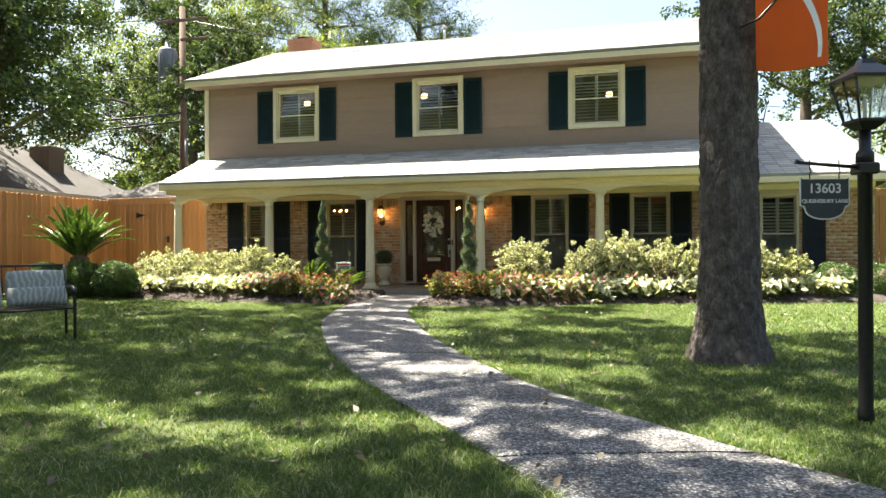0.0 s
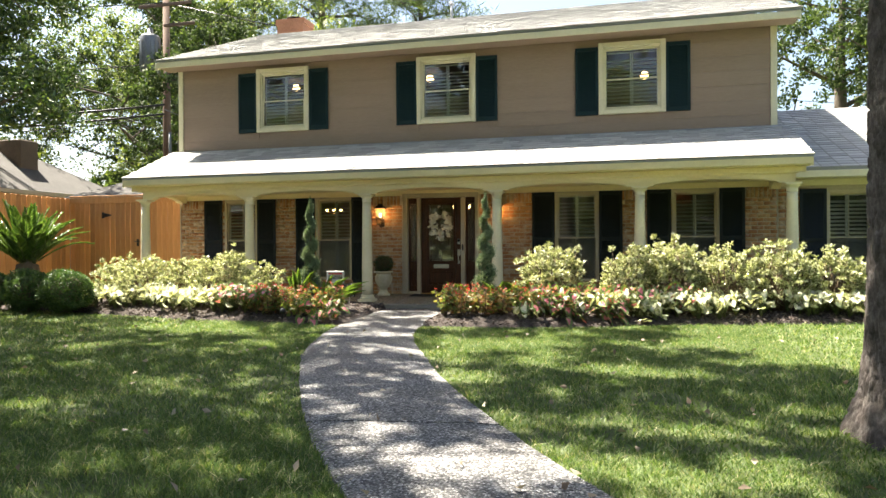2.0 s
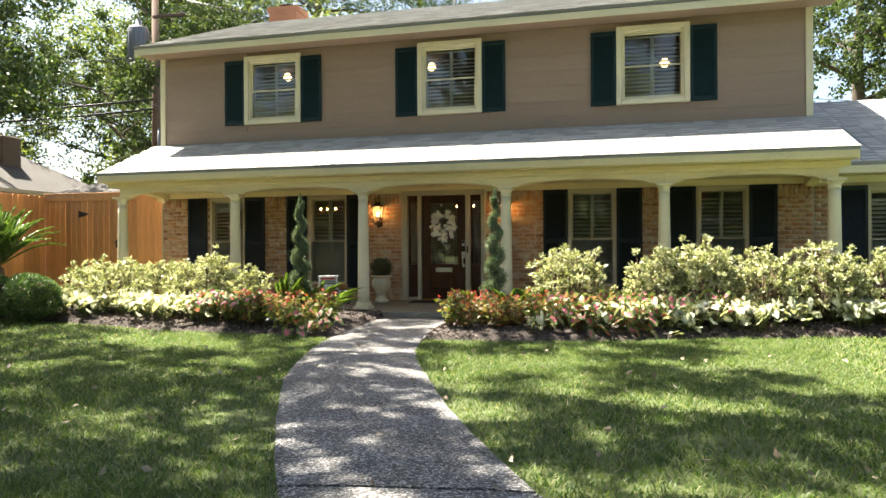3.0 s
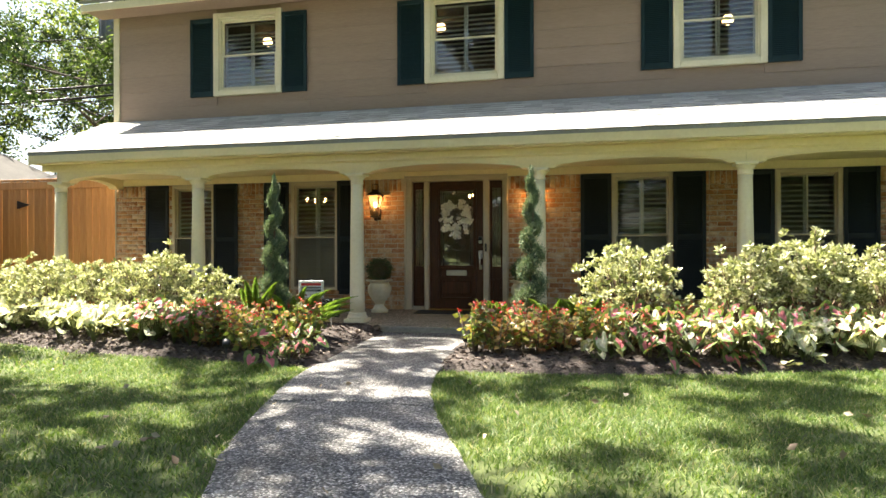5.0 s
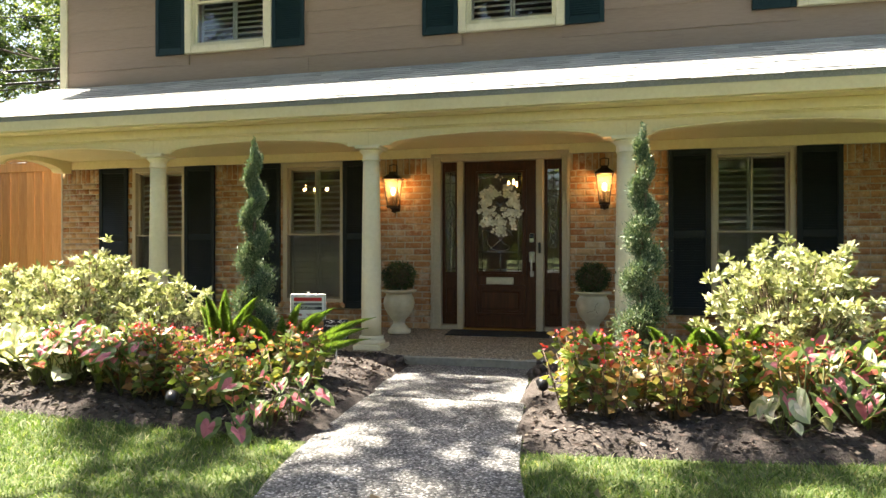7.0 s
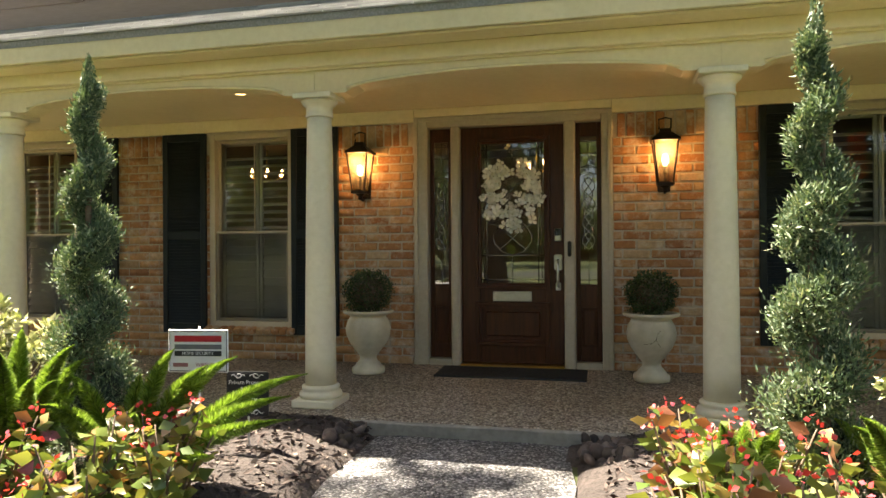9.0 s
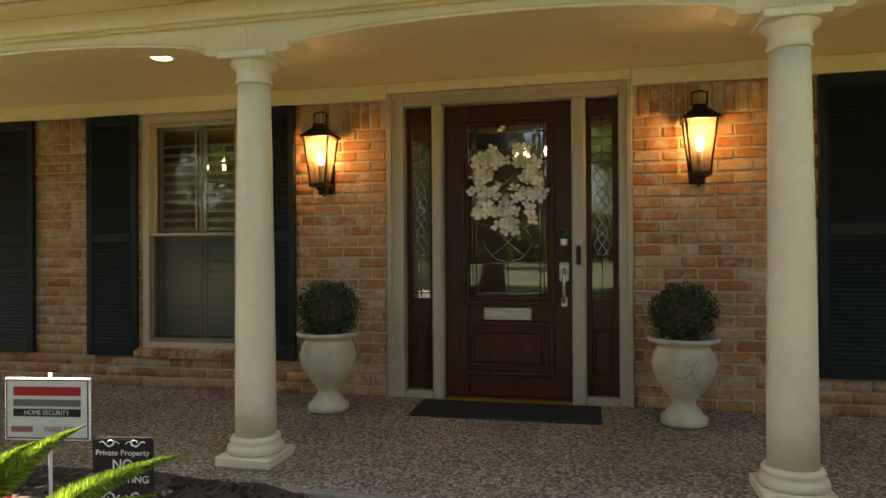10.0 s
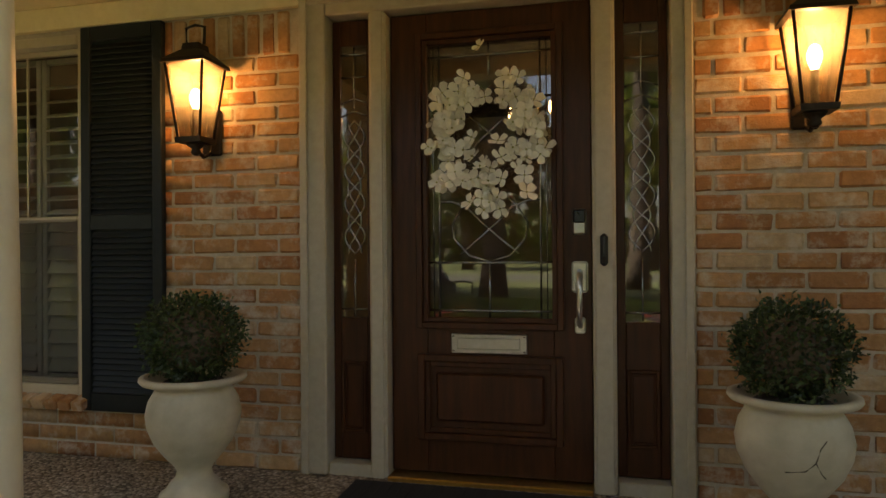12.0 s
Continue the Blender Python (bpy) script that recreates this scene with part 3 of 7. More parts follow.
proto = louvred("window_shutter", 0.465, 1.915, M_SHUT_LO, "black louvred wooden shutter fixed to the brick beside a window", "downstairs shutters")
places = [(-9.015, 14.48), (-7.635, 14.48), (-6.655, 14.48), (-5.30, 14.48), (-1.262, 14.48), (0.105, 14.48), (1.045, 14.48), (2.415, 14.48), (3.85, 14.48), (5.185, 14.48)]
proto.location = (places[0][0], places[0][1], 0.385)
for x, y in places[1:]:
    copy_thing(proto, pose(x, y, 0.385 if x < 3.5 else 0.325))
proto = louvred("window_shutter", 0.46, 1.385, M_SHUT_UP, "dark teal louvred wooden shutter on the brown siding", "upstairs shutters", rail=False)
ups = [c + d for c, w in UPPER for d in (-0.662 - 0.46 + 0.0, 0.662)]
proto.location = (ups[0], 14.484, 3.855)
for x in ups[1:]:
    copy_thing(proto, pose(x, 14.484, 3.855))


# ---- wing roof, chimney, vent ----
def slope_poly(name, pts, label, thick=0.06):
    """A roof facet from its corners, with thickness."""
    roof = thing(name, label, "roof", kind="structure")
    bm = bmesh.new()
    top = [bm.verts.new(p) for p in pts]
    low = [bm.verts.new((p[0], p[1], p[2] - thick)) for p in pts]
    bm.faces.new(top)
    bm.faces.new(low[::-1])
    for i in range(len(pts)):
        j = (i + 1) % len(pts)
        bm.faces.new((top[i], low[i], low[j], top[j]))
    bmesh.ops.recalc_face_normals(bm, faces=bm.faces[:])
    part("deck", bm, M_SHINGLE, roof)
    return roof


def course_lines(roof, corners, n):
    """Lapped shingle courses on a four-cornered facet: eave left, eave right, top right, top left."""
    a, b, c, d = [Vector(p) for p in corners]
    up = (b - a).cross(d - a).normalized()
    bm = bmesh.new()
    r = random.Random(5)
    for i in range(n):
        u0, u1 = i / n, min((i + 1.12) / n, 1)
        p, q = a.lerp(d, u0), b.lerp(c, u0)
        s, t = a.lerp(d, u1), b.lerp(c, u1)
        m = max(1, int((q - p).length / 0.3))
        for k in range(m):
            f0, f1 = k / m + 0.004, (k + 1) / m - 0.004
            h = 0.012 + 0.006 * r.random()
            vs = [bm.verts.new(v) for v in (p.lerp(q, f0) + up * 0.002, p.lerp(q, f1) + up * 0.002, p.lerp(q, f1) + up * h, p.lerp(q, f0) + up * h, s.lerp(t, f1) + up * 0.003, s.lerp(t, f0) + up * 0.003)]
            bm.faces.new((vs[0], vs[1], vs[2], vs[3]))
            bm.faces.new((vs[3], vs[2], vs[4], vs[5]))
    tagged(part("shingles", bm, M_SHINGLE_TAB, roof), kind="stuff")


WING = [(3.47, 14.05, 2.60), (7.0, 14.05, 2.60), (6.55, 18.0, 4.38), (3.47, 18.0, 4.38)]
roof = slope_poly("roof_wing_front", WING, "grey shingle roof of the one-storey wing")
course_lines(roof, WING, 28)
slope_poly("roof_wing_side", [(7.0, 14.05, 2.598), (8.6, 22.0, 2.598), (6.55, 18.0, 4.378)], "hipped side of the wing roof")
slope_poly("roof_wing_back", [(8.6, 22.0, 2.597), (3.47, 22.0, 2.597), (3.47, 18.0, 4.377), (6.55, 18.0, 4.377)], "back slope of the wing roof")
bm = cube(3.66, 7.0, 14.03, 14.06, 2.42, 2.545, bevel=0.004)
box(bm, 3.47, 6.98, 14.063, 14.50, 2.42, 2.44)
box(bm, 3.47, 6.62, 14.46, 14.52, 2.30, 2.418, bevel=0.004)
setting("trim_wing_fascia", bm, M_TRIM, "cream fascia and frieze of the wing", "trim")

chimney = thing("chimney", "red-brown brick chimney with a metal cap on the roof", "chimney", (-9.15, 19.6, 6.9))
bm = bmesh.new()
for k in range(16):
    w = 0.46 - (0.03 if k < 14 else -0.02)
    box(bm, -w - 0.004 * (k % 2), w + 0.004 * (k % 2), -0.35, 0.35, k * 0.08, k * 0.08 + 0.07)
    box(bm, -w + 0.01, w - 0.01, -0.34, 0.34, k * 0.08 + 0.07, k * 0.08 + 0.08)
part("stack", bm, mat("chimney_brick", (0.34, 0.15, 0.09), (0.45, 0.22, 0.13), 20, 0.9, 0.6, 90), chimney)
part("cap", lathe(bmesh.new(), [(0.2, 1.281), (0.2, 1.34), (0.27, 1.345), (0.27, 1.37), (0.1, 1.43)], 16), M_IRON, chimney)
vent = thing("roof_vent", "thin grey metal vent pipe on the roof ridge", "vent pipe", (-3.95, 18.7, 7.5))
part("pipe", lathe(bmesh.new(), [(0.04, 0.0), (0.04, 0.42)], 12), mat("galvanised", (0.35, 0.36, 0.36), (0.45, 0.46, 0.46), 30, 0.5, 0.1, metal=0.7), vent)
part("hood", lathe(bmesh.new(), [(0.075, 0.421), (0.075, 0.47), (0.02, 0.50)], 12), bpy.data.materials["galvanised"], vent)

# ---- front door ----
M_FRAME = mat("taupe_door_paint", (0.42, 0.36, 0.26), (0.48, 0.42, 0.31), 25, 0.5, 0.15, 90, var=0.12)
M_BRASS = mat("aged_brass", (0.42, 0.26, 0.07), (0.55, 0.36, 0.11), 30, 0.35, 0.15, 120, metal=0.9)
M_NICKEL = mat("satin_nickel", (0.55, 0.53, 0.48), (0.66, 0.64, 0.60), 30, 0.3, 0.08, 120, metal=0.9)
M_CAME = mat("zinc_came", (0.30, 0.30, 0.30), (0.44, 0.44, 0.43), 30, 0.25, 0.1, 120, metal=0.9)
M_BEVEL = glass_mat("bevelled_glass", (0.86, 0.9, 0.9), 0.02)
M_BEVEL.node_tree.nodes["Principled BSDF"].inputs["IOR"].default_value = 1.75
SILL = 0.165

door = thing("door_1", "dark mahogany front door with leaded glass, closed, between two sidelights", "door", kind="structure")
bm = bmesh.new()
box(bm, -4.11, -3.99, 14.475, 14.64, 0.148, 2.335, bevel=0.006)
box(bm, -2.485, -2.40, 14.475, 14.64, 0.148, 2.335, bevel=0.006)
box(bm, -3.988, -2.487, 14.477, 14.64, 2.25, 2.335, bevel=0.006)
for a, b in ((-4.112, -4.075), (-2.432, -2.398)):
    box(bm, a, b, 14.462, 14.474, 0.148, 2.34, bevel=0.004)
box(bm, -4.074, -2.433, 14.462, 14.474, 2.30, 2.34, bevel=0.004)
part("frame", bm, M_FRAME, door, "taupe painted door frame")
bm = bmesh.new()
for a, b in ((-3.782, -3.702), (-2.798, -2.702)):
    box(bm, a, b, 14.485, 14.64, 0.148, 2.249, bevel=0.008)
    box(bm, a + 0.012, b - 0.012, 14.476, 14.484, 0.15, 2.249, bevel=0.003)
part("mullion", bm, M_FRAME, door)
part("threshold", cube(-3.70, -2.80, 14.47, 14.63, 0.11, SILL, bevel=0.006), M_BRASS, door, "brass door sill")
bm = bmesh.new()
box(bm, -3.989, -3.783, 14.50, 14.63, 0.12, 0.20, bevel=0.004)
box(bm, -2.701, -2.486, 14.50, 14.63, 0.12, 0.20, bevel=0.004)
part("sidelight_sill", bm, M_FRAME, door)


def lite_hole(bm, x0, x1, z0, z1, hx0, hx1, hz0, hz1, y0, y1, bevel=0.004):
    box(bm, x0, hx0, y0, y1, z0, z1, bevel)
    box(bm, hx1, x1, y0, y1, z0, z1, bevel)
    box(bm, hx0 + 0.0004, hx1 - 0.0004, y0 + 0.0008, y1 - 0.0008, z0, hz0, bevel)
    box(bm, hx0 + 0.0004, hx1 - 0.0004, y0 + 0.0008, y1 - 0.0008, hz1, z1, bevel)


def moulding(bm, x0, x1, z0, z1, y, w=0.028, proud=0.014):
    """A mitred picture-frame moulding standing proud of y."""
    for inset, yy, ww in ((0, y - proud, w * 0.55), (w * 0.56, y - proud * 0.5, w * 0.44)):
        a, b, c, d = x0 + inset, x1 - inset, z0 + inset, z1 - inset
        box(bm, a, a + ww, yy, y, c, d, 0.003)
        box(bm, b - ww, b, yy, y, c, d, 0.003)
        box(bm, a + ww, b - ww, yy + 0.0005, y, d - ww, d, 0.003)
        box(bm, a + ww, b - ww, yy + 0.0005, y, c, c + ww, 0.003)


LEAF_Y0, LEAF_Y1 = 14.555, 14.60
leaf = part("door_leaf", bmesh.new(), M_WOOD, door, "dark mahogany door leaf")
bm = bmesh.new()
lite_hole(bm, -3.698, -2.802, 0.172, 2.243, -3.53, -2.965, 0.86, 2.10, LEAF_Y0, LEAF_Y1, 0.003)
bm.to_mesh(leaf.data)
bm.free()
bm = bmesh.new()
moulding(bm, -3.575, -2.92, 0.822, 2.145, LEAF_Y0 - 0.0005, 0.05, 0.03)
part("lite_moulding", bm, M_WOOD, leaf)
bm = bmesh.new()
moulding(bm, -3.57, -2.925, 0.325, 0.705, LEAF_Y0 - 0.0005, 0.055, 0.032)
box(bm, -3.49, -3.005, LEAF_Y0 - 0.02, LEAF_Y0 - 0.0008, 0.405, 0.625, 0.012)
part("raised_panel", bm, M_WOOD, leaf)
pane = part("leaded_pane", cube(-3.53, -2.965, 14.574, 14.58, 0.86, 2.10), M_BEVEL, leaf, "bevelled leaded glass")
pane.visible_shadow = False
bm = bmesh.new()
YC = 14.571
cx, cz = -3.247, 1.18
for x in (-3.475, -3.02):
    tube(bm, [(x, YC, 0.865), (x, YC, 2.095)], 0.005, 6)
for zz in (0.90, 2.045, 1.115, 1.845):
    tube(bm, [(-3.525, YC, zz), (-2.97, YC, zz)], 0.005, 6)
tube(bm, [(cx, YC, 0.865), (cx, YC, 1.115)], 0.005, 6)
tube(bm, [(cx, YC, 1.95), (cx, YC, 2.095)], 0.005, 6)
def loop(cx, cz, rx, rz, n=28, tilt=0.0, r=0.006):
    pts = []
    for k in range(n + 1):
        a = 2 * math.pi * k / n
        u, v = rx * math.cos(a), rz * math.sin(a)
        pts.append((cx + u * math.cos(tilt) - v * math.sin(tilt), YC, cz + u * math.sin(tilt) + v * math.cos(tilt)))
    tube(bm, pts, r, 6)
for s in (-1, 1):
    # ogee lobes that cross over the middle, mirrored in the upper half
    for c0, up in ((1.12, 1), (1.84, -1)):
        lobe = [(0.0, 0.0), (0.09, 0.025), (0.16, 0.10), (0.17, 0.17), (0.12, 0.25), (0.05, 0.31), (0.0, 0.36)]
        tube(bm, [(cx + s * u, YC, c0 + up * v) for u, v in lobe], 0.0045, 6)
        cross = [(0.13, 0.035), (0.05, 0.10), (-0.03, 0.17), (-0.10, 0.24), (-0.17, 0.27), (-0.225, 0.27)]
        tube(bm, [(cx + s * u, YC, c0 + up * v) for u, v in cross], 0.0045, 6)
    tube(bm, [(cx + s * 0.255, YC, 0.865), (cx + s * 0.255, YC, 2.095)], 0.003, 6)
part("leading", bm, M_CAME, leaf, "silvery lead lines")
slot = part("mail_slot", cube(-3.42, -3.08, LEAF_Y0 - 0.014, LEAF_Y0 - 0.001, 0.712, 0.80, bevel=0.004), M_NICKEL, leaf, "satin nickel mail slot")
bm = cube(-3.39, -3.11, LEAF_Y0 - 0.021, LEAF_Y0 - 0.0145, 0.732, 0.782, bevel=0.003)
part("flap", bm, M_NICKEL, slot)
bm = bmesh.new()
for x in (-3.408, -3.092):
    for zz in (0.724, 0.788):
        lathe(bm, [(0.005, -0.002), (0.005, 0.002), (0.002, 0.003)], 8, (x, LEAF_Y0 - 0.0165, zz))
part("screws", bm, M_IRON, slot)
lock = part("keypad_lock", cube(-2.883, -2.823, LEAF_Y0 - 0.024, LEAF_Y0 - 0.001, 1.232, 1.345, bevel=0.009), M_NICKEL, leaf, "nickel keypad deadbolt")
part("keypad", cube(-2.878, -2.828, LEAF_Y0 - 0.027, LEAF_Y0 - 0.0245, 1.283, 1.34, bevel=0.006), mat("blue_black_keypad", (0.01, 0.014, 0.022), (0.015, 0.02, 0.03), 20, 0.25, 0), lock)
bm = bmesh.new()
seg = [bm.verts.new((-2.853 + 0.017 * math.cos(a), LEAF_Y0 - 0.026, 1.257 + 0.017 * math.sin(a))) for a in np.linspace(0, 2 * math.pi, 17)[:-1]]
f = bm.faces.new(seg)
ext = bmesh.ops.extrude_face_region(bm, geom=[f])
for v in ext["geom"]:
    if isinstance(v, bmesh.types.BMVert):
        v.co.y -= 0.012
bmesh.ops.recalc_face_normals(bm, faces=bm.faces[:])
part("cylinder", bm, M_NICKEL, lock)
hand = part("handle_set", cube(-2.888, -2.818, LEAF_Y0 - 0.012, LEAF_Y0 - 0.001, 0.985, 1.12, bevel=0.01), M_NICKEL, leaf, "satin nickel grip handle")
bm = bmesh.new()
tube(bm, [(-2.853, LEAF_Y0 - 0.013, 1.075), (-2.853, LEAF_Y0 - 0.05, 1.062), (-2.853, LEAF_Y0 - 0.066, 1.0), (-2.853, LEAF_Y0 - 0.066, 0.92), (-2.853, LEAF_Y0 - 0.05, 0.855), (-2.853, LEAF_Y0 - 0.008, 0.842)], [0.012, 0.014, 0.013, 0.013, 0.012, 0.012], 10)
part("grip", bm, M_NICKEL, hand)
part("lower_plate", cube(-2.876, -2.83, LEAF_Y0 - 0.01, LEAF_Y0 - 0.001, 0.81, 0.88, bevel=0.008), M_NICKEL, hand)
bell = part("doorbell", cube(-2.767, -2.735, 14.445, 14.4755, 1.10, 1.235, bevel=0.012), M_BLACK, door, "black video doorbell")
part("button", cube(-2.760, -2.742, 14.441, 14.4445, 1.118, 1.14, bevel=0.004), M_IRON, bell)

for x0, x1 in ((-3.987, -3.784), (-2.700, -2.488)):
    side = part("sidelight", bmesh.new(), M_WOOD, door, "narrow mahogany sidelight with leaded glass")
    bm = bmesh.new()
    gx0, gx1 = x0 + 0.036, x1 - 0.036
    lite_hole(bm, x0, x1, 0.205, 2.247, gx0, gx1, 0.86, 2.13, 14.565, 14.60, 0.003)
    moulding(bm, x0 + 0.04, x1 - 0.04, 0.33, 0.66, 14.5645, 0.025, 0.012)
    bm.to_mesh(side.data)
    bm.free()
    pn = part("leaded_pane", cube(gx0, gx1, 14.578, 14.583, 0.86, 2.13), M_BEVEL, side, "bevelled leaded glass")
    pn.visible_shadow = False
    bm = bmesh.new()
    YC = 14.575
    c = (gx0 + gx1) / 2
    w = (gx1 - gx0) / 2 - 0.012
    tube(bm, [(c, YC, 0.865), (c, YC, 1.13)], 0.004, 6)
    tube(bm, [(c, YC, 1.84), (c, YC, 2.125)], 0.004, 6)
    for zz in (0.90, 1.985, 2.09):
        tube(bm, [(gx0, YC, zz), (gx1, YC, zz)], 0.004, 6)
    for ph in (0, math.pi / 2, math.pi, 1.5 * math.pi):
        size = 0.92 if ph in (0, math.pi) else 0.6
        pts = [(c + w * size * math.sin(ph + u * 4.0 * math.pi), YC + 0.001 * size, 1.16 + 0.62 * u) for u in np.linspace(0, 1, 48)]
        tube(bm, pts, 0.0042, 6)
    for zz in (1.80, 1.86):
        tube(bm, [(gx0, YC, zz), (c, YC, zz + 0.025), (gx1, YC, zz)], 0.004, 6)
    part("leading", bm, M_CAME, side, "silvery lead lines")

mat_ob = thing("door_mat", "black rubber door mat on the pebbled porch", "mat", (-3.222, 14.235, 0.128))
bm = cube(-0.615, 0.615, -0.20, 0.20, 0.006, 0.02, bevel=0.004)
M_RUBBER = mat("black_rubber", (0.012, 0.015, 0.017), (0.022, 0.026, 0.028), 60, 0.8, 0.5, 200)
part("pad", bm, M_RUBBER, mat_ob)
ridge = part("ridge", cube(-0.012, 0.012, -0.18, 0.18, 0.0202, 0.0235), M_RUBBER, mat_ob)
ridge.location.x = -0.58
for k in range(1, 26):
    ob = new("ridge", ridge.data)
    ob.parent = mat_ob
    ob.location.x = -0.58 + k * 0.0464
mat_ob.rotation_euler.x = math.atan(0.038)

# ---- wreath of white blossom ----
wreath = thing("wreath", "round wreath of white dogwood blossom hung on the door", "wreath", (-3.245, 14.50, 1.665))
M_TWIG = mat("twig", (0.10, 0.07, 0.05), (0.18, 0.13, 0.09), 30, 0.9, 0.3)
M_PETAL = mat("white_petal", (0.74, 0.70, 0.58), (0.84, 0.80, 0.68), 40, 0.6, 0.1, 80, var=0.15)
bm = bmesh.new()
for k in range(9):
    a0 = random.uniform(0, 6.28)
    pts = []
    for j in range(22):
        a = a0 + j * 0.29
        r = 0.165 + 0.03 * math.sin(j * 1.3 + k) + random.uniform(-0.012, 0.012)
        pts.append((r * math.cos(a), random.uniform(-0.02, 0.02), r * math.sin(a) * 1.1))
    tube(bm, pts, 0.0035, 5)
for k in range(26):
    a = random.uniform(0, 6.28)
    r = random.uniform(0.17, 0.27)
    tube(bm, [(0.165 * math.cos(a), 0, 0.18 * math.sin(a)), (r * math.cos(a + 0.25), -0.02, r * 1.15 * math.sin(a + 0.25))], 0.0025, 4)
part("twig_ring", bm, M_TWIG, wreath)
V, F = [], []
cen = []
for k in range(118):
    a = random.uniform(0, 2 * math.pi)
    r = random.gauss(0.18, 0.045)
    if random.random() < 0.1:
        r = random.uniform(0.24, 0.29)
    if math.cos(a - 1.0) > 0.75 and random.random() < 0.45:
        continue
    c = Vector((r * math.cos(a), -0.02 - random.random() * 0.07, 1.15 * r * math.sin(a)))
    nrm = Vector((random.gauss(0, 0.5), -1, random.gauss(0, 0.5))).normalized()
    t = nrm.orthogonal().normalized()
    s = nrm.cross(t)
    rot = random.uniform(0, 1.57)
    size = random.uniform(0.033, 0.050)
    cen.append((c, nrm))
    for q in range(4):
        ang = rot + q * math.pi / 2
        d = t * math.cos(ang) + s * math.sin(ang)
        e = t * -math.sin(ang) + s * math.cos(ang)
        i = len(V)
        for u, w, h in ((0.0, 0.0, 0.0), (0.5, 0.40, 0.14), (0.92, 0.36, 0.34), (1.05, 0.0, 0.24), (0.92, -0.36, 0.34), (0.5, -0.40, 0.14), (0.5, 0.0, 0.02)):
            V.append(c + d * size * u + e * size * w + nrm * size * h)
        F += [(i, i + 1, i + 6), (i + 1, i + 2, i + 6), (i + 2, i + 3, i + 6), (i + 3, i + 4, i + 6), (i + 4, i + 5, i + 6), (i + 5, i, i + 6)]
raw("blossom", [tuple(v) for v in V], F, M_PETAL, wreath, "white four-petalled flowers")
bm = bmesh.new()
for c, nrm in cen:
    bmesh.ops.create_icosphere(bm, subdivisions=1, radius=0.005, matrix=Matrix.Translation(c + nrm * 0.004))
part("flower_centre", bm, mat("flower_green", (0.35, 0.36, 0.12), (0.45, 0.42, 0.16), 30, 0.8, 0), wreath)

# ---- wall lanterns ----
def amber_mat():
    m, nt, b = tree_of("amber_seeded_glass")
    co = place(nt, (1, 1, 0.15))
    col = ramp(nt, noise_of(nt, co, 60, 3.0), [(0.3, (0.11, 0.075, 0.035)), (0.7, (0.22, 0.16, 0.09))])
    tr = nt.nodes.new("ShaderNodeBsdfTranslucent")
    nt.links.new(col, tr.inputs[0])
    nt.links.new(col, b.inputs["Base Color"])
    b.inputs["Roughness"].default_value = 0.25
    mx = node(nt, "ShaderNodeMixShader", Fac=0.85)
    nt.links.new(b.outputs[0], mx.inputs[1])
    nt.links.new(tr.outputs[0], mx.inputs[2])
    clear = node(nt, "ShaderNodeBsdfTransparent", Color=(1.0, 0.86, 0.62, 1.0))
    half = node(nt, "ShaderNodeMixShader", Fac=0.35)
    nt.links.new(mx.outputs[0], half.inputs[1])
    nt.links.new(clear.outputs[0], half.inputs[2])
    nt.links.new(half.outputs[0], nt.nodes["Material Output"].inputs[0])
    return m


M_AMBER = amber_mat()
M_BULB = lamp_mat("warm_bulb", (1.0, 0.66, 0.36), 10.0)


def pyramid(bm, w0, w1, z0, z1):
    """A square frustum, widths w0 below and w1 above."""
    a = [bm.verts.new((x * w0 / 2, y * w0 / 2, z0)) for x, y in ((-1, -1), (1, -1), (1, 1), (-1, 1))]
    b = [bm.verts.new((x * w1 / 2, y * w1 / 2, z1)) for x, y in ((-1, -1), (1, -1), (1, 1), (-1, 1))]
    for k in range(4):
        bm.faces.new((a[k], a[(k + 1) % 4], b[(k + 1) % 4], b[k]))
    bm.faces.new(a[::-1])
    bm.faces.new(b)
    return bm


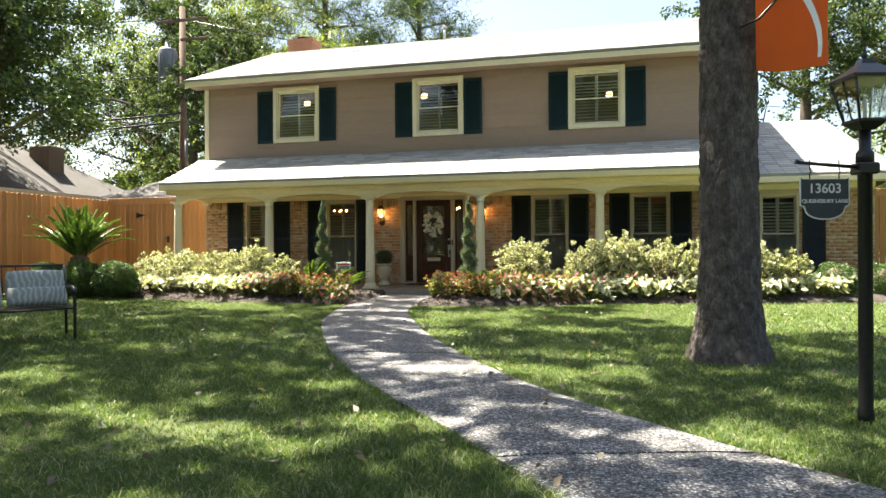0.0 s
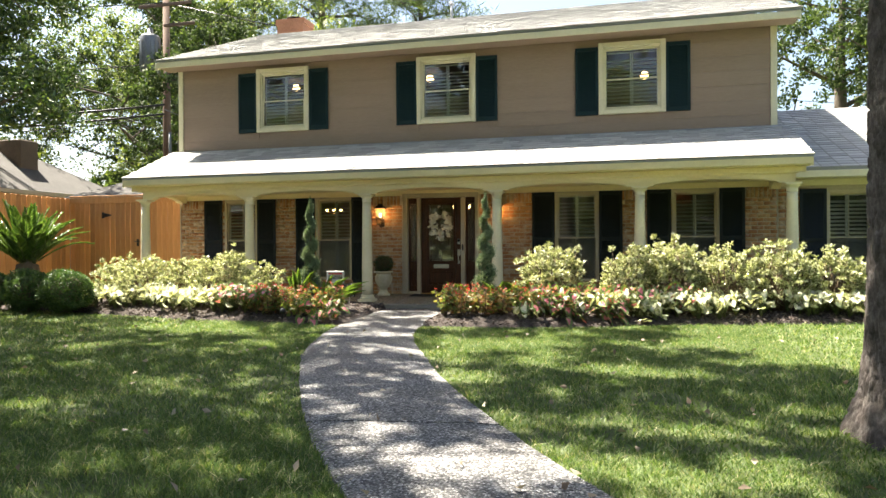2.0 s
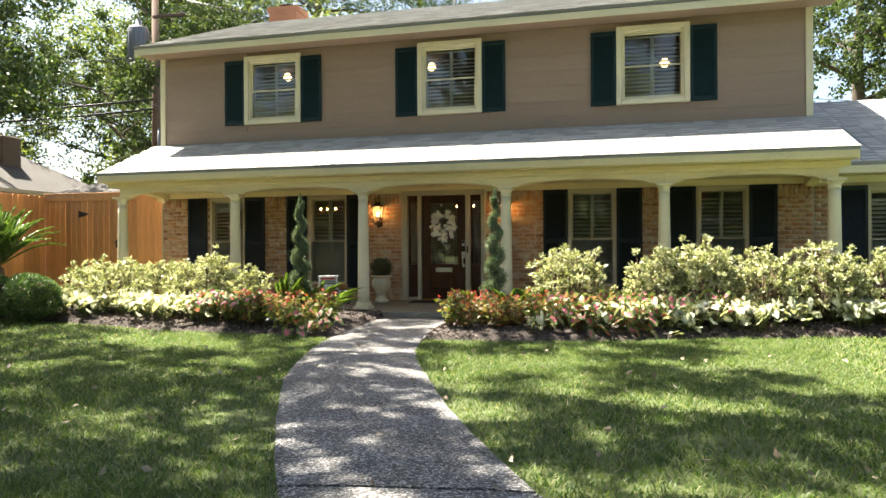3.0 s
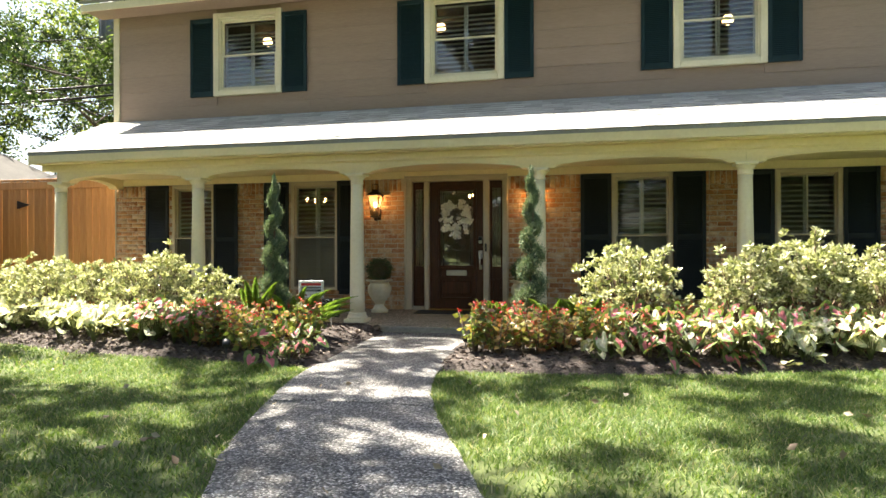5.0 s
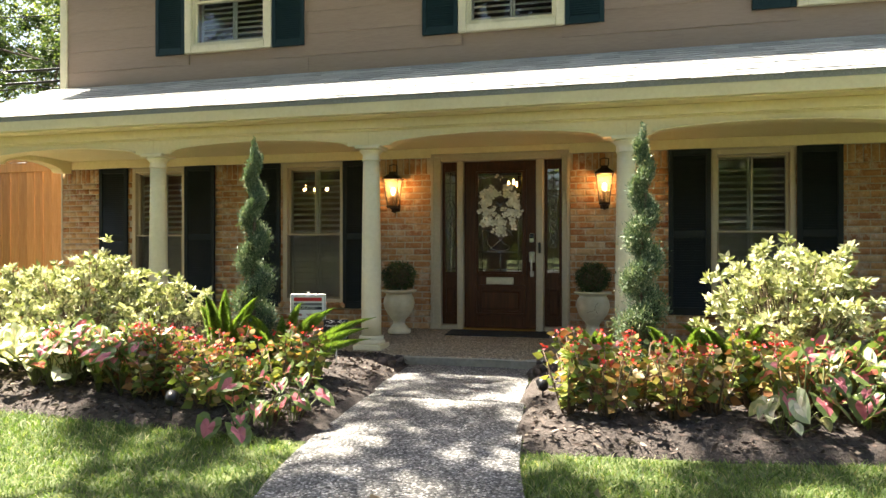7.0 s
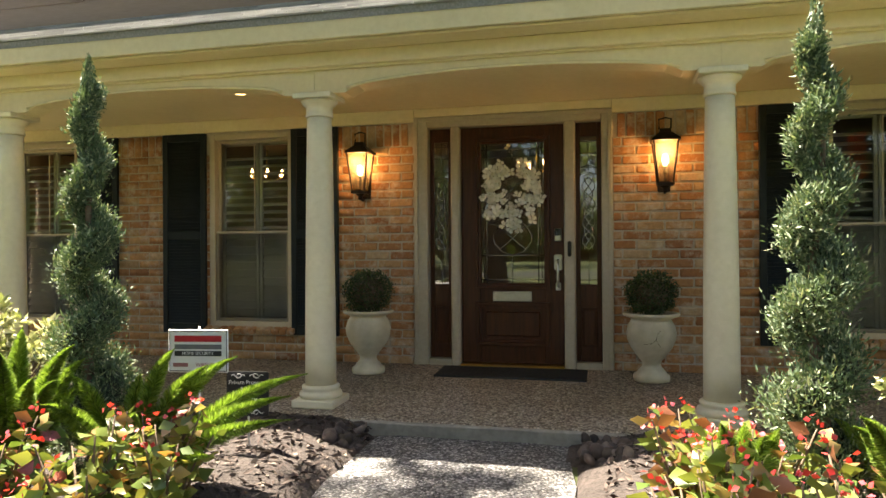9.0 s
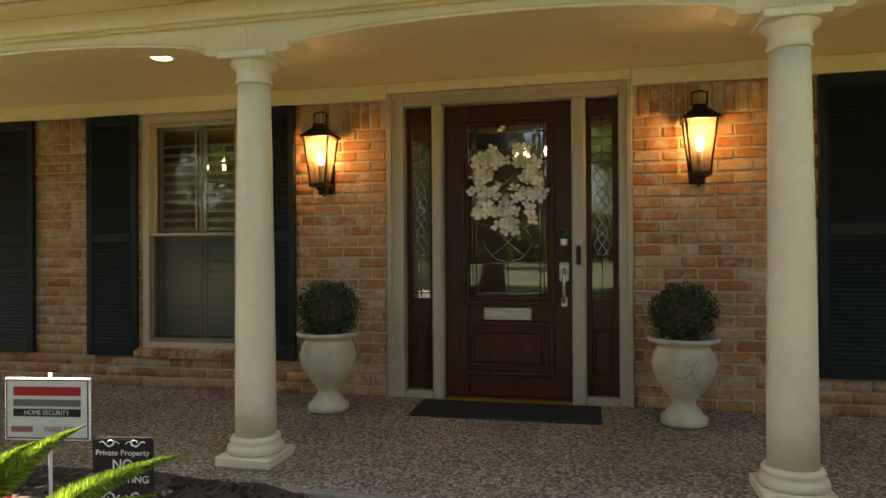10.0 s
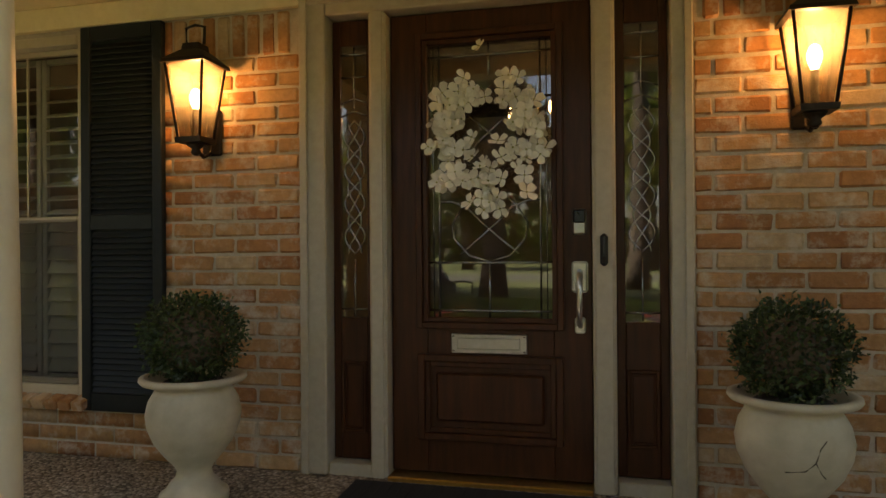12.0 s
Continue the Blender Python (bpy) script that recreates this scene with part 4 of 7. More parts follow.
def lantern(at):
    lamp = thing("wall_lantern", "bronze wall lantern with lit amber glass on the brick", "lantern", at, group="porch lanterns")
    W0, W1, H = 0.112, 0.188, 0.335
    bm = pyramid(bmesh.new(), 0.225, 0.215, H, H + 0.018)
    pyramid(bm, 0.21, 0.10, H + 0.0182, H + 0.068)
    pyramid(bm, 0.09, 0.08, H + 0.0682, H + 0.10)
    part("roof", bm, M_IRON, lamp)
    bm = bmesh.new()
    tube(bm, [(-0.045, 0, H + 0.10), (-0.048, 0, H + 0.18), (0, 0, H + 0.192), (0.048, 0, H + 0.18), (0.045, 0, H + 0.10)], 0.007, 8)
    part("carrying_loop", bm, M_IRON, lamp)
    bm = bmesh.new()
    for x, y in ((-1, -1), (1, -1), (1, 1), (-1, 1)):
        tube(bm, [(x * W0 / 2, y * W0 / 2, 0.0), (x * W1 / 2, y * W1 / 2, H)], 0.007, 4)
    pyramid(bm, 0.128, 0.134, -0.02, 0.004)
    part("cage", bm, M_IRON, lamp)
    for k in range(4):
        bm = bmesh.new()
        h0, h1 = W0 / 2 - 0.006, W1 / 2 - 0.006
        vs = [bm.verts.new(p) for p in ((-h0, -h0, 0.006), (h0, -h0, 0.006), (h1, -h1, H - 0.002), (-h1, -h1, H - 0.002))]
        bm.faces.new(vs)
        pn = part("glass_panel", bm, M_AMBER, lamp)
        pn.rotation_euler.z = k * math.pi / 2
    part("bulb", lathe(bmesh.new(), [(0.012, 0.14), (0.024, 0.17), (0.028, 0.195), (0.018, 0.225), (0.004, 0.235)], 12), M_BULB, lamp)
    part("socket", lathe(bmesh.new(), [(0.016, 0.005), (0.016, 0.138)], 10), M_IRON, lamp)
    bm = lathe(bmesh.new(), [(0.010, -0.075), (0.024, -0.062), (0.018, -0.045), (0.038, -0.03), (0.044, -0.0205)], 14)
    tube(bm, [(0, 0.01, -0.05), (0.0, 0.06, -0.075), (0.0, 0.12, -0.05), (0, 0.135, 0.02)], 0.009, 8)
    part("finial", bm, M_IRON, lamp)
    part("back_plate", cube(-0.05, 0.05, 0.122, 0.146, -0.06, 0.16, bevel=0.008), M_IRON, lamp)
    return lamp


def lantern_light(at):
    li = new("lantern_light", bpy.data.lights.new("lantern_light", "POINT"))
    li.data.energy, li.data.color, li.data.shadow_soft_size = 2.2, (1.0, 0.60, 0.30), 0.03
    li.location = at


LAMPS = [(-4.575, 14.355, 1.69), (-1.985, 14.355, 1.69)]
first = lantern(LAMPS[0])
copy_thing(first, pose(*LAMPS[1]))
for x, y, z in LAMPS:
    lantern_light((x, y - 0.0, z + 0.262))

# ---- urns with clipped box ----
M_URN = mat("aged_cream_stone", (0.60, 0.53, 0.37), (0.74, 0.67, 0.50), 9, 0.8, 0.4, 60, big=3.5, var=0.3)
M_CRACK = mat("crack", (0.10, 0.085, 0.06), (0.14, 0.12, 0.09), 40, 0.9, 0.2)
M_BOX = leaf_mat("box_leaves", [(0.0, (0.014, 0.030, 0.010)), (0.6, (0.034, 0.066, 0.020)), (1.0, (0.085, 0.13, 0.038))], 0.4, 0.2)


def urn(at, cracked, label):
    u = thing("planter_urn", label, "urn", at, group="porch urns")
    prof = [(0.135, 0.0), (0.14, 0.02), (0.138, 0.045), (0.115, 0.06), (0.10, 0.085), (0.075, 0.11), (0.068, 0.135), (0.08, 0.16), (0.115, 0.20), (0.155, 0.255), (0.183, 0.32), (0.19, 0.375), (0.178, 0.43), (0.158, 0.465), (0.15, 0.478), (0.165, 0.49), (0.205, 0.503), (0.215, 0.515), (0.212, 0.528), (0.19, 0.53), (0.165, 0.515), (0.15, 0.49), (0.1, 0.485)]
    body = part("bowl", lathe(bmesh.new(), prof, 40), M_URN, u)
    part("soil", lathe(bmesh.new(), [(0.145, 0.488), (0.12, 0.505), (0.02, 0.512)], 20), M_MULCH, u)
    if cracked:
        bm = bmesh.new()
        def on(a, z):
            r = float(np.interp(z, [p[1] for p in prof[:14]], [p[0] for p in prof[:14]])) + 0.0008
            return (r * math.cos(a), r * math.sin(a), z)
        for line in (((-1.25, 0.41), (-1.38, 0.385), (-1.45, 0.34), (-1.62, 0.31), (-1.95, 0.30)), ((-1.45, 0.34), (-1.32, 0.30), (-1.22, 0.285))):
            tube(bm, [on(a, z) for a, z in line], 0.0022, 4)
        part("crack", bm, M_CRACK, u)
    return u


def box_ball(at, r, n, label, leaf=0.022):
    b = thing("boxwood_ball", label, "topiary", at, group="clipped balls in the urns")
    bm = bmesh.new()
    tube(bm, [(0, 0, -0.03), (0.01, 0, 0.1)], 0.012, 6)
    for k in range(10):
        a = k * 0.63
        tube(bm, [(0, 0, 0.04), (r * 0.5 * math.cos(a), r * 0.5 * math.sin(a), 0.12 + 0.015 * k)], 0.006, 5)
    part("stems", bm, M_TWIG, b)
    d = unit(rng.normal(size=(n, 3)))
    lump = 1 + 0.09 * np.sin(d[:, :1] * 7 + 1) * np.sin(d[:, 2:] * 6) + 0.07 * rng.normal(size=(n, 1))
    rad = r * (0.55 + 0.45 * rng.random((n, 1)) ** 0.4) * lump
    c = d * rad * [1, 1, 0.92] + [0, 0, r * 0.86]
    leaves("foliage", c, d + 0.8 * rng.normal(size=(n, 3)), leaf * (0.7 + 0.6 * rng.random(n)), leaf * 0.6, M_BOX, b)
    bm = bmesh.new()
    bmesh.ops.create_icosphere(bm, subdivisions=2, radius=r * 0.66, matrix=Matrix.Translation((0, 0, r * 0.86)))
    part("twig_core", bm, M_TWIG, b)
    return b


U1, U2 = (-4.415, 14.09, 0.132), (-2.115, 14.17, 0.135)
urn(U1, False, "cream stone urn on a round foot beside the door")
urn(U2, True, "cream stone urn with a cracked bowl beside the door")
box_ball((U1[0], U1[1], U1[2] + 0.50), 0.208, 3600, "small dark green clipped boxwood ball in an urn")
box_ball((U2[0], U2[1], U2[2] + 0.50), 0.20, 3600, "slightly shaggy dark green boxwood ball in a cracked urn")

# ---- lamps seen through the glass ----
def chandelier(at, label):
    c = thing("chandelier", label, "chandelier", at)
    bm = bmesh.new()
    tube(bm, [(0, 0, 0.0), (0, 0, 0.35)], 0.008, 6)
    for k in range(6):
        a = k * math.pi / 3
        tube(bm, [(0, 0, 0.02), (0.1 * math.cos(a), 0.1 * math.sin(a), -0.03), (0.2 * math.cos(a), 0.2 * math.sin(a), 0.02)], 0.006, 6)
    part("arms", bm, M_BRASS, c)
    for k in range(6):
        a = k * math.pi / 3
        part("candle_bulb", lathe(bmesh.new(), [(0.01, 0.0), (0.016, 0.03), (0.004, 0.075)], 8, (0.2 * math.cos(a), 0.2 * math.sin(a), 0.03)), M_BULB_IN, c)


M_BULB_IN = lamp_mat("indoor_bulb", (1.0, 0.55, 0.20), 6.0)
chandelier((-3.20, 16.4, 2.08), "lit brass chandelier in the entrance hall")
chandelier((-6.45, 16.2, 2.05), "lit chandelier in the room behind a window")


def ceiling_lamp(at):
    c = thing("ceiling_lamp", "lit round ceiling lamp in an upstairs room", "ceiling lamp", at, group="upstairs lamps")
    part("rim", lathe(bmesh.new(), [(0.055, 0.0), (0.06, 0.02), (0.05, 0.04)], 20), M_BRASS, c)
    part("bowl", lathe(bmesh.new(), [(0.02, -0.165), (0.07, -0.14), (0.092, -0.085), (0.075, -0.03), (0.04, -0.002)], 20), M_BULB_IN2, c)


M_BULB_IN2 = lamp_mat("ceiling_bulb", (1.0, 0.66, 0.28), 1.6)
for x, z in ((-7.17, 5.20), (-3.76, 5.20), (1.06, 4.95)):
    ceiling_lamp((x, 15.6, z))

can = thing("recessed_light", "small lit recessed downlight in the cream porch ceiling", "ceiling light", (-5.25, 13.47, 2.418))
part("ring", lathe(bmesh.new(), [(0.075, -0.008), (0.082, -0.004), (0.082, 0.001)], 24), M_WHITE, can)
part("lens", lathe(bmesh.new(), [(0.058, -0.011), (0.062, -0.0085)], 24), M_BULB_IN2, can)

# ---- fence, gate ----
def picket(w, h):
    """A dog-eared fence board."""
    bm = bmesh.new()
    prof = [(-w / 2, 0), (w / 2, 0), (w / 2, h - 0.03), (w / 2 - 0.03, h), (-w / 2 + 0.03, h), (-w / 2, h - 0.03)]
    a = [bm.verts.new((x, -0.009, z)) for x, z in prof]
    b = [bm.verts.new((x, 0.009, z)) for x, z in prof]
    bm.faces.new(a)
    bm.faces.new(b[::-1])
    for i in range(6):
        j = (i + 1) % 6
        bm.faces.new((b[i], b[j], a[j], a[i]))
    bmesh.ops.recalc_face_normals(bm, faces=bm.faces[:])
    me = bpy.data.meshes.new("plank")
    bm.to_mesh(me)
    bm.free()
    me.materials.append(M_FENCE)
    return me


PICKETS = [picket(0.138, 2.44), picket(0.143, 2.43), picket(0.134, 2.45)]


def fence(name, p0, p1, label, capped=True):
    f = thing(name, label, "fence", kind="structure")
    a, b = Vector(p0), Vector(p1)
    n = int((b - a).length / 0.144)
    rot = math.atan2(b.y - a.y, b.x - a.x)
    for k in range(n):
        p = a.lerp(b, (k + 0.5) / n)
        ob = new("plank", PICKETS[k % 3])
        ob.parent = f
        ob.matrix_local = pose(p.x, p.y, 0.03 + 0.006 * math.sin(k * 2.1), 0, 0.15 * math.sin(k * 1.7), math.degrees(rot))
    bm = bmesh.new()
    if capped:
        box(bm, 0, (b - a).length, -0.03, 0.03, 2.475, 2.515, 0.004)
        box(bm, 0, (b - a).length, -0.028, -0.0095, 2.32, 2.46, 0.004)
    else:
        for z in (0.35, 1.2, 2.15):
            box(bm, 0, (b - a).length, 0.0095, 0.047, z, z + 0.09, 0.004)
    cap = part("cap_rail" if capped else "back_rail", bm, M_FENCE, f)
    cap.matrix_local = pose(a.x, a.y, 0, 0, 0, math.degrees(rot))
    return f


gate = fence("fence_gate_side", (-13.0, 14.68), (-9.72, 14.68), "tall new orange cedar fence with a gate beside the house")
left_f = fence("fence_side", (-13.0, 3.0), (-13.0, 14.65), "tall new orange cedar fence along the side of the lawn", capped=False)
right_f = fence("fence_far", (6.7, 18.0), (12.0, 18.0), "cedar fence beyond the wing")
bm = bmesh.new()
vs = [bm.verts.new(p) for p in ((-11.98, 14.655, 1.955), (-11.98, 14.655, 2.085), (-11.72, 14.655, 2.02))]
fc = bm.faces.new(vs)
ext = bmesh.ops.extrude_face_region(bm, geom=[fc])
for v in ext["geom"]:
    if isinstance(v, bmesh.types.BMVert):
        v.co.y -= 0.012
bmesh.ops.recalc_face_normals(bm, faces=bm.faces[:])
box(bm, -12.03, -11.98, 14.643, 14.668, 1.945, 2.095, 0.003)
part("hinge", bm, M_BLACK, gate, "black triangular strap hinge")
bm = cube(-11.02, -10.97, 14.64, 14.668, 1.24, 1.42, bevel=0.004)
tube(bm, [(-11.08, 14.635, 1.36), (-10.92, 14.635, 1.36)], 0.012, 6)
part("latch", bm, M_BLACK, gate, "black gate latch")


# ---- planting beds ----
LEFT_BED = [(-13.0, 11.35), (-11.0, 11.3), (-9.6, 11.05), (-8.0, 10.75), (-6.8, 10.3), (-5.3, 10.15), (-4.5, 10.1), (-3.82, 10.0), (-3.5, 9.95)]
RIGHT_BED = [(-2.8, 10.1), (-2.36, 10.12), (-1.6, 10.18), (-0.9, 10.26), (0.2, 10.5), (1.2, 10.85), (2.6, 11.3), (4.0, 11.65), (5.5, 12.1), (7.5, 12.6), (9.0, 12.7)]


def front_of(bed, x):
    return float(np.interp(x, [p[0] for p in bed], [p[1] for p in bed]))


def mulch_height(x, y, bed):
    f = front_of(bed, x)
    u = min(max((y - f) / 0.55, 0.0), 1.0)
    side = min(max((-3.80 - x) / 0.4, 0.0), 1.0) if bed is LEFT_BED else min(max((x + 2.60) / 0.4, 0.0), 1.0)
    return -0.03 + (0.03 + 0.11 * u * (2 - u)) * (0.25 + 0.75 * side) + 0.018 * noise.noise((x * 4, y * 4, 0.5))


def bed_mesh(name, bed, x0, x1, back, label):
    bm = bmesh.new()
    nx, ny = int((x1 - x0) / 0.09), 30
    rows = []
    for i in range(nx + 1):
        x = x0 + (x1 - x0) * i / nx
        f = front_of(bed, x) + 0.03 * noise.noise((x * 6, 0, 0))
        row = []
        for j in range(ny + 1):
            y = f + (back - f) * j / ny
            on_path = np.interp(y, [p[1] for p in LEFT_EDGE], [p[0] for p in LEFT_EDGE]) + 0.015 < x < np.interp(y, [p[1] for p in RIGHT_EDGE], [p[0] for p in RIGHT_EDGE]) - 0.015
            row.append(bm.verts.new((x, y, -0.07 if on_path else mulch_height(x, y, bed) - (0.05 if j == 0 else 0))))
        rows.append(row)
    for a, b in zip(rows, rows[1:]):
        for j in range(ny):
            bm.faces.new((a[j], b[j], b[j + 1], a[j + 1])).smooth = True
    return setting(name, bm, M_MULCH, label, "flower bed")


bed_l = bed_mesh("ground_bed_left", LEFT_BED, -13.0, -3.55, 12.72, "dark bark mulch of the flower bed beside the path")
bed_r = bed_mesh("ground_bed_right", RIGHT_BED, -2.76, 9.0, 12.72, "dark bark mulch of the flower bed along the porch")


def scatter_bed(bed, x0, x1, n, depth=(0.0, 1.0)):
    x = rng.uniform(x0, x1, n)
    f = np.array([front_of(bed, v) for v in x])
    y = f + (12.7 - f) * rng.uniform(depth[0], depth[1], n)
    z = np.array([mulch_height(a, b, bed) for a, b in zip(x, y)])
    return np.stack([x, y, z], 1)


M_CHIP = leaf_mat("bark_chips", [(0.0, (0.025, 0.016, 0.012)), (0.5, (0.07, 0.048, 0.04)), (0.85, (0.13, 0.10, 0.085)), (1.0, (0.30, 0.24, 0.19))], 0.9, 0.0)
for bed, a, b in ((LEFT_BED, -9.5, -3.85), (RIGHT_BED, -2.48, 4.5)):
    n = 9000
    c = scatter_bed(bed, a, b, n) + [0, 0, 0.008]
    h = rng.normal(size=(n, 3)) * [1, 1, 0.25]
    ob = leaves("bark_mulch", c, h, 0.03 + 0.05 * rng.random(n), 0.012 + 0.012 * rng.random(n), M_CHIP, None, "", 0.2)
    tagged(ob, "loose brown bark chips on the flower bed", "mulch", "", "stuff")


def rocks(name, x0, x1, y0, y1, n, label):
    bm = bmesh.new()
    r = random.Random(11)
    for k in range(n):
        s = r.uniform(0.03, 0.058)
        x, y = r.uniform(x0, x1), r.uniform(y0, y1)
        m = Matrix.LocRotScale((x, y, 0.0 + s * 0.45 + r.uniform(0, 0.05)), Euler((r.uniform(0, 3), r.uniform(0, 3), r.uniform(0, 3))), (s, s * r.uniform(0.6, 0.9), s * r.uniform(0.5, 0.75)))
        q = bmesh.ops.create_icosphere(bm, subdivisions=2, radius=1.0)
        for v in q["verts"]:
            v.co *= 1 + 0.22 * noise.noise(v.co * 1.7 + Vector((k, 0, 0)))
        bmesh.ops.transform(bm, matrix=m, verts=q["verts"])
    for f in bm.faces:
        f.smooth = True
    m, nt, b = tree_of("river_rock_" + name)
    geo = nt.nodes.new("ShaderNodeNewGeometry")
    col = ramp(nt, geo.outputs["Random Per Island"], [(0.0, (0.04, 0.03, 0.026)), (0.5, (0.09, 0.066, 0.055)), (1.0, (0.19, 0.145, 0.12))])
    col = mixed(nt, col, ramp(nt, noise_of(nt, place(nt), 40), [(0.3, (0.7, 0.7, 0.7)), (0.7, (1.0, 1.0, 1.0))]), 1.0, "MULTIPLY")
    nt.links.new(col, b.inputs["Base Color"])
    b.inputs["Roughness"].default_value = 0.75
    return tagged(part(name, bm, m), label, "rocks", "", "stuff")


rocks("river_rocks", -4.95, -3.95, 12.3, 12.7, 150, "brown river rocks packed along the porch edge")
rocks("river_rocks", -2.60, -1.6, 12.3, 12.7, 150, "brown river rocks beside the porch step")

# ---- lawn grass ----
M_GRASS = leaf_mat("grass_blades", [(0.0, (0.046, 0.094, 0.022)), (0.45, (0.094, 0.168, 0.036)), (0.85, (0.20, 0.27, 0.078)), (0.95, (0.32, 0.33, 0.17)), (1.0, (0.46, 0.42, 0.28))], 0.5, 0.5)


def lawn(name, x0, x1, y0, y1, per_m2, tall, label, width=0.0075):
    n = int((x1 - x0) * (y1 - y0) * per_m2)
    x, y = rng.uniform(x0, x1, n), rng.uniform(y0, y1, n)
    s = np.linspace(0, len(LEFT_EDGE) - 1.01, 160)
    le = np.array([curve_at(LEFT_EDGE, v)[:] for v in s])
    re = np.array([curve_at(RIGHT_EDGE, v)[:] for v in s])
    poly = np.concatenate([le, re[::-1]])
    inside = np.zeros(n, bool)
    px, py = poly[:, 0], poly[:, 1]
    j = len(poly) - 1
    for i in range(len(poly)):
        cond = ((py[i] > y) != (py[j] > y)) & (x < (px[j] - px[i]) * (y - py[i]) / (py[j] - py[i] + 1e-12) + px[i])
        inside ^= cond
        j = i
    bed = np.where(x < -3.1, np.interp(x, [p[0] for p in LEFT_BED], [p[1] for p in LEFT_BED]), np.interp(x, [p[0] for p in RIGHT_BED], [p[1] for p in RIGHT_BED]))
    trunk = np.hypot(x - 2.2, y - 5.05) < 0.40
    thin = (np.sin(x * 1.9 + 1.3 * np.sin(y * 1.1)) * np.sin(y * 2.3 + 0.7) > 0.82) & (rng.random(n) < 0.5)
    keep = ~inside & (y < bed - 0.02) & ~trunk & ~thin
    x, y = x[keep], y[keep]
    n = len(x)
    h = tall * 0.8 * (0.55 + 0.75 * rng.random(n)) * (0.85 + 0.3 * np.sin(x * 0.9) * np.sin(y * 1.3))
    a = rng.uniform(0, 2 * np.pi, n)
    lean = rng.normal(0, 0.95, (n, 2)) * h[:, None]
    w = width * (0.7 + 0.6 * rng.random(n)) / 2
    z = np.full(n, -0.035)
    base = np.stack([x, y, z], 1)
    d = np.stack([np.cos(a), np.sin(a), 0 * a], 1) * w[:, None]
    mid = base + np.concatenate([lean * 0.3, h[:, None] * 0.6], 1)
    tip = base + np.concatenate([lean, h[:, None] * 0.95], 1)
    V = np.stack([base - d, base + d, mid + d * 0.8, mid - d * 0.8, tip], 1).reshape(-1, 3)
    i = np.arange(n)[:, None] * 5
    F = np.concatenate([i + [0, 1, 2], i + [0, 2, 3], i + [3, 2, 4]], 1).reshape(-1, 3)
    return tagged(raw(name, V, F, M_GRASS), label, "grass", "", "stuff")


lawn("grass", -4.6, 4.2, 0.3, 4.4, 5200, 0.06, "short green lawn grass, blade by blade", 0.0058)
lawn("grass", -8.0, -4.6, 0.3, 4.4, 1800, 0.065, "short green lawn grass under the oaks", 0.009)
lawn("grass", 4.2, 5.5, 0.3, 4.4, 1800, 0.065, "short green lawn grass by the lamp post", 0.009)
lawn("grass", -8.0, 5.5, 4.4, 7.4, 1900, 0.062, "short green lawn grass beside the path", 0.008)
lawn("grass", -6.4, 2.4, 7.4, 11.0, 3900, 0.058, "short green lawn grass along the flower beds", 0.006)
lawn("grass", -13.0, -6.4, 7.4, 12.7, 1000, 0.068, "green lawn grass near the palm", 0.0105)
lawn("grass", 2.4, 8.5, 7.4, 12.7, 1000, 0.068, "green lawn grass before the wing", 0.0105)
lawn("grass", -13.0, -8.0, 1.0, 7.4, 500, 0.075, "green lawn grass by the fence", 0.014)
lawn("grass", 5.5, 12.0, -1.0, 7.4, 400, 0.075, "green lawn grass beyond the lamp post", 0.014)

n = 260
c = np.stack([rng.uniform(-8, 5, n), rng.uniform(0.5, 9.5, n), np.full(n, 0.03)], 1)
tagged(leaves("fallen_leaves", c, rng.normal(size=(n, 3)) * [1, 1, 0.3], 0.07, 0.04, leaf_mat("dry_leaf", [(0.0, (0.16, 0.11, 0.07)), (1.0, (0.42, 0.36, 0.27))], 0.8, 0.1)), "dry fallen leaves scattered on the lawn", "leaves", "", "stuff")

# ---- bed plants ----
M_STEM = mat("green_stem", (0.10, 0.13, 0.04), (0.16, 0.18, 0.06), 20, 0.7, 0.1)
M_BROWNSTEM = mat("brown_stem", (0.12, 0.08, 0.05), (0.20, 0.14, 0.09), 20, 0.85, 0.3)
M_SHRUB = leaf_mat("variegated_leaves", [(0.0, (0.12, 0.15, 0.05)), (0.35, (0.28, 0.31, 0.14)), (0.65, (0.52, 0.53, 0.34)), (1.0, (0.80, 0.79, 0.64))], 0.3, 0.3)


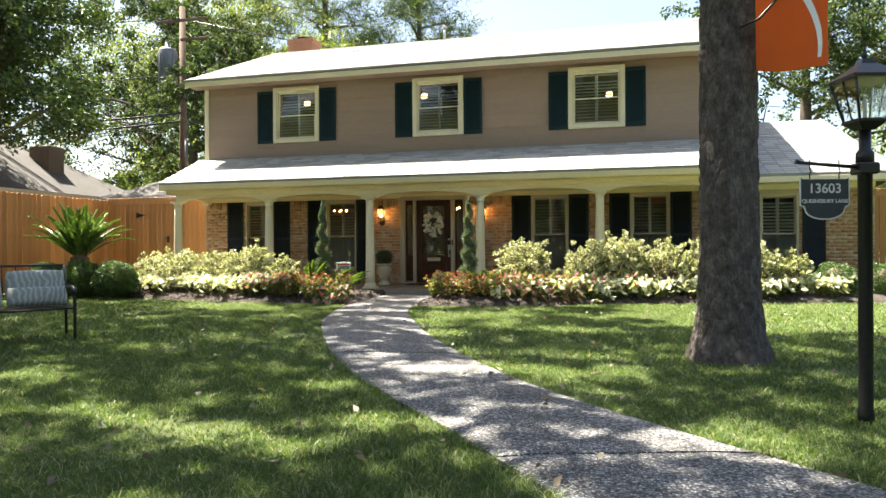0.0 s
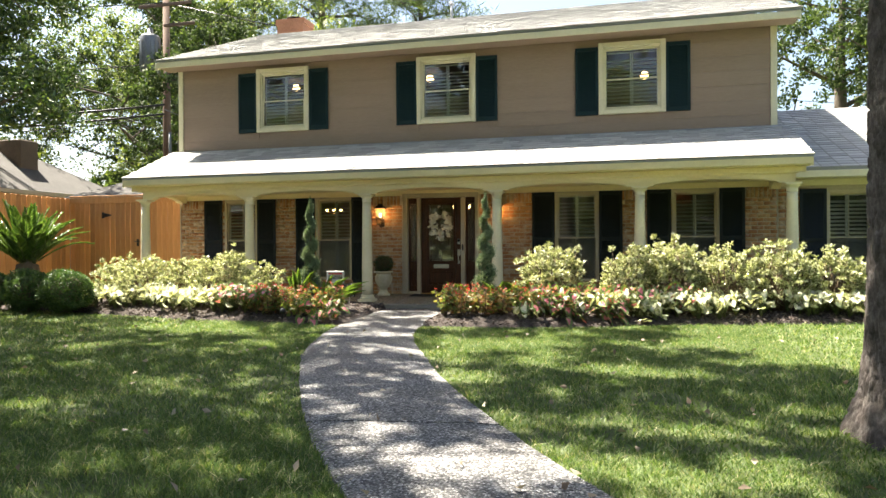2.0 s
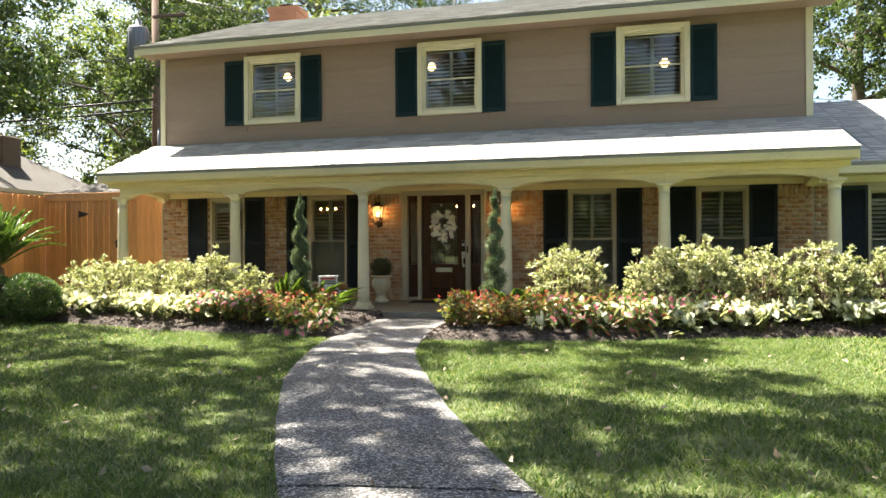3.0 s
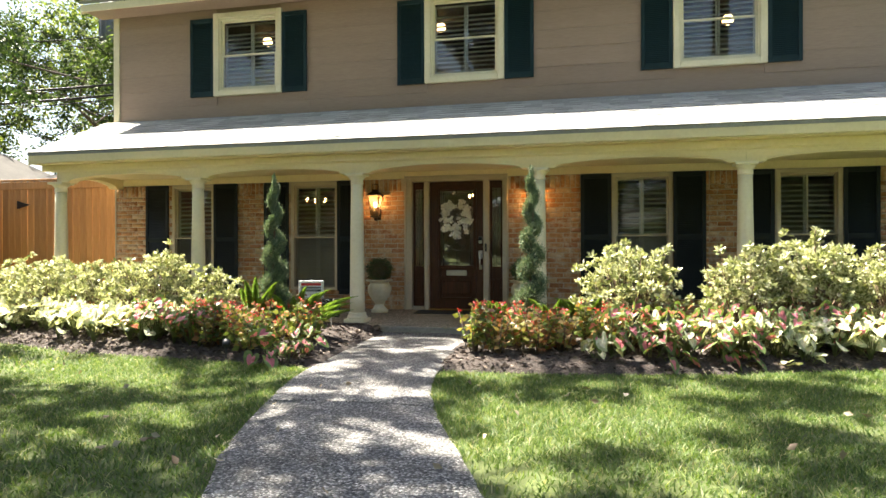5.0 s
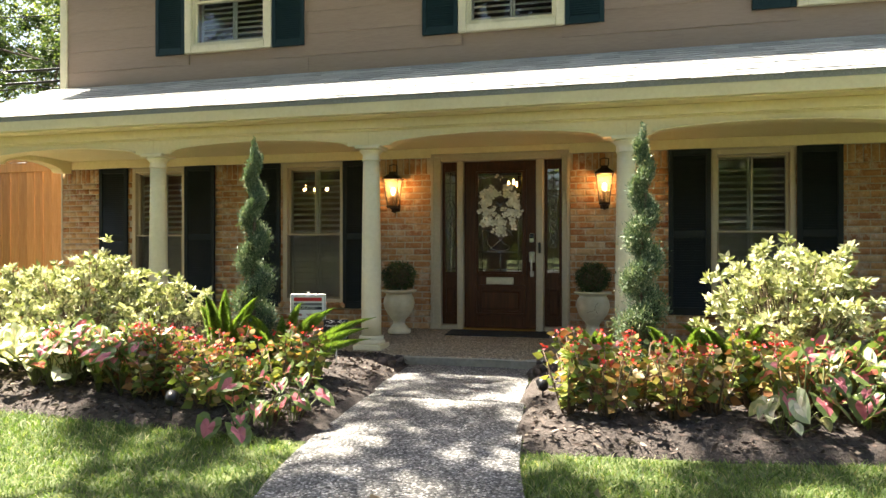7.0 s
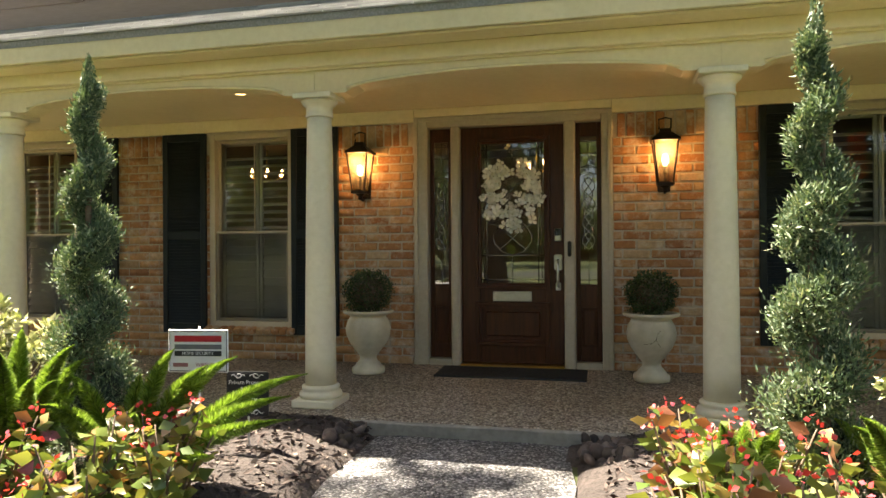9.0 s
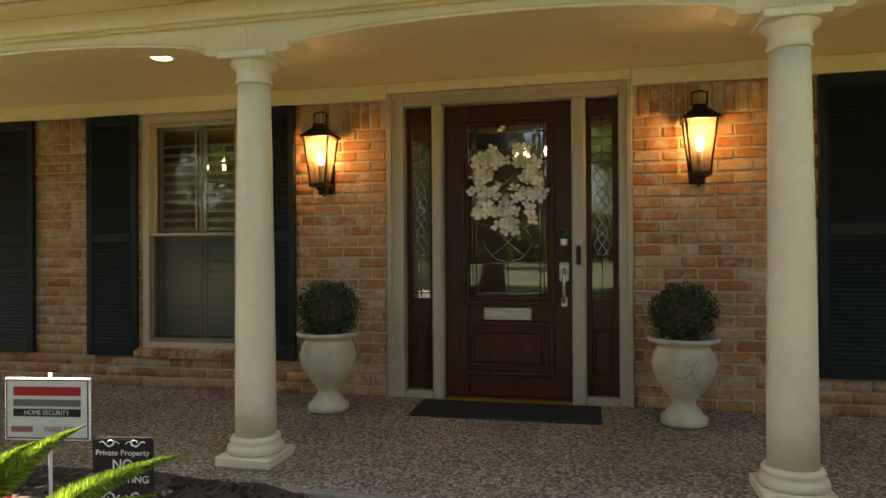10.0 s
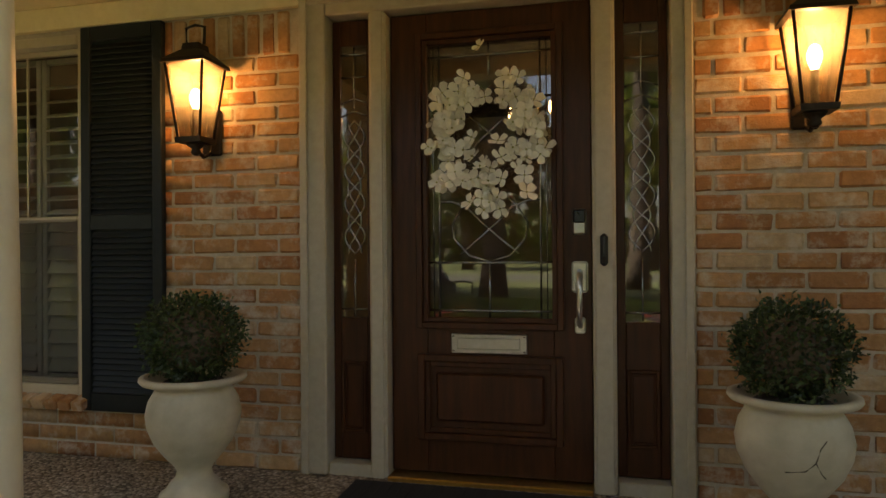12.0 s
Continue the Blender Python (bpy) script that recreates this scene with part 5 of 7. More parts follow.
def shrub(at, rx, ry, h, tips, label, seed):
    """A loose shrub: stems from the root to whorls of narrow leaves."""
    r = random.Random(seed)
    s = thing("shrub", label, "shrub", at, group="pale shrubs along the porch")
    bm = bmesh.new()
    C, H, L = [], [], []
    for k in range(tips):
        a, e = r.uniform(0, 6.283), math.asin(r.uniform(-0.12, 1.0))
        q = r.uniform(0.55, 1.0) * (1.12 if r.random() < 0.12 else 1.0)
        tip = Vector((rx * math.cos(a) * math.cos(e) * q, ry * math.sin(a) * math.cos(e) * q, h * (0.42 + 0.58 * math.sin(e) * q)))
        tip += Vector((r.gauss(0, 0.04), r.gauss(0, 0.04), r.gauss(0, 0.05)))
        tip.z = max(tip.z, 0.12)
        if k % 2 == 0:
            tube(bm, [(r.gauss(0, 0.05), r.gauss(0, 0.05), 0.0), (tip.x * 0.55, tip.y * 0.55, tip.z * 0.45), tuple(tip)], [0.011, 0.007, 0.003], 4)
        out = Vector((tip.x / rx, tip.y / ry, 0.9)).normalized()
        for j in range(r.randint(18, 26)):
            d = (out * r.uniform(0.2, 1.0) + Vector((r.gauss(0, 1), r.gauss(0, 1), r.gauss(0, 0.7))).normalized()).normalized()
            ln = r.uniform(0.04, 0.075)
            C.append(tip + d * ln * 0.7 - out * r.uniform(0, 0.05))
            H.append(d)
            L.append(ln)
    tagged(part("stem", bm, M_BROWNSTEM, s), kind="stuff")
    leaves("foliage", np.array(C), np.array(H), np.array(L), np.array(L) * 0.5, M_SHRUB, s, "", 0.18)
    return s


SHRUBS = [(-9.35, 12.0, 0.5, 0.8, 0.90), (-8.55, 11.85, 0.58, 0.9, 0.94), (-7.65, 11.85, 0.50, 0.85, 0.90), (-6.75, 11.7, 0.62, 0.75, 1.06), (-6.1, 11.9, 0.4, 0.6, 0.85), (-0.64, 11.75, 0.66, 0.68, 1.12), (0.62, 11.85, 0.48, 0.62, 1.06), (1.30, 11.9, 0.55, 0.6, 1.2), (2.15, 12.0, 0.55, 0.6, 1.1), (2.95, 12.1, 0.55, 0.55, 1.16), (3.8, 12.25, 0.5, 0.5, 1.02), (4.5, 12.45, 0.4, 0.4, 0.85)]
for k, (x, y, rx, ry, h) in enumerate(SHRUBS):
    bed = LEFT_BED if x < -3 else RIGHT_BED
    shrub((x, y, mulch_height(x, y, bed) - 0.01), rx, ry * 0.85, h, int(330 * rx * (h + 0.2)), "leafy shrub with pale yellow-green variegated leaves in mulch", 40 + k)

# caladiums
def two_tone(name, margin, centre):
    return leaf_mat(name + "_margin", margin, 0.45, 0.35), leaf_mat(name + "_centre", centre, 0.45, 0.35)


CALADIUM = {
    "white": two_tone("white_caladium", [(0.0, (0.18, 0.25, 0.10)), (0.5, (0.44, 0.48, 0.31)), (1.0, (0.68, 0.68, 0.53))], [(0.0, (0.66, 0.62, 0.48)), (1.0, (0.82, 0.76, 0.64))]),
    "pink": two_tone("pink_caladium", [(0.0, (0.06, 0.10, 0.03)), (0.6, (0.14, 0.20, 0.06)), (1.0, (0.34, 0.38, 0.12))], [(0.0, (0.42, 0.07, 0.12)), (1.0, (0.68, 0.26, 0.30))]),
}
HEART = [(-0.12, 0.0), (-0.30, 0.16), (-0.30, 0.36), (-0.06, 0.48), (0.26, 0.43), (0.56, 0.24), (0.80, 0.0)]
HEART = np.array(HEART + [(u, -v) for u, v in HEART[-2:0:-1]])


def caladium(kind, n, size, tall, seed):
    r = random.Random(seed)
    p = thing("caladium", "%s heart-leaved caladium in the mulch" % ("white and cream" if kind == "white" else "pink-centred green"), "caladium", group="%s caladiums" % kind)
    bm = bmesh.new()
    m = len(HEART)
    for k in range(n):
        a = k * 2.4 + r.uniform(-0.4, 0.4)
        lean = r.uniform(0.03, 0.22)
        top = Vector((lean * math.cos(a), lean * math.sin(a), tall * r.uniform(0.4, 1.1)))
        tube(bm, [(0, 0, 0), (top.x * 0.4, top.y * 0.4, top.z * 0.6), tuple(top)], [0.006, 0.005, 0.003], 4)
        b = a + r.uniform(-0.9, 0.9)
        d = Vector((math.cos(b), math.sin(b), r.uniform(-1.5, 0.3))).normalized()
        side = (d.cross(Vector((0, 0, 1))).normalized() + Vector((r.gauss(0, 0.25), r.gauss(0, 0.25), r.gauss(0, 0.35)))).normalized()
        nrm = side.cross(d).normalized()
        sz = size * r.uniform(0.55, 1.2)
        curl = r.uniform(0.1, 0.55)

        def at(u, v):
            return tuple(top + d * (u - 0.1) * sz + side * v * sz + nrm * (abs(v) * curl - 0.16 * u * u + 0.05 * math.sin(v * 19 + u * 11)) * sz)
        V = [at(0.2, 0.0)] + [at(0.2 + (u - 0.2) * 0.6, v * 0.55) for u, v in HEART] + [at(u, v) for u, v in HEART]
        F = [(0, 1 + q, 1 + (q + 1) % m) for q in range(m)] + [(1 + q, 1 + m + q, 1 + m + (q + 1) % m, 1 + (q + 1) % m) for q in range(m)]
        me = bpy.data.meshes.new("leaf")
        me.from_pydata(V, [], F)
        me.materials.append(CALADIUM[kind][0])
        me.materials.append(CALADIUM[kind][1])
        for q in range(m):
            me.polygons[q].material_index = 1
        ob = new("leaf", me)
        ob.parent = p
    tagged(part("stalk", bm, M_STEM, p), kind="stuff")
    return p


def plant_out(protos, spots, bed):
    for k, (x, y) in enumerate(spots):
        z = mulch_height(x, y, bed) - 0.005
        q = protos[k % len(protos)]
        m = pose(x, y, z, 0, 0, random.uniform(0, 360))
        if k < len(protos):
            q.matrix_basis = m
        else:
            copy_thing(q, m)


white = [caladium("white", 12, 0.135, 0.32, s) for s in (1, 2, 3)]
pink = [caladium("pink", 9, 0.15, 0.40, s) for s in (4, 5, 6)]


def strip(bed, x0, x1, n, d0, d1, seed):
    r = random.Random(seed)
    out = []
    for k in range(n):
        x = x0 + (x1 - x0) * (k + r.random()) / n
        out.append((x, front_of(bed, x) + r.uniform(d0, d1)))
    r.shuffle(out)
    return out


plant_out(white, strip(LEFT_BED, -9.9, -5.7, 60, 0.18, 0.95, 1), LEFT_BED)
spots_r = strip(RIGHT_BED, 0.9, 5.6, 64, 0.15, 0.85, 2)
for x, y in spots_r:
    copy_thing(random.choice(white), pose(x, y, mulch_height(x, y, RIGHT_BED) - 0.005, 0, 0, random.uniform(0, 360)))
for x, y in strip(RIGHT_BED, -0.5, 1.2, 9, 0.2, 0.6, 8):
    copy_thing(random.choice(white), pose(x, y, mulch_height(x, y, RIGHT_BED) - 0.005, 0, 0, random.uniform(0, 360)))
plant_out(pink, strip(LEFT_BED, -6.3, -5.2, 13, 0.25, 0.8, 3), LEFT_BED)
for x, y in strip(RIGHT_BED, -0.85, 1.6, 24, 0.25, 1.0, 4):
    copy_thing(random.choice(pink), pose(x, y, mulch_height(x, y, RIGHT_BED) - 0.005, 0, 0, random.uniform(0, 360)))
for x, y in ((-4.06, 10.12), (-4.2, 10.05), (-3.95, 10.25), (-4.95, 11.0)):
    bed = LEFT_BED if x < -3 else RIGHT_BED
    copy_thing(pink[1], pose(x, y, mulch_height(x, y, bed) - 0.12, 0, 0, random.uniform(0, 360)))

for x, y in strip(RIGHT_BED, -1.0, 1.3, 7, 0.14, 0.34, 14):
    copy_thing(random.choice(pink + white), pose(x, y, mulch_height(x, y, RIGHT_BED) - 0.16, 0, 0, random.uniform(0, 360)))

# begonias
M_BEG = leaf_mat("begonia_leaves", [(0.0, (0.07, 0.12, 0.025)), (0.3, (0.20, 0.23, 0.06)), (0.5, (0.35, 0.27, 0.11)), (0.75, (0.33, 0.15, 0.065)), (1.0, (0.16, 0.055, 0.035))], 0.35, 0.35)
M_BEG_G = leaf_mat("begonia_green_leaves", [(0.0, (0.08, 0.14, 0.03)), (0.5, (0.20, 0.25, 0.06)), (0.8, (0.38, 0.34, 0.10)), (1.0, (0.34, 0.14, 0.05))], 0.35, 0.35)
M_REDFL = leaf_mat("begonia_flowers", [(0.0, (0.55, 0.03, 0.03)), (0.6, (0.70, 0.06, 0.06)), (1.0, (0.72, 0.16, 0.22))], 0.5, 0.3)


def begonia(seed, h, green):
    r = random.Random(seed)
    p = thing("begonia", "%s begonia with small red flowers in the mulch" % ("green and gold leaved" if green else "bronze-red leaved"), "begonia", group="begonias by the path")
    bm = bmesh.new()
    C, D, L, FC, FD = [], [], [], [], []
    for k in range(11):
        a, q = r.uniform(0, 6.28), r.uniform(0.04, 0.24)
        top = Vector((q * math.cos(a), q * math.sin(a), h * r.uniform(0.7, 1.05)))
        tube(bm, [(0.2 * top.x, 0.2 * top.y, 0), (0.6 * top.x, 0.6 * top.y, top.z * 0.5), tuple(top)], [0.007, 0.006, 0.003], 5)
        for j in range(15):
            u = 0.22 + 0.78 * j / 14
            b = Vector((top.x * (0.2 + 0.8 * u), top.y * (0.2 + 0.8 * u), top.z * u))
            ang = j * 2.5 + k
            d = Vector((math.cos(ang), math.sin(ang), r.uniform(-0.5, 0.5))).normalized()
            ln = r.uniform(0.06, 0.10) * (1.1 - 0.3 * u)
            C.append(b + d * ln * 0.65)
            D.append(d)
            L.append(ln)
        if r.random() < 0.5:
            for j in range(5):
                FC.append(top + Vector((r.gauss(0, 0.022), r.gauss(0, 0.022), 0.02 + r.gauss(0, 0.016))))
                FD.append(Vector((r.gauss(0, 1), r.gauss(0, 1), r.gauss(0, 0.6))))
    tagged(part("stem", bm, M_BROWNSTEM, p), kind="stuff")
    leaves("foliage", np.array(C), np.array(D), np.array(L), np.array(L) * 0.72, M_BEG_G if green else M_BEG, p, "", 0.15)
    tagged(leaves("blossom", np.array(FC), np.array(FD), 0.026, 0.022, M_REDFL, p, "small red flowers", 0.1), kind="stuff")
    return p


beg = [begonia(1, 0.43, False), begonia(2, 0.47, True), begonia(3, 0.38, False), begonia(4, 0.35, True)]
spots = [(-5.25, 10.67), (-5.0, 10.47), (-4.72, 10.47), (-4.45, 10.42), (-4.25, 10.67), (-4.75, 10.67), (-5.35, 10.82), (-4.2, 11.02), (-4.35, 11.17), (-5.55, 10.62), (-2.12, 10.86), (-2.0, 11.19), (-1.75, 10.74), (-2.0, 11.36), (-1.5, 10.99), (-1.3, 10.74), (-1.05, 10.99), (-2.15, 11.36), (-0.85, 10.84), (-1.35, 11.19), (-0.85, 11.19), (-0.6, 11.09), (-2.2, 10.59), (-1.95, 10.54), (-1.55, 10.59), (-4.6, 10.32), (-5.15, 10.42)]
for k, (x, y) in enumerate(spots):
    bed = LEFT_BED if x < -3 else RIGHT_BED
    m = pose(x, y, mulch_height(x, y, bed) - 0.01, 0, 0, random.uniform(0, 360))
    if k < 4:
        beg[k].matrix_basis = m
    else:
        copy_thing(beg[(k * 7 + k // 3) % 4], m)

# foxtail ferns
M_FERN = leaf_mat("foxtail_needles", [(0.0, (0.09, 0.16, 0.02)), (0.5, (0.18, 0.29, 0.045)), (1.0, (0.32, 0.44, 0.10))], 0.5, 0.4)


def fern(at, plumes, label):
    """Plumes: (heading in degrees, reach, height)."""
    p = thing("foxtail_fern", label, "fern", at, group="foxtail ferns")
    bm = bmesh.new()
    C, D, L = [], [], []
    for deg, reach, top in plumes:
        a = radians(deg)
        pts = []
        for k in range(11):
            u = k / 10
            pts.append(Vector((reach * u ** 1.15 * math.cos(a), reach * u ** 1.15 * math.sin(a), top * math.sin(u * 1.4) / math.sin(1.4))))
        tube(bm, [tuple(q) for q in pts], [0.005 - 0.0004 * k for k in range(11)], 4)
        length = sum((q - w).length for q, w in zip(pts, pts[1:]))
        n = int(3400 * length)
        for j in range(n):
            u = (j + random.random()) / n
            i = min(int(u * 10), 9)
            b = pts[i].lerp(pts[i + 1], u * 10 - i)
            t = (pts[i + 1] - pts[i]).normalized()
            s = t.orthogonal().normalized()
            ang = j * 2.4
            o = s * math.cos(ang) + t.cross(s) * math.sin(ang)
            ln = 0.058 * min(1.0, 0.35 + 2.2 * u) * (1.0 if u < 0.6 else max(0.08, (1 - u) / 0.4))
            d = (o + t * 0.55).normalized()
            C.append(b + d * ln * 0.5)
            D.append(d)
            L.append(ln)
    part("stem", bm, M_STEM, p)
    leaves("needles", np.array(C), np.array(D), np.array(L), 0.006, M_FERN, p, "", 0.0)


def ring(n, r0, r1, t0, t1, seed, spread=360, start=0):
    r = random.Random(seed)
    return [(start + spread * (k + r.random() * 0.7) / n, r.uniform(r0, r1), r.uniform(t0, t1)) for k in range(n)]


fern((-4.9, 11.0, 0.10), ring(17, 0.06, 0.34, 0.45, 0.75, 1), "bright green foxtail fern with upright plumes")
fern((-4.55, 11.25, 0.10), ring(8, 0.15, 0.4, 0.3, 0.6, 2) + [(32, 0.80, 0.47), (20, 0.72, 0.40), (48, 0.5, 0.55), (8, 0.75, 0.33), (-20, 0.6, 0.25), (70, 0.25, 0.6)], "bright green foxtail fern arching over the path")
fern((-1.45, 11.15, 0.10), ring(9, 0.12, 0.35, 0.32, 0.55, 3), "foxtail fern beside a spiral topiary")
fern((-2.05, 11.0, 0.10), ring(6, 0.05, 0.18, 0.40, 0.52, 6), "small upright foxtail fern among begonias")
fern((-1.05, 11.35, 0.10), ring(12, 0.18, 0.45, 0.3, 0.55, 4), "foxtail fern in front of a pale shrub")

# spiral topiaries
M_JUN = leaf_mat("juniper_scales", [(0.0, (0.05, 0.09, 0.045)), (0.5, (0.115, 0.175, 0.095)), (0.85, (0.21, 0.28, 0.16)), (1.0, (0.48, 0.50, 0.34))], 0.55, 0.2)


def spiral(at, h, turns, turn0, label):
    p = thing("spiral_topiary", label, "topiary", at, group="spiral topiaries")
    bm = bmesh.new()
    pts = [(0.02 * math.sin(k), 0.02 * math.cos(k * 1.3), h * 0.97 * k / 10) for k in range(11)]
    tube(bm, pts, [0.03 - 0.0024 * k for k in range(11)], 8)
    part("trunk", bm, M_BROWNSTEM, p)
    C, D = [], []
    m = 1500
    for k in range(m):
        u = (k / m) ** 0.92
        a = turn0 + turns * 2 * math.pi * u
        R = 0.098 * (1 - u) ** 0.75 + 0.010
        fat = (0.092 * (1 - u) ** 0.75 + 0.026) * (1 + 0.16 * math.sin(k * 0.11 + turn0) + 0.22 * noise.noise((k * 0.045, turn0, 0.0)))
        c = np.array([R * math.cos(a), R * math.sin(a), 0.10 + (h - 0.14) * u]) + 0.014 * rng.normal(size=3)
        if k % 13 == 0:
            fat *= 1.5
        q = ball(26, 0.55) * [fat, fat, fat * 1.1]
        C.append(c + q)
        D.append(q / fat + [0, 0, 0.8] + 0.6 * rng.normal(size=(26, 3)))
    q = ball(3600, 0.55) * [0.235, 0.235, 0.20] + [0, 0, 0.20]
    C.append(q)
    D.append(q - [0, 0, 0.05] + 0.12 * rng.normal(size=(3600, 3)))
    q = ball(700, 0.1) * [0.035, 0.035, 0.16] + [0, 0, h - 0.05]
    C.append(q)
    D.append(np.tile([0, 0, 1.0], (700, 1)) + 0.4 * rng.normal(size=(700, 3)))
    C, D = np.concatenate(C), np.concatenate(D)
    leaves("foliage", C, D, 0.016 + 0.042 * rng.random(len(C)) ** 4, 0.008, M_JUN, p, "", 0.1)
    # added core along the spiral, coloured as the shade deep in the foliage
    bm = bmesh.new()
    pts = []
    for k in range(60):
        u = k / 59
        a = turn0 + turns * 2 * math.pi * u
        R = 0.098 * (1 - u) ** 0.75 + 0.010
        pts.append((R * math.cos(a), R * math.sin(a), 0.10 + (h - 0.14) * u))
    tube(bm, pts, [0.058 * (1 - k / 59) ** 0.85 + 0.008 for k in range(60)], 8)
    part("shade_core", bm, M_JUNIN, p)


# dark green that stands in for shade between the sprigs
M_JUNIN = mat("juniper_inner_shade", (0.020, 0.028, 0.016), (0.045, 0.055, 0.03), 40, 0.95, 0.6, 60)
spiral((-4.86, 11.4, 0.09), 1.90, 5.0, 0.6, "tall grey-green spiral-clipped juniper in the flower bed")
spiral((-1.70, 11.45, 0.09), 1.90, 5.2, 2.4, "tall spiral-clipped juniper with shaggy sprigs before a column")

# sago palm and clipped balls by the fence
M_SAGO = leaf_mat("sago_leaflets", [(0.0, (0.05, 0.10, 0.018)), (0.6, (0.10, 0.18, 0.035)), (1.0, (0.20, 0.30, 0.07))], 0.35, 0.4)
sago = thing("sago_palm", "sago palm with stiff arching green fronds by the fence", "palm", (-11.05, 11.45, 0.05))
bm = lathe(bmesh.new(), [(0.19, -0.1), (0.2, 0.1), (0.2, 0.4), (0.21, 0.65), (0.19, 0.78), (0.09, 0.88)], 14)
for v in bm.verts:
    v.co *= 1 + 0.12 * noise.noise(v.co * 22)
part("trunk", bm, M_BROWNSTEM, sago)
for k in range(38):
    a = k * 2.399
    u = k / 37
    bm = bmesh.new()
    lean, size = math.radians(4 + 50 * u ** 0.75), 1.30 * random.uniform(0.88, 1.06)
    q, pts = Vector((0.05 * math.cos(a), 0.05 * math.sin(a), 0.80)), []
    for j in range(9):
        pts.append(q.copy())
        tilt = lean + math.radians(44) * (j / 8) ** 2.2 * (0.3 + u)
        q += size / 8 * Vector((math.sin(tilt) * math.cos(a), math.sin(tilt) * math.sin(a), math.cos(tilt)))
    tube(bm, [tuple(q) for q in pts], [0.012 - 0.0011 * j for j in range(9)], 5)
    fr = part("frond", bm, M_STEM, sago)
    C, D, L = [], [], []
    for j in range(190):
        w = 0.12 + 0.88 * (j // 2) / 95
        i = min(int(w * 8), 7)
        b = pts[i].lerp(pts[i + 1], w * 8 - i)
        t = (pts[i + 1] - pts[i]).normalized()
        s = t.cross(Vector((0, 0, 1))).normalized() * (1 if j % 2 else -1)
        d = (s + t * 1.1 + Vector((0, 0, 0.2))).normalized()
        ln = 0.17 * math.sin(min(1, w * 1.05) * 2.6 + 0.3) + 0.04
        C.append(b + d * ln * 0.5)
        D.append(d)
        L.append(ln)
    tagged(leaves("leaflet", np.array(C), np.array(D), np.array(L), 0.03, M_SAGO, fr, "", 0.1), kind="stuff")


def round_shrub(at, r, n, label, material, leaf=0.03):
    p = thing("round_shrub", label, "shrub", at, group="clipped round shrubs")
    bm = bmesh.new()
    for k in range(7):
        a = k * 0.9
        tube(bm, [(0, 0, -0.02), (r * 0.4 * math.cos(a), r * 0.4 * math.sin(a), r * 0.9)], 0.012, 5)
    part("stem", bm, M_BROWNSTEM, p)
    d = unit(rng.normal(size=(n, 3)))
    rad = r * (0.7 + 0.3 * rng.random((n, 1)) ** 0.5) * (1 + 0.08 * np.sin(d[:, :1] * 5 + d[:, 2:] * 4) + 0.03 * rng.normal(size=(n, 1)))
    c = d * rad * [1, 1, 0.88] + [0, 0, r * 0.85]
    c = c[c[:, 2] > 0.01]
    leaves("foliage", c, d[:len(c)] * 0 + rng.normal(size=(len(c), 3)) + [0, 0, 0.5], leaf * (0.7 + 0.6 * rng.random(len(c))), leaf * 0.6, material, p)
    bm = bmesh.new()
    bmesh.ops.create_icosphere(bm, subdivisions=2, radius=r * 0.62, matrix=Matrix.Translation((0, 0, r * 0.85)))
    part("twig_core", bm, M_TWIG, p)


M_ROUND = leaf_mat("dark_shrub_leaves", [(0.0, (0.035, 0.08, 0.022)), (0.6, (0.075, 0.14, 0.04)), (1.0, (0.15, 0.22, 0.07))], 0.35, 0.35)
for x, y, r in ((-10.36, 10.8, 0.46), (-9.50, 10.8, 0.46), (-11.5, 11.0, 0.44)):
    round_shrub((x, y, 0.02), r, 9000, "dark green clipped round shrub by the cedar fence", M_ROUND, 0.04)
for x, y, r in ((5.35, 12.75, 0.42), (6.25, 12.9, 0.40), (7.2, 13.2, 0.45)):
    round_shrub((x, y, 0.0), r, 5200, "dark green rounded shrub beside the brick wing", M_ROUND, 0.036)


# ---- trees ----
def bark_mat(name, c1, c2, scale):
    m, nt, b = tree_of(name)
    co = place(nt, (1, 1, 0.35))
    n1 = noise_of(nt, co, scale, 6.0, 0.7)
    n2 = noise_of(nt, co, scale * 6, 4.0, 0.7)
    nt.links.new(mixed(nt, ramp(nt, n1, [(0.3, c1), (0.7, c2)]), ramp(nt, n2, [(0.25, (0.6, 0.6, 0.6)), (0.7, (1.0, 1.0, 1.0))]), 1.0, "MULTIPLY"), b.inputs["Base Color"])
    b.inputs["Roughness"].default_value = 0.9
    bump_of(nt, b, n2, 0.8, 0.01)
    return m


M_BARK = bark_mat("grey_bark", (0.07, 0.055, 0.042), (0.16, 0.13, 0.10), 6)
M_OAK = leaf_mat("oak_leaves", [(0.0, (0.020, 0.045, 0.012)), (0.5, (0.045, 0.085, 0.022)), (0.9, (0.09, 0.14, 0.035)), (1.0, (0.17, 0.22, 0.07))], 0.45, 0.35)
M_OAKFAR = leaf_mat("oak_leaves_far", [(0.0, (0.022, 0.042, 0.014)), (0.5, (0.048, 0.08, 0.024)), (0.9, (0.085, 0.125, 0.04)), (1.0, (0.16, 0.20, 0.09))], 0.7, 0.42)
M_LIGHTLEAF = leaf_mat("light_tree_leaves", [(0.0, (0.08, 0.12, 0.03)), (0.5, (0.15, 0.20, 0.05)), (1.0, (0.28, 0.32, 0.11))], 0.45, 0.5)
M_PINE = leaf_mat("pine_needles", [(0.0, (0.05, 0.085, 0.025)), (0.5, (0.10, 0.15, 0.04)), (1.0, (0.19, 0.24, 0.08))], 0.5, 0.4)


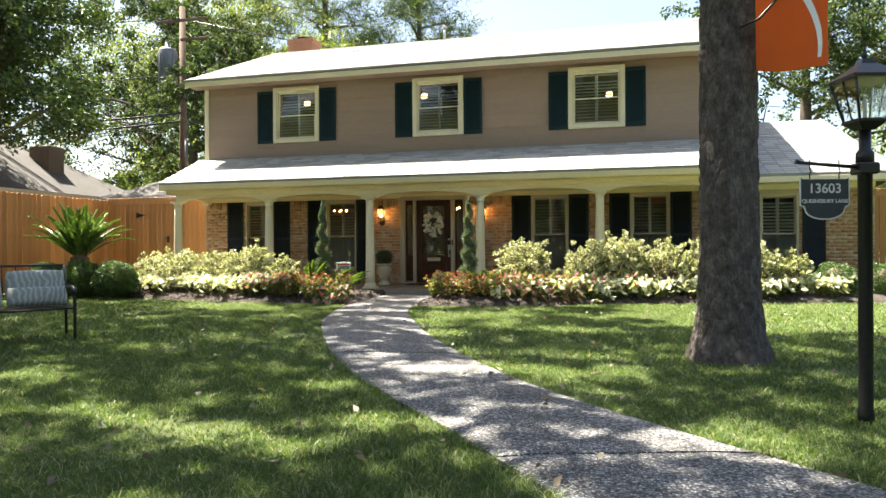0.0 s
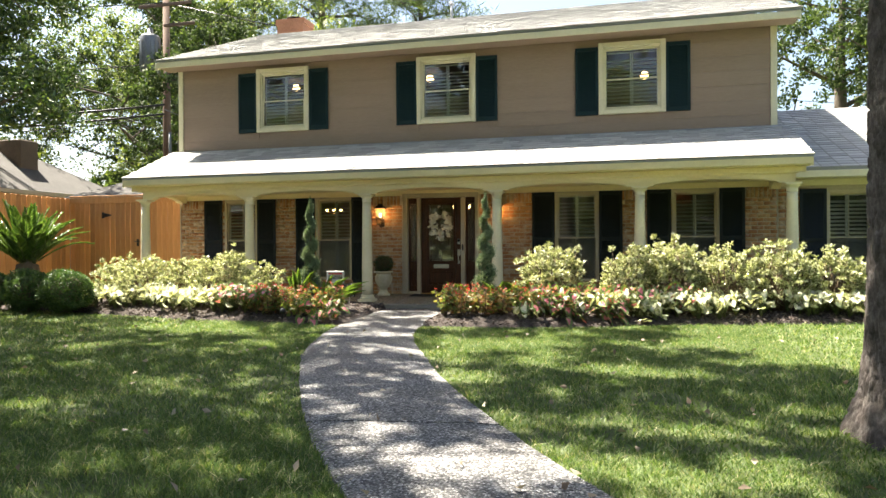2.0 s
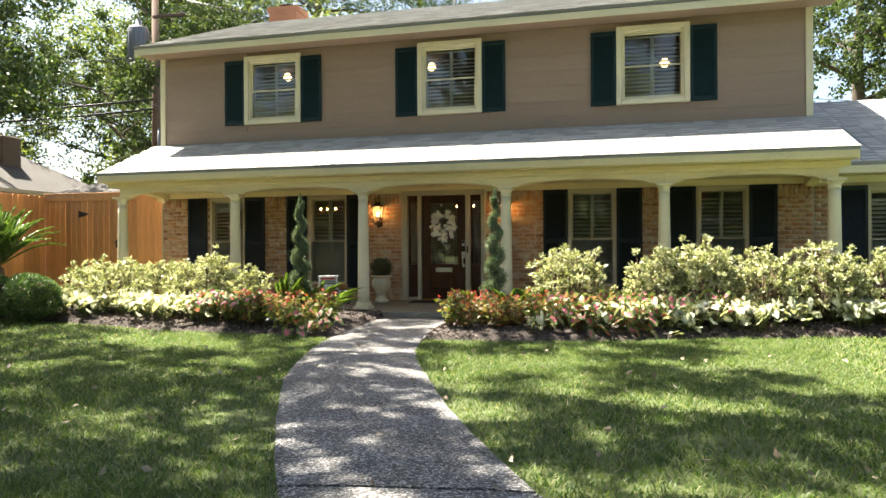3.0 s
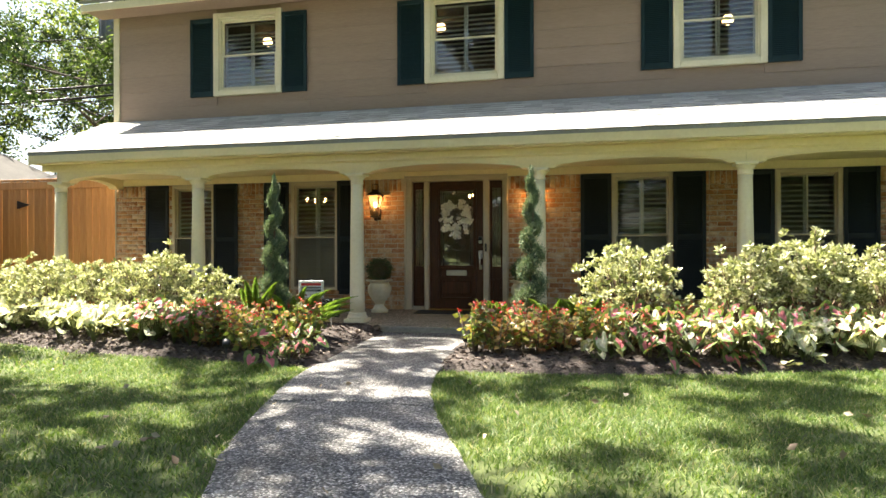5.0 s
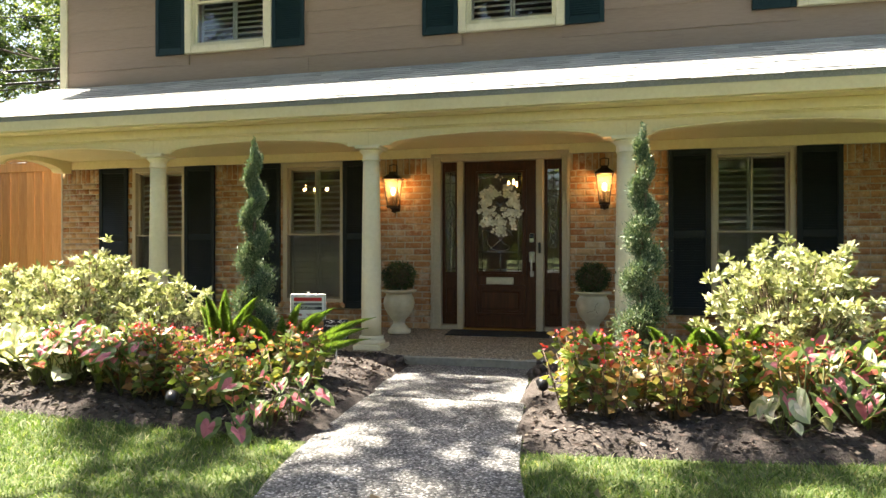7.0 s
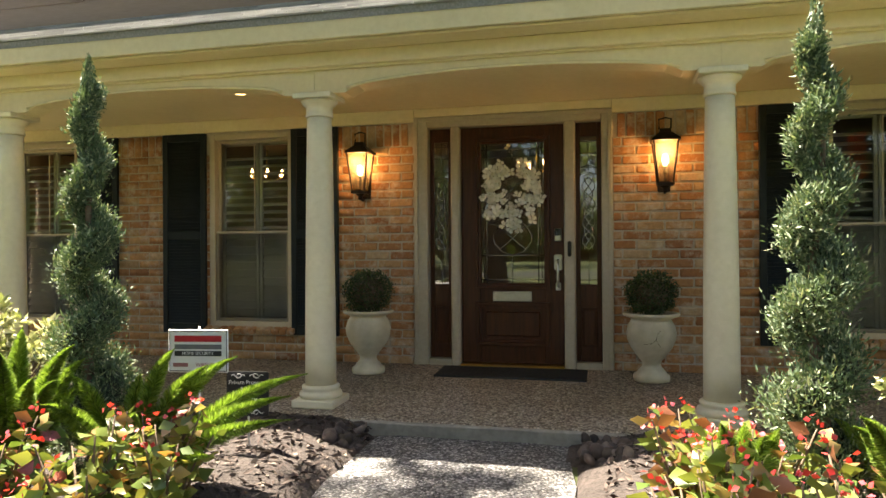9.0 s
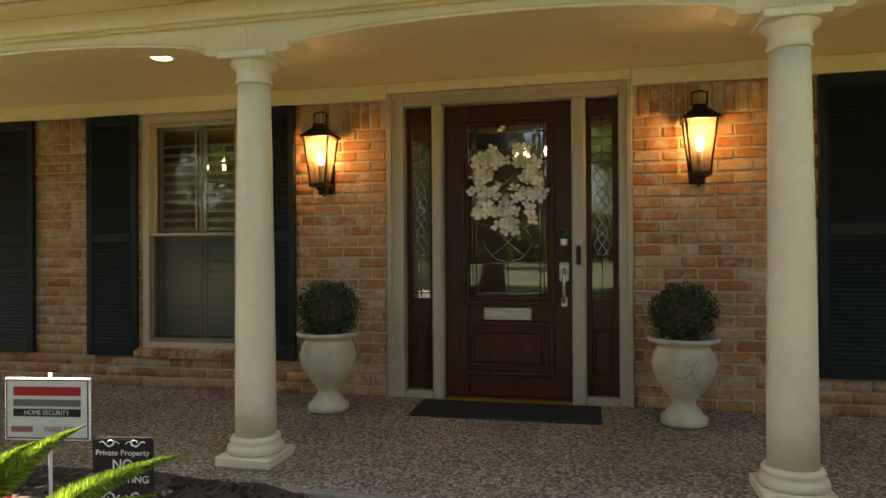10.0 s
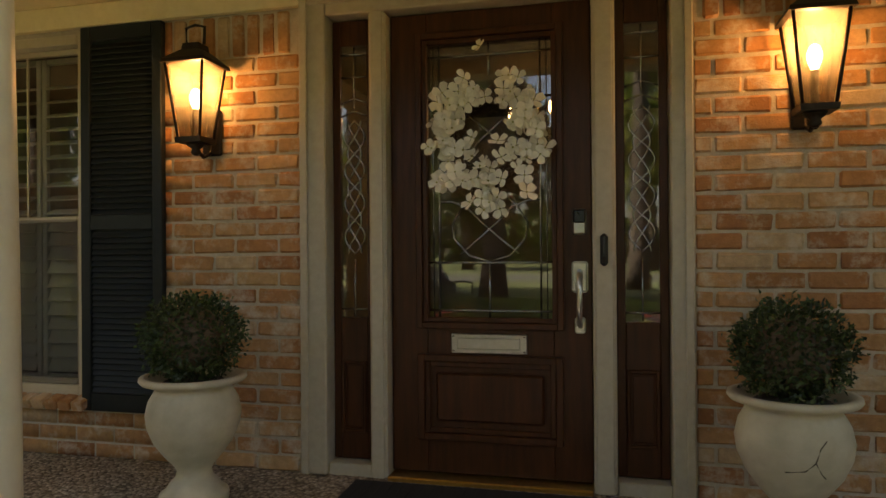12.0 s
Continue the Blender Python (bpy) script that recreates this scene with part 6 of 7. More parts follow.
def tree(name, at, height, spread, clear, limbs, per_clump, leaf, material, label, seed, trunk_r=0.25, clump=0.9, needle=False, flat=0.75, lean=(0, 0), tight=0.36):
    """Tapered trunk, forking limbs, and a crown of loose leaf clumps at the limbs' ends."""
    r = random.Random(seed)
    g = np.random.default_rng(seed)
    t = thing(name, label, "tree", at)
    bm = bmesh.new()
    top = Vector((lean[0], lean[1], height * 0.86))
    axis = [Vector((0, 0, -0.3))] + [Vector((top.x * u * u + r.gauss(0, 0.12) * u, top.y * u * u + r.gauss(0, 0.12) * u, height * 0.86 * u)) for u in (0.12, 0.3, 0.5, 0.7, 0.85, 1.0)]
    tube(bm, [tuple(a) for a in axis], [trunk_r * 1.5, trunk_r * 1.05, trunk_r * 0.9, trunk_r * 0.72, trunk_r * 0.5, trunk_r * 0.32, trunk_r * 0.1], 10)
    tips = []
    for k in range(limbs):
        u = clear + (0.98 - clear) * (k + r.random() * 0.6) / limbs
        i = u * height * 0.86
        base = Vector((top.x * u * u, top.y * u * u, i))
        a = k * 2.4 + r.uniform(-0.5, 0.5)
        reach = spread * (1.0 - 0.55 * max(0.0, (u - 0.45) / 0.55)) * r.uniform(0.65, 1.05)
        up = r.uniform(0.15, 0.6) * reach * (0.5 if needle else 1)
        end = base + Vector((reach * math.cos(a), reach * math.sin(a), up))
        mid = base.lerp(end, 0.5) + Vector((r.gauss(0, 0.25), r.gauss(0, 0.25), r.gauss(0.25, 0.2)))
        w = trunk_r * 0.42 * (1.1 - u * 0.6)
        tube(bm, [tuple(base), tuple(mid), tuple(end)], [w, w * 0.6, w * 0.18], 6)
        tips.append(end)
        for j in range(5):
            s = r.uniform(0.3, 0.95)
            b0 = base.lerp(mid, s * 2) if s < 0.5 else mid.lerp(end, s * 2 - 1)
            e = b0 + Vector((r.gauss(0, 1), r.gauss(0, 1), r.gauss(0.35, 0.6))) * reach * 0.28
            tube(bm, [tuple(b0), tuple(b0.lerp(e, 0.5) + Vector((0, 0, 0.08))), tuple(e)], [w * 0.34, w * 0.22, w * 0.08], 5)
            tips.append(e)
    tips.append(top + Vector((0, 0, height * 0.1)))
    part("trunk", bm, M_BARK, t)
    P = np.array([tuple(v) for v in tips])
    n = per_clump * len(P)
    c = np.repeat(P, per_clump, 0)
    sub = g.normal(size=(len(P) * 6, 3)) * clump * [0.75, 0.75, 0.75 * flat]
    pick = (np.repeat(np.arange(len(P)), per_clump) * 6 + g.integers(0, 6, n))
    c = c + sub[pick] + g.normal(size=(n, 3)) * clump * tight * [1, 1, flat]
    leaves("crown", c, g.normal(size=(n, 3)) + [0, 0, -0.2], leaf * (0.6 + 0.8 * g.random(n)), leaf * (0.10 if needle else 0.55), material, t, "", 0.2)
    return t


# the great pine on the lawn: plated bark near the eye, tall bare trunk above
pine = thing("pine_tree", "tall pine with thick plated grey-brown bark on the lawn", "tree", (2.2, 5.02, -0.03))
NA, NZ, ZT = 210, 420, 5.6
g = np.random.default_rng(21)
ang = np.linspace(0, 2 * np.pi, NA, endpoint=False)
zz = np.linspace(-0.1, ZT, NZ)
A, Z = np.meshgrid(ang, zz)
R0 = np.interp(Z, [-0.1, 0.05, 0.25, 0.6, 1.2, 3.3, 5.6], [0.42, 0.375, 0.31, 0.28, 0.255, 0.242, 0.232])
R0 = R0 + 0.03 * np.exp(-np.maximum(Z, 0) / 0.3) * np.sin(A * 5 + 0.6)
px, pz = (A * 0.25).ravel(), (Z * 0.40).ravel()
seeds = np.stack([g.uniform(0, 2 * np.pi * 0.25, 1500), g.uniform(-0.15, ZT * 0.40 + 0.1, 1500)], 1)
f1, f2 = np.full(px.shape, 9.0), np.full(px.shape, 9.0)
owner = np.zeros(px.shape, int)
wx = px + 0.012 * np.sin(pz * 31) + 0.008 * np.sin(px * 60 + pz * 17)
per = 2 * np.pi * 0.25
for i, (sx, sz) in enumerate(seeds):
    dx = np.abs(wx - sx)
    dx = np.minimum(dx, per - dx)
    d = np.sqrt(dx * dx + (pz - sz) ** 2)
    closer = d < f1
    f2 = np.where(closer, f1, np.minimum(f2, d))
    owner = np.where(closer, i, owner)
    f1 = np.where(closer, d, f1)
plate = np.clip((f2 - f1) / 0.011, 0, 1)
lift = (0.014 + 0.016 * g.random(1500)[owner]) * plate ** 0.4 + 0.004 * np.sin(px * 210 + pz * 90) * plate
R = R0 + lift.reshape(Z.shape) - 0.012
X, Y = R * np.cos(A), R * np.sin(A)
V = np.stack([X, Y, Z], -1).reshape(-1, 3)
ii, jj = np.meshgrid(np.arange(NZ - 1), np.arange(NA), indexing="ij")
jn = (jj + 1) % NA
F = np.stack([ii * NA + jj, ii * NA + jn, (ii + 1) * NA + jn, (ii + 1) * NA + jj], -1).reshape(-1, 4)


def plated():
    m, nt, b = tree_of("pine_bark")
    co = place(nt, (1, 1, 0.6))
    n1, n2 = noise_of(nt, co, 14, 6.0, 0.7), noise_of(nt, co, 90, 4.0, 0.7)
    col = ramp(nt, n1, [(0.3, (0.038, 0.029, 0.025)), (0.5, (0.115, 0.094, 0.084)), (0.7, (0.24, 0.21, 0.195))])
    col = mixed(nt, col, ramp(nt, n2, [(0.25, (0.6, 0.6, 0.6)), (0.7, (1.0, 1.0, 1.0))]), 1.0, "MULTIPLY")
    nt.links.new(col, b.inputs["Base Color"])
    b.inputs["Roughness"].default_value = 0.9
    bump_of(nt, b, n2, 0.8, 0.008)
    return m


raw("trunk", V, F, plated(), pine, "", True)
bm = bmesh.new()
tube(bm, [(0, 0, 5.55), (0.1, 0.05, 10), (0.15, 0.1, 15), (0.1, 0.0, 20)], [0.232, 0.2, 0.14, 0.03], 12)
tips = []
rr = random.Random(9)
for k in range(22):
    z = 10.5 + 9 * k / 22
    a = k * 2.4
    w = 3.4 * (1 - 0.55 * (k / 22)) * rr.uniform(0.7, 1.1)
    e = Vector((w * math.cos(a), w * math.sin(a), z + rr.uniform(0.2, 1.0)))
    tube(bm, [(0.1, 0.05, z), (e.x * 0.5, e.y * 0.5, z + 0.1), tuple(e)], [0.07, 0.05, 0.015], 5)
    tips += [e, Vector((e.x * 0.6 + rr.gauss(0, 0.5), e.y * 0.6 + rr.gauss(0, 0.5), e.z))]
part("limb", bm, M_BARK, pine)
P = np.repeat(np.array([tuple(v) for v in tips]), 130, 0)
n = len(P)
leaves("crown", P + rng.normal(size=(n, 3)) * [0.75, 0.75, 0.4], rng.normal(size=(n, 3)), 0.34, 0.05, M_PINE, pine)

# unseen shade trees added beside and behind the walk: tall bare trunks, high crowns of dense leaf clumps with open gaps
# sunlit lawn spots for which the crowns are left open
GAPS = [(-3.5, 5.45), (-3.75, 4.55), (-2.3, 3.55), (-3.7, 2.9), (-1.3, 1.65), (-1.05, 3.05), (1.05, 9.0), (0.8, 7.05), (0.75, 4.1), (2.1, 2.9), (-6.2, 7.5), (1.3, 5.25), (-0.65, 3.85), (0.35, 2.05), (1.5, 2.0), (-1.2, 8.4), (-1.0, 6.4), (-1.9, 7.6), (-2.4, 1.9), (-4.6, 3.6), (0.2, 5.0), (-5.3, 9.2), (-4.1, 7.9), (-5.6, 6.2), (-6.8, 4.4)]


def shaded(x, y):
    """Whether the crowns close over this spot of the lawn, as the sun looks down on it."""
    bed = front_of(LEFT_BED, x) if x < -3.1 else front_of(RIGHT_BED, x)
    left = float(np.interp(y, [p[1] for p in LEFT_EDGE], [p[0] for p in LEFT_EDGE]))
    right = float(np.interp(y, [p[1] for p in RIGHT_EDGE], [p[0] for p in RIGHT_EDGE]))
    on_path = left < x < right
    limit = 12.2 if on_path else bed + 0.5 if -6.5 < x < 1.5 else bed - 0.25
    if y > limit:
        return False
    d = 0.55 * noise.noise((x * 0.55, y * 0.85, 3.0)) + 0.5 * noise.noise((x * 1.3, y * 1.9, 8.0))
    if y > 7.0:
        d += 0.45 * noise.noise((x * 2.6, y * 3.4, 5.0))
    if x < left:
        d += 0.64 if y < bed - 1.4 else -0.02
    elif x < right:
        d += 0.34 if y > 7.5 else 0.58 if y > 3.0 else 0.42
    else:
        y += 0.9 * noise.noise((x * 0.8, 4.0, 0.0))
        d += 0.66 if y < 3.5 else 0.5 if y < 7.2 else 0.14 if y < 8.5 else 0.02
        if x > 1.6 and y > 7.2:
            d -= 0.5
    for gx, gy in GAPS:
        q = ((x - gx + 0.25 * noise.noise((y * 3, gx, 0.0))) / 0.62) ** 2 + ((y - gy) / 0.27) ** 2
        d -= 1.1 * math.exp(-q)
    # the crowns thin out towards their rim
    rim = min(x + 13.0, 8.0 - x, y + 5.5) + 1.6 * noise.noise((x * 0.35, y * 0.35, 20.0)) + 0.8 * noise.noise((x, y, 30.0))
    return d - 1.2 * max(0.0, 1.0 - rim / 2.2) > 0.06


TRUNKS = [((-14.6, 5.4), 0.34, "unseen broad oak added behind the fence to shade the lawn"), ((-9.6, 4.3), 0.30, "unseen tall oak added on the lawn to shade the path"), ((-5.6, 0.2), 0.30, "unseen broad oak added to shade the front lawn and the path"), ((-1.8, -4.2), 0.30, "unseen oak added by the street to shade the front lawn")]
sr = random.Random(12)
crowns = [[] for _ in TRUNKS]
# clumps sit on sun rays, so the wanted lawn shade shapes the crowns
CELL = 0.30
for i in range(int(21.0 / CELL)):
    for j in range(int(17.8 / CELL)):
        x, y = -13.0 + (i + sr.random()) * CELL, -5.5 + (j + sr.random()) * CELL
        if shaded(x, y):
            c = Vector((x, y, 0.0)) + SUN * (sr.uniform(9.6, 12.6) / SUN.z)
            near = min(range(len(TRUNKS)), key=lambda k: (c.x - TRUNKS[k][0][0]) ** 2 + (c.y - TRUNKS[k][0][1]) ** 2)
            crowns[near].append(c)
for ((tx, ty), tr_r, label), spots in zip(TRUNKS, crowns):
    t = thing("oak_tree", label, "tree", (tx, ty, 0))
    bm = bmesh.new()
    base = Vector((tx, ty, 0))
    tube(bm, [(0, 0, -0.3), (0.02, 0.03, 0.9), (0.1, -0.05, 4.0), (0.15, 0.1, 7.5), (0.2, 0.1, 10.5)], [tr_r * 1.5, tr_r, tr_r * 0.85, tr_r * 0.7, tr_r * 0.3], 12)
    for e in spots[::26]:
        e = e - base
        low = Vector((0.15, 0.1, sr.uniform(6.0, 8.5)))
        mid = low.lerp(e, 0.5) + Vector((sr.gauss(0, 0.3), sr.gauss(0, 0.3), 0.4))
        tube(bm, [tuple(low), tuple(mid), tuple(e)], [0.09, 0.05, 0.012], 6)
    part("trunk", bm, M_BARK, t)
    c = np.repeat(np.array([tuple(e - base) for e in spots]), 34, 0)
    n = len(c)
    leaves("crown", c + rng.normal(size=(n, 3)) * [0.12, 0.12, 0.2], rng.normal(size=(n, 3)), 0.15 + 0.12 * rng.random(n), 0.12, M_OAK, t, "", 0.2)
# trees behind the house and the fence
tree("oak_tree", (-24.0, 35, 0), 17, 8.5, 0.26, 18, 560, 0.19, M_OAKFAR, "spreading live oak behind the fence", 31, 0.36, 1.0, tight=0.2)
tree("oak_tree", (-36, 30, 0), 17, 8.0, 0.22, 16, 420, 0.21, M_OAKFAR, "dark oak over the neighbouring house", 32, 0.36, 1.1, tight=0.22)
tree("oak_tree", (-22.3, 18.5, 0), 14.5, 5.0, 0.36, 19, 720, 0.17, M_OAK, "dark oak crown above the side fence", 37, 0.3, 1.1, tight=0.24)
tree("oak_tree", (-28, 40, 0), 19, 8.0, 0.25, 15, 380, 0.22, M_LIGHTLEAF, "light green tree beyond the back garden", 33, 0.3, 1.5)
tree("oak_tree", (-15.5, 36, 0), 13, 5.5, 0.25, 13, 380, 0.2, M_LIGHTLEAF, "light green tree behind the house", 34, 0.24, 1.3)
tree("pine_tree", (-17.2, 40, 0), 27, 4.5, 0.42, 18, 160, 0.5, M_PINE, "tall pine behind the house", 35, 0.42, 0.9, True, 0.6)
tree("pine_tree", (-11.5, 42, 0), 25, 4.2, 0.5, 17, 150, 0.5, M_PINE, "tall pine with an open crown behind the house", 36, 0.36, 0.9, True, 0.6)
tree("pine_tree", (-25.5, 46, 0), 28, 4.5, 0.5, 17, 150, 0.5, M_PINE, "tall pine beyond the oaks", 38, 0.4, 1.0, True, 0.6)
tree("oak_tree", (9.5, 31, 0), 15, 6.0, 0.38, 13, 400, 0.18, M_OAKFAR, "tree with bare forked trunk behind the wing", 41, 0.34, 1.0, tight=0.2)
tree("oak_tree", (17.5, 33, 0), 17, 7.0, 0.3, 14, 380, 0.2, M_LIGHTLEAF, "light green tree beyond the far fence", 42, 0.34, 1.3)
tree("oak_tree", (27, 30, 0), 14, 7.0, 0.2, 14, 280, 0.28, M_OAKFAR, "dark tree at the edge of the garden", 43, 0.3, 1.3)
# across the street, behind the walk: unseen trees added for the windows to reflect
for k, (x, y) in enumerate(((-24, -24), (-12, -28), (0, -26), (11, -29), (22, -24), (30, -12), (-34, -10), (34, 10))):
    tree("oak_tree", (x, y, 0), 13 + k % 3, 6.5, 0.25, 11, 120, 0.55, M_OAK if k % 2 else M_LIGHTLEAF, "unseen leafy tree across the road, added for window reflections", 50 + k, 0.3, 1.5)

# far woods that close the view
n = 26000
a = rng.uniform(0, 2 * np.pi, n)
rad = rng.uniform(58, 70, n)
hh = 7.0 + 2.5 * np.sin(a * 9) + 2.0 * np.sin(a * 23 + 1)
c = np.stack([rad * np.cos(a) - 3, rad * np.sin(a) + 8, hh * rng.random(n) ** 0.8], 1)
tagged(leaves("far_woods", c, rng.normal(size=(n, 3)), 1.5, 1.0, M_OAKFAR), "distant woods round the neighbourhood", "woods", "", "stuff")
setting("road", cube(-60, 60, -17, -10, -0.2, -0.02), mat("asphalt", (0.045, 0.045, 0.045), (0.07, 0.07, 0.068), 40, 0.9, 0.5, 200), "grey street behind the walk", "road")

# ---- neighbours ----
M_ROOF2 = mat("old_grey_roof", (0.062, 0.058, 0.055), (0.10, 0.094, 0.088), 40, 0.9, 0.4, 150)
nb = thing("neighbour_house", "neighbouring brown house with a low grey roof behind the fence", "house", (0, 0, 0))
part("wall", cube(-34, -22.6, 17.5, 27.5, 0, 3.55), M_SIDING, nb)
bm = bmesh.new()
vs = [bm.verts.new(p) for p in ((-35, 16.8, 3.5), (-21.9, 16.8, 3.5), (-21.9, 28.2, 3.5), (-35, 28.2, 3.5), (-31, 21.5, 6.0), (-25.5, 21.5, 6.0), (-25.5, 23.5, 6.0), (-31, 23.5, 6.0))]
for f in ((0, 1, 5, 4), (1, 2, 6, 5), (2, 3, 7, 6), (3, 0, 4, 7), (4, 5, 6, 7), (3, 2, 1, 0)):
    bm.faces.new([vs[i] for i in f])
part("roof", bm, M_ROOF2, nb)
part("fascia", cube(-35.02, -21.85, 16.75, 28.25, 3.36, 3.495), M_SASH, nb)
part("chimney", cube(-24.5, -23.4, 23.3, 24.2, 3.4, 5.75, bevel=0.03), mat("dark_old_brick", (0.11, 0.085, 0.065), (0.17, 0.13, 0.10), 25, 0.9, 0.5), nb)
ga = thing("garage", "small garage with a hipped grey roof behind the fence", "garage", (0, 0, 0))
part("wall", cube(-18.6, -14.6, 20.6, 25.5, 0, 2.85), M_SIDING, ga)
bm = bmesh.new()
vs = [bm.verts.new(p) for p in ((-19.0, 20.1, 2.85), (-14.2, 20.1, 2.85), (-14.2, 26, 2.85), (-19.0, 26, 2.85), (-16.8, 22.6, 3.95), (-16.2, 23.6, 3.95))]
for f in ((0, 1, 4), (1, 2, 5), (1, 5, 4), (2, 3, 5), (3, 4, 5), (3, 0, 4), (3, 2, 1, 0)):
    bm.faces.new([vs[i] for i in f])
part("roof", bm, M_ROOF2, ga)

# ---- utility pole and lines ----
M_POLE = mat("weathered_pole", (0.10, 0.06, 0.042), (0.19, 0.125, 0.09), 10, 0.9, 0.4, 60, stretch=(4, 4, 0.4))
M_GREY = mat("grey_metal_paint", (0.16, 0.17, 0.18), (0.24, 0.25, 0.26), 20, 0.5, 0.1, metal=0.3)
pole = thing("utility_pole", "tall wooden utility pole with a transformer behind the garage", "utility pole", (-18.4, 26, 0))
part("post", lathe(bmesh.new(), [(0.2, -0.2), (0.13, 12.4)], 12), M_POLE, pole)
bm = cube(-1.25, 1.35, -0.2, -0.1, 11.65, 11.78, bevel=0.01)
part("crossarm", bm, M_POLE, pole)
part("crossarm", cube(0.0, 1.5, -0.2, -0.1, 10.75, 10.87, bevel=0.01), M_POLE, pole)
tr = part("transformer", lathe(bmesh.new(), [(0.36, 0.0), (0.42, 0.06), (0.42, 1.55), (0.37, 1.64), (0.14, 1.70), (0.12, 1.95), (0.05, 2.0)], 20, (-0.62, -0.25, 8.75)), M_GREY, pole, "grey transformer can")
bm = bmesh.new()
for k in range(14):
    a = k * 2 * math.pi / 14
    fin = bmesh.new()
    box(fin, -0.62 + 0.43 * math.cos(a) - 0.015, -0.62 + 0.43 * math.cos(a) + 0.015, -0.25 + 0.43 * math.sin(a) - 0.015, -0.25 + 0.43 * math.sin(a) + 0.015, 9.0, 10.15)
    part("cooling_fin", fin, M_GREY, tr)
part("conduit", lathe(bmesh.new(), [(0.06, 4.5), (0.06, 6.2)], 8, (0.25, -0.15, 0)), M_GREY, pole)
for k, (z0, end, sag) in enumerate(((11.8, (-52, 6, 11.5), 1.5), (9.2, (-50, 8, 8.6), 1.4), (7.4, (-46, 9, 6.6), 1.2), (7.0, (-46, 9, 6.2), 1.2), (6.85, (-46, 9, 6.05), 1.3), (7.2, (-9.9, 20.5, 5.2), 0.35), (11.8, (30, 60, 11.5), 1.5))):
    a, b = Vector((-18.4, 25.85, z0)), Vector(end)
    w = thing("power_line", "dark overhead power line from the utility pole", "cable", tuple(a), group="overhead lines")
    pts = []
    for j in range(17):
        u = j / 16
        q = a.lerp(b, u) - a
        pts.append((q.x, q.y, q.z - sag * 4 * u * (1 - u)))
    part("wire", tube(bmesh.new(), pts, 0.05 if k in (2, 3) else 0.022, 5), M_BLACK, w)


# ---- lamp post with the house sign ----
def flat_text(name, words, size, at, material, parent, label="", extrude=0.0015, bold=0.0):
    cu = bpy.data.curves.new(name, "FONT")
    cu.body, cu.size, cu.align_x, cu.align_y, cu.extrude, cu.offset = words, size, "CENTER", "CENTER", extrude, bold
    tmp = new("lettering_source", cu)
    me = bpy.data.meshes.new_from_object(tmp.evaluated_get(bpy.context.evaluated_depsgraph_get()))
    bpy.data.objects.remove(tmp)
    bpy.data.curves.remove(cu)
    me.materials.clear()
    me.materials.append(material)
    ob = new(name, me)
    ob.parent = parent
    ob.matrix_local = pose(*at, 90)
    return tagged(ob, label)


post = thing("lamp_post", "black lamp post with a glass lantern on the lawn", "street lamp", (2.62, 2.70, -0.03))
post.rotation_euler.z = radians(14)
bm = bmesh.new()
lathe(bm, [(0.05, 0.0), (0.05, 0.06), (0.042, 0.10), (0.041, 1.60), (0.052, 1.605), (0.052, 1.66), (0.035, 1.68), (0.035, 1.80)], 16)
part("pole", bm, M_BLACK, post)
part("bracket", cube(-0.06, 0.06, -0.06, 0.06, 1.53, 1.60, bevel=0.008), M_BLACK, post)
bm = bmesh.new()
tube(bm, [(-0.05, 0, 1.575), (-0.40, 0, 1.605), (-0.425, 0, 1.612)], [0.012, 0.011, 0.016], 8)
part("arm", bm, M_BLACK, post)
lan = part("lantern_base", pyramid(pyramid(bmesh.new(), 0.08, 0.17, 1.80, 1.845), 0.18, 0.18, 1.8452, 1.862), M_BLACK, post)
bm = bmesh.new()
for x, y in ((-1, -1), (1, -1), (1, 1), (-1, 1)):
    tube(bm, [(x * 0.08, y * 0.08, 1.862), (x * 0.132, y * 0.132, 2.10)], 0.010, 4)
    tube(bm, [(x * 0.08, 0 if x * y > 0 else 0, 1.862), (x * 0.132, 0, 2.10)], 0.006, 4)
part("lantern_cage", bm, M_BLACK, post)
bm = pyramid(bmesh.new(), 0.30, 0.305, 2.10, 2.118)
pyramid(bm, 0.29, 0.10, 2.1182, 2.20)
pyramid(bm, 0.085, 0.06, 2.2002, 2.235)
lathe(bm, [(0.012, 2.236), (0.022, 2.255), (0.008, 2.275), (0.012, 2.285), (0.003, 2.315)], 10)
part("lantern_roof", bm, M_BLACK, post)
for k in range(4):
    bm = bmesh.new()
    vs = [bm.verts.new((x, y + e, z)) for e in (0.0, 0.002) for x, y, z in ((-0.075, -0.078, 1.864), (0.075, -0.078, 1.864), (0.125, -0.128, 2.098), (-0.125, -0.128, 2.098))]
    for f in ((0, 1, 2, 3), (7, 6, 5, 4), (0, 4, 5, 1), (1, 5, 6, 2), (2, 6, 7, 3), (3, 7, 4, 0)):
        bm.faces.new([vs[i] for i in f])
    pn = part("lantern_pane", bm, M_GLASS, post)
    pn.rotation_euler.z = k * math.pi / 2
    pn.visible_shadow = False
part("candle_tube", lathe(bmesh.new(), [(0.012, 1.863), (0.012, 1.95), (0.016, 1.96), (0.005, 2.01)], 10), M_WHITE, post)

M_NAVY = mat("navy_sign_paint", (0.018, 0.024, 0.038), (0.026, 0.034, 0.05), 30, 0.45, 0.1, 90)
M_SILVER = mat("silver_letter_paint", (0.60, 0.60, 0.58), (0.72, 0.72, 0.70), 30, 0.4, 0.05)
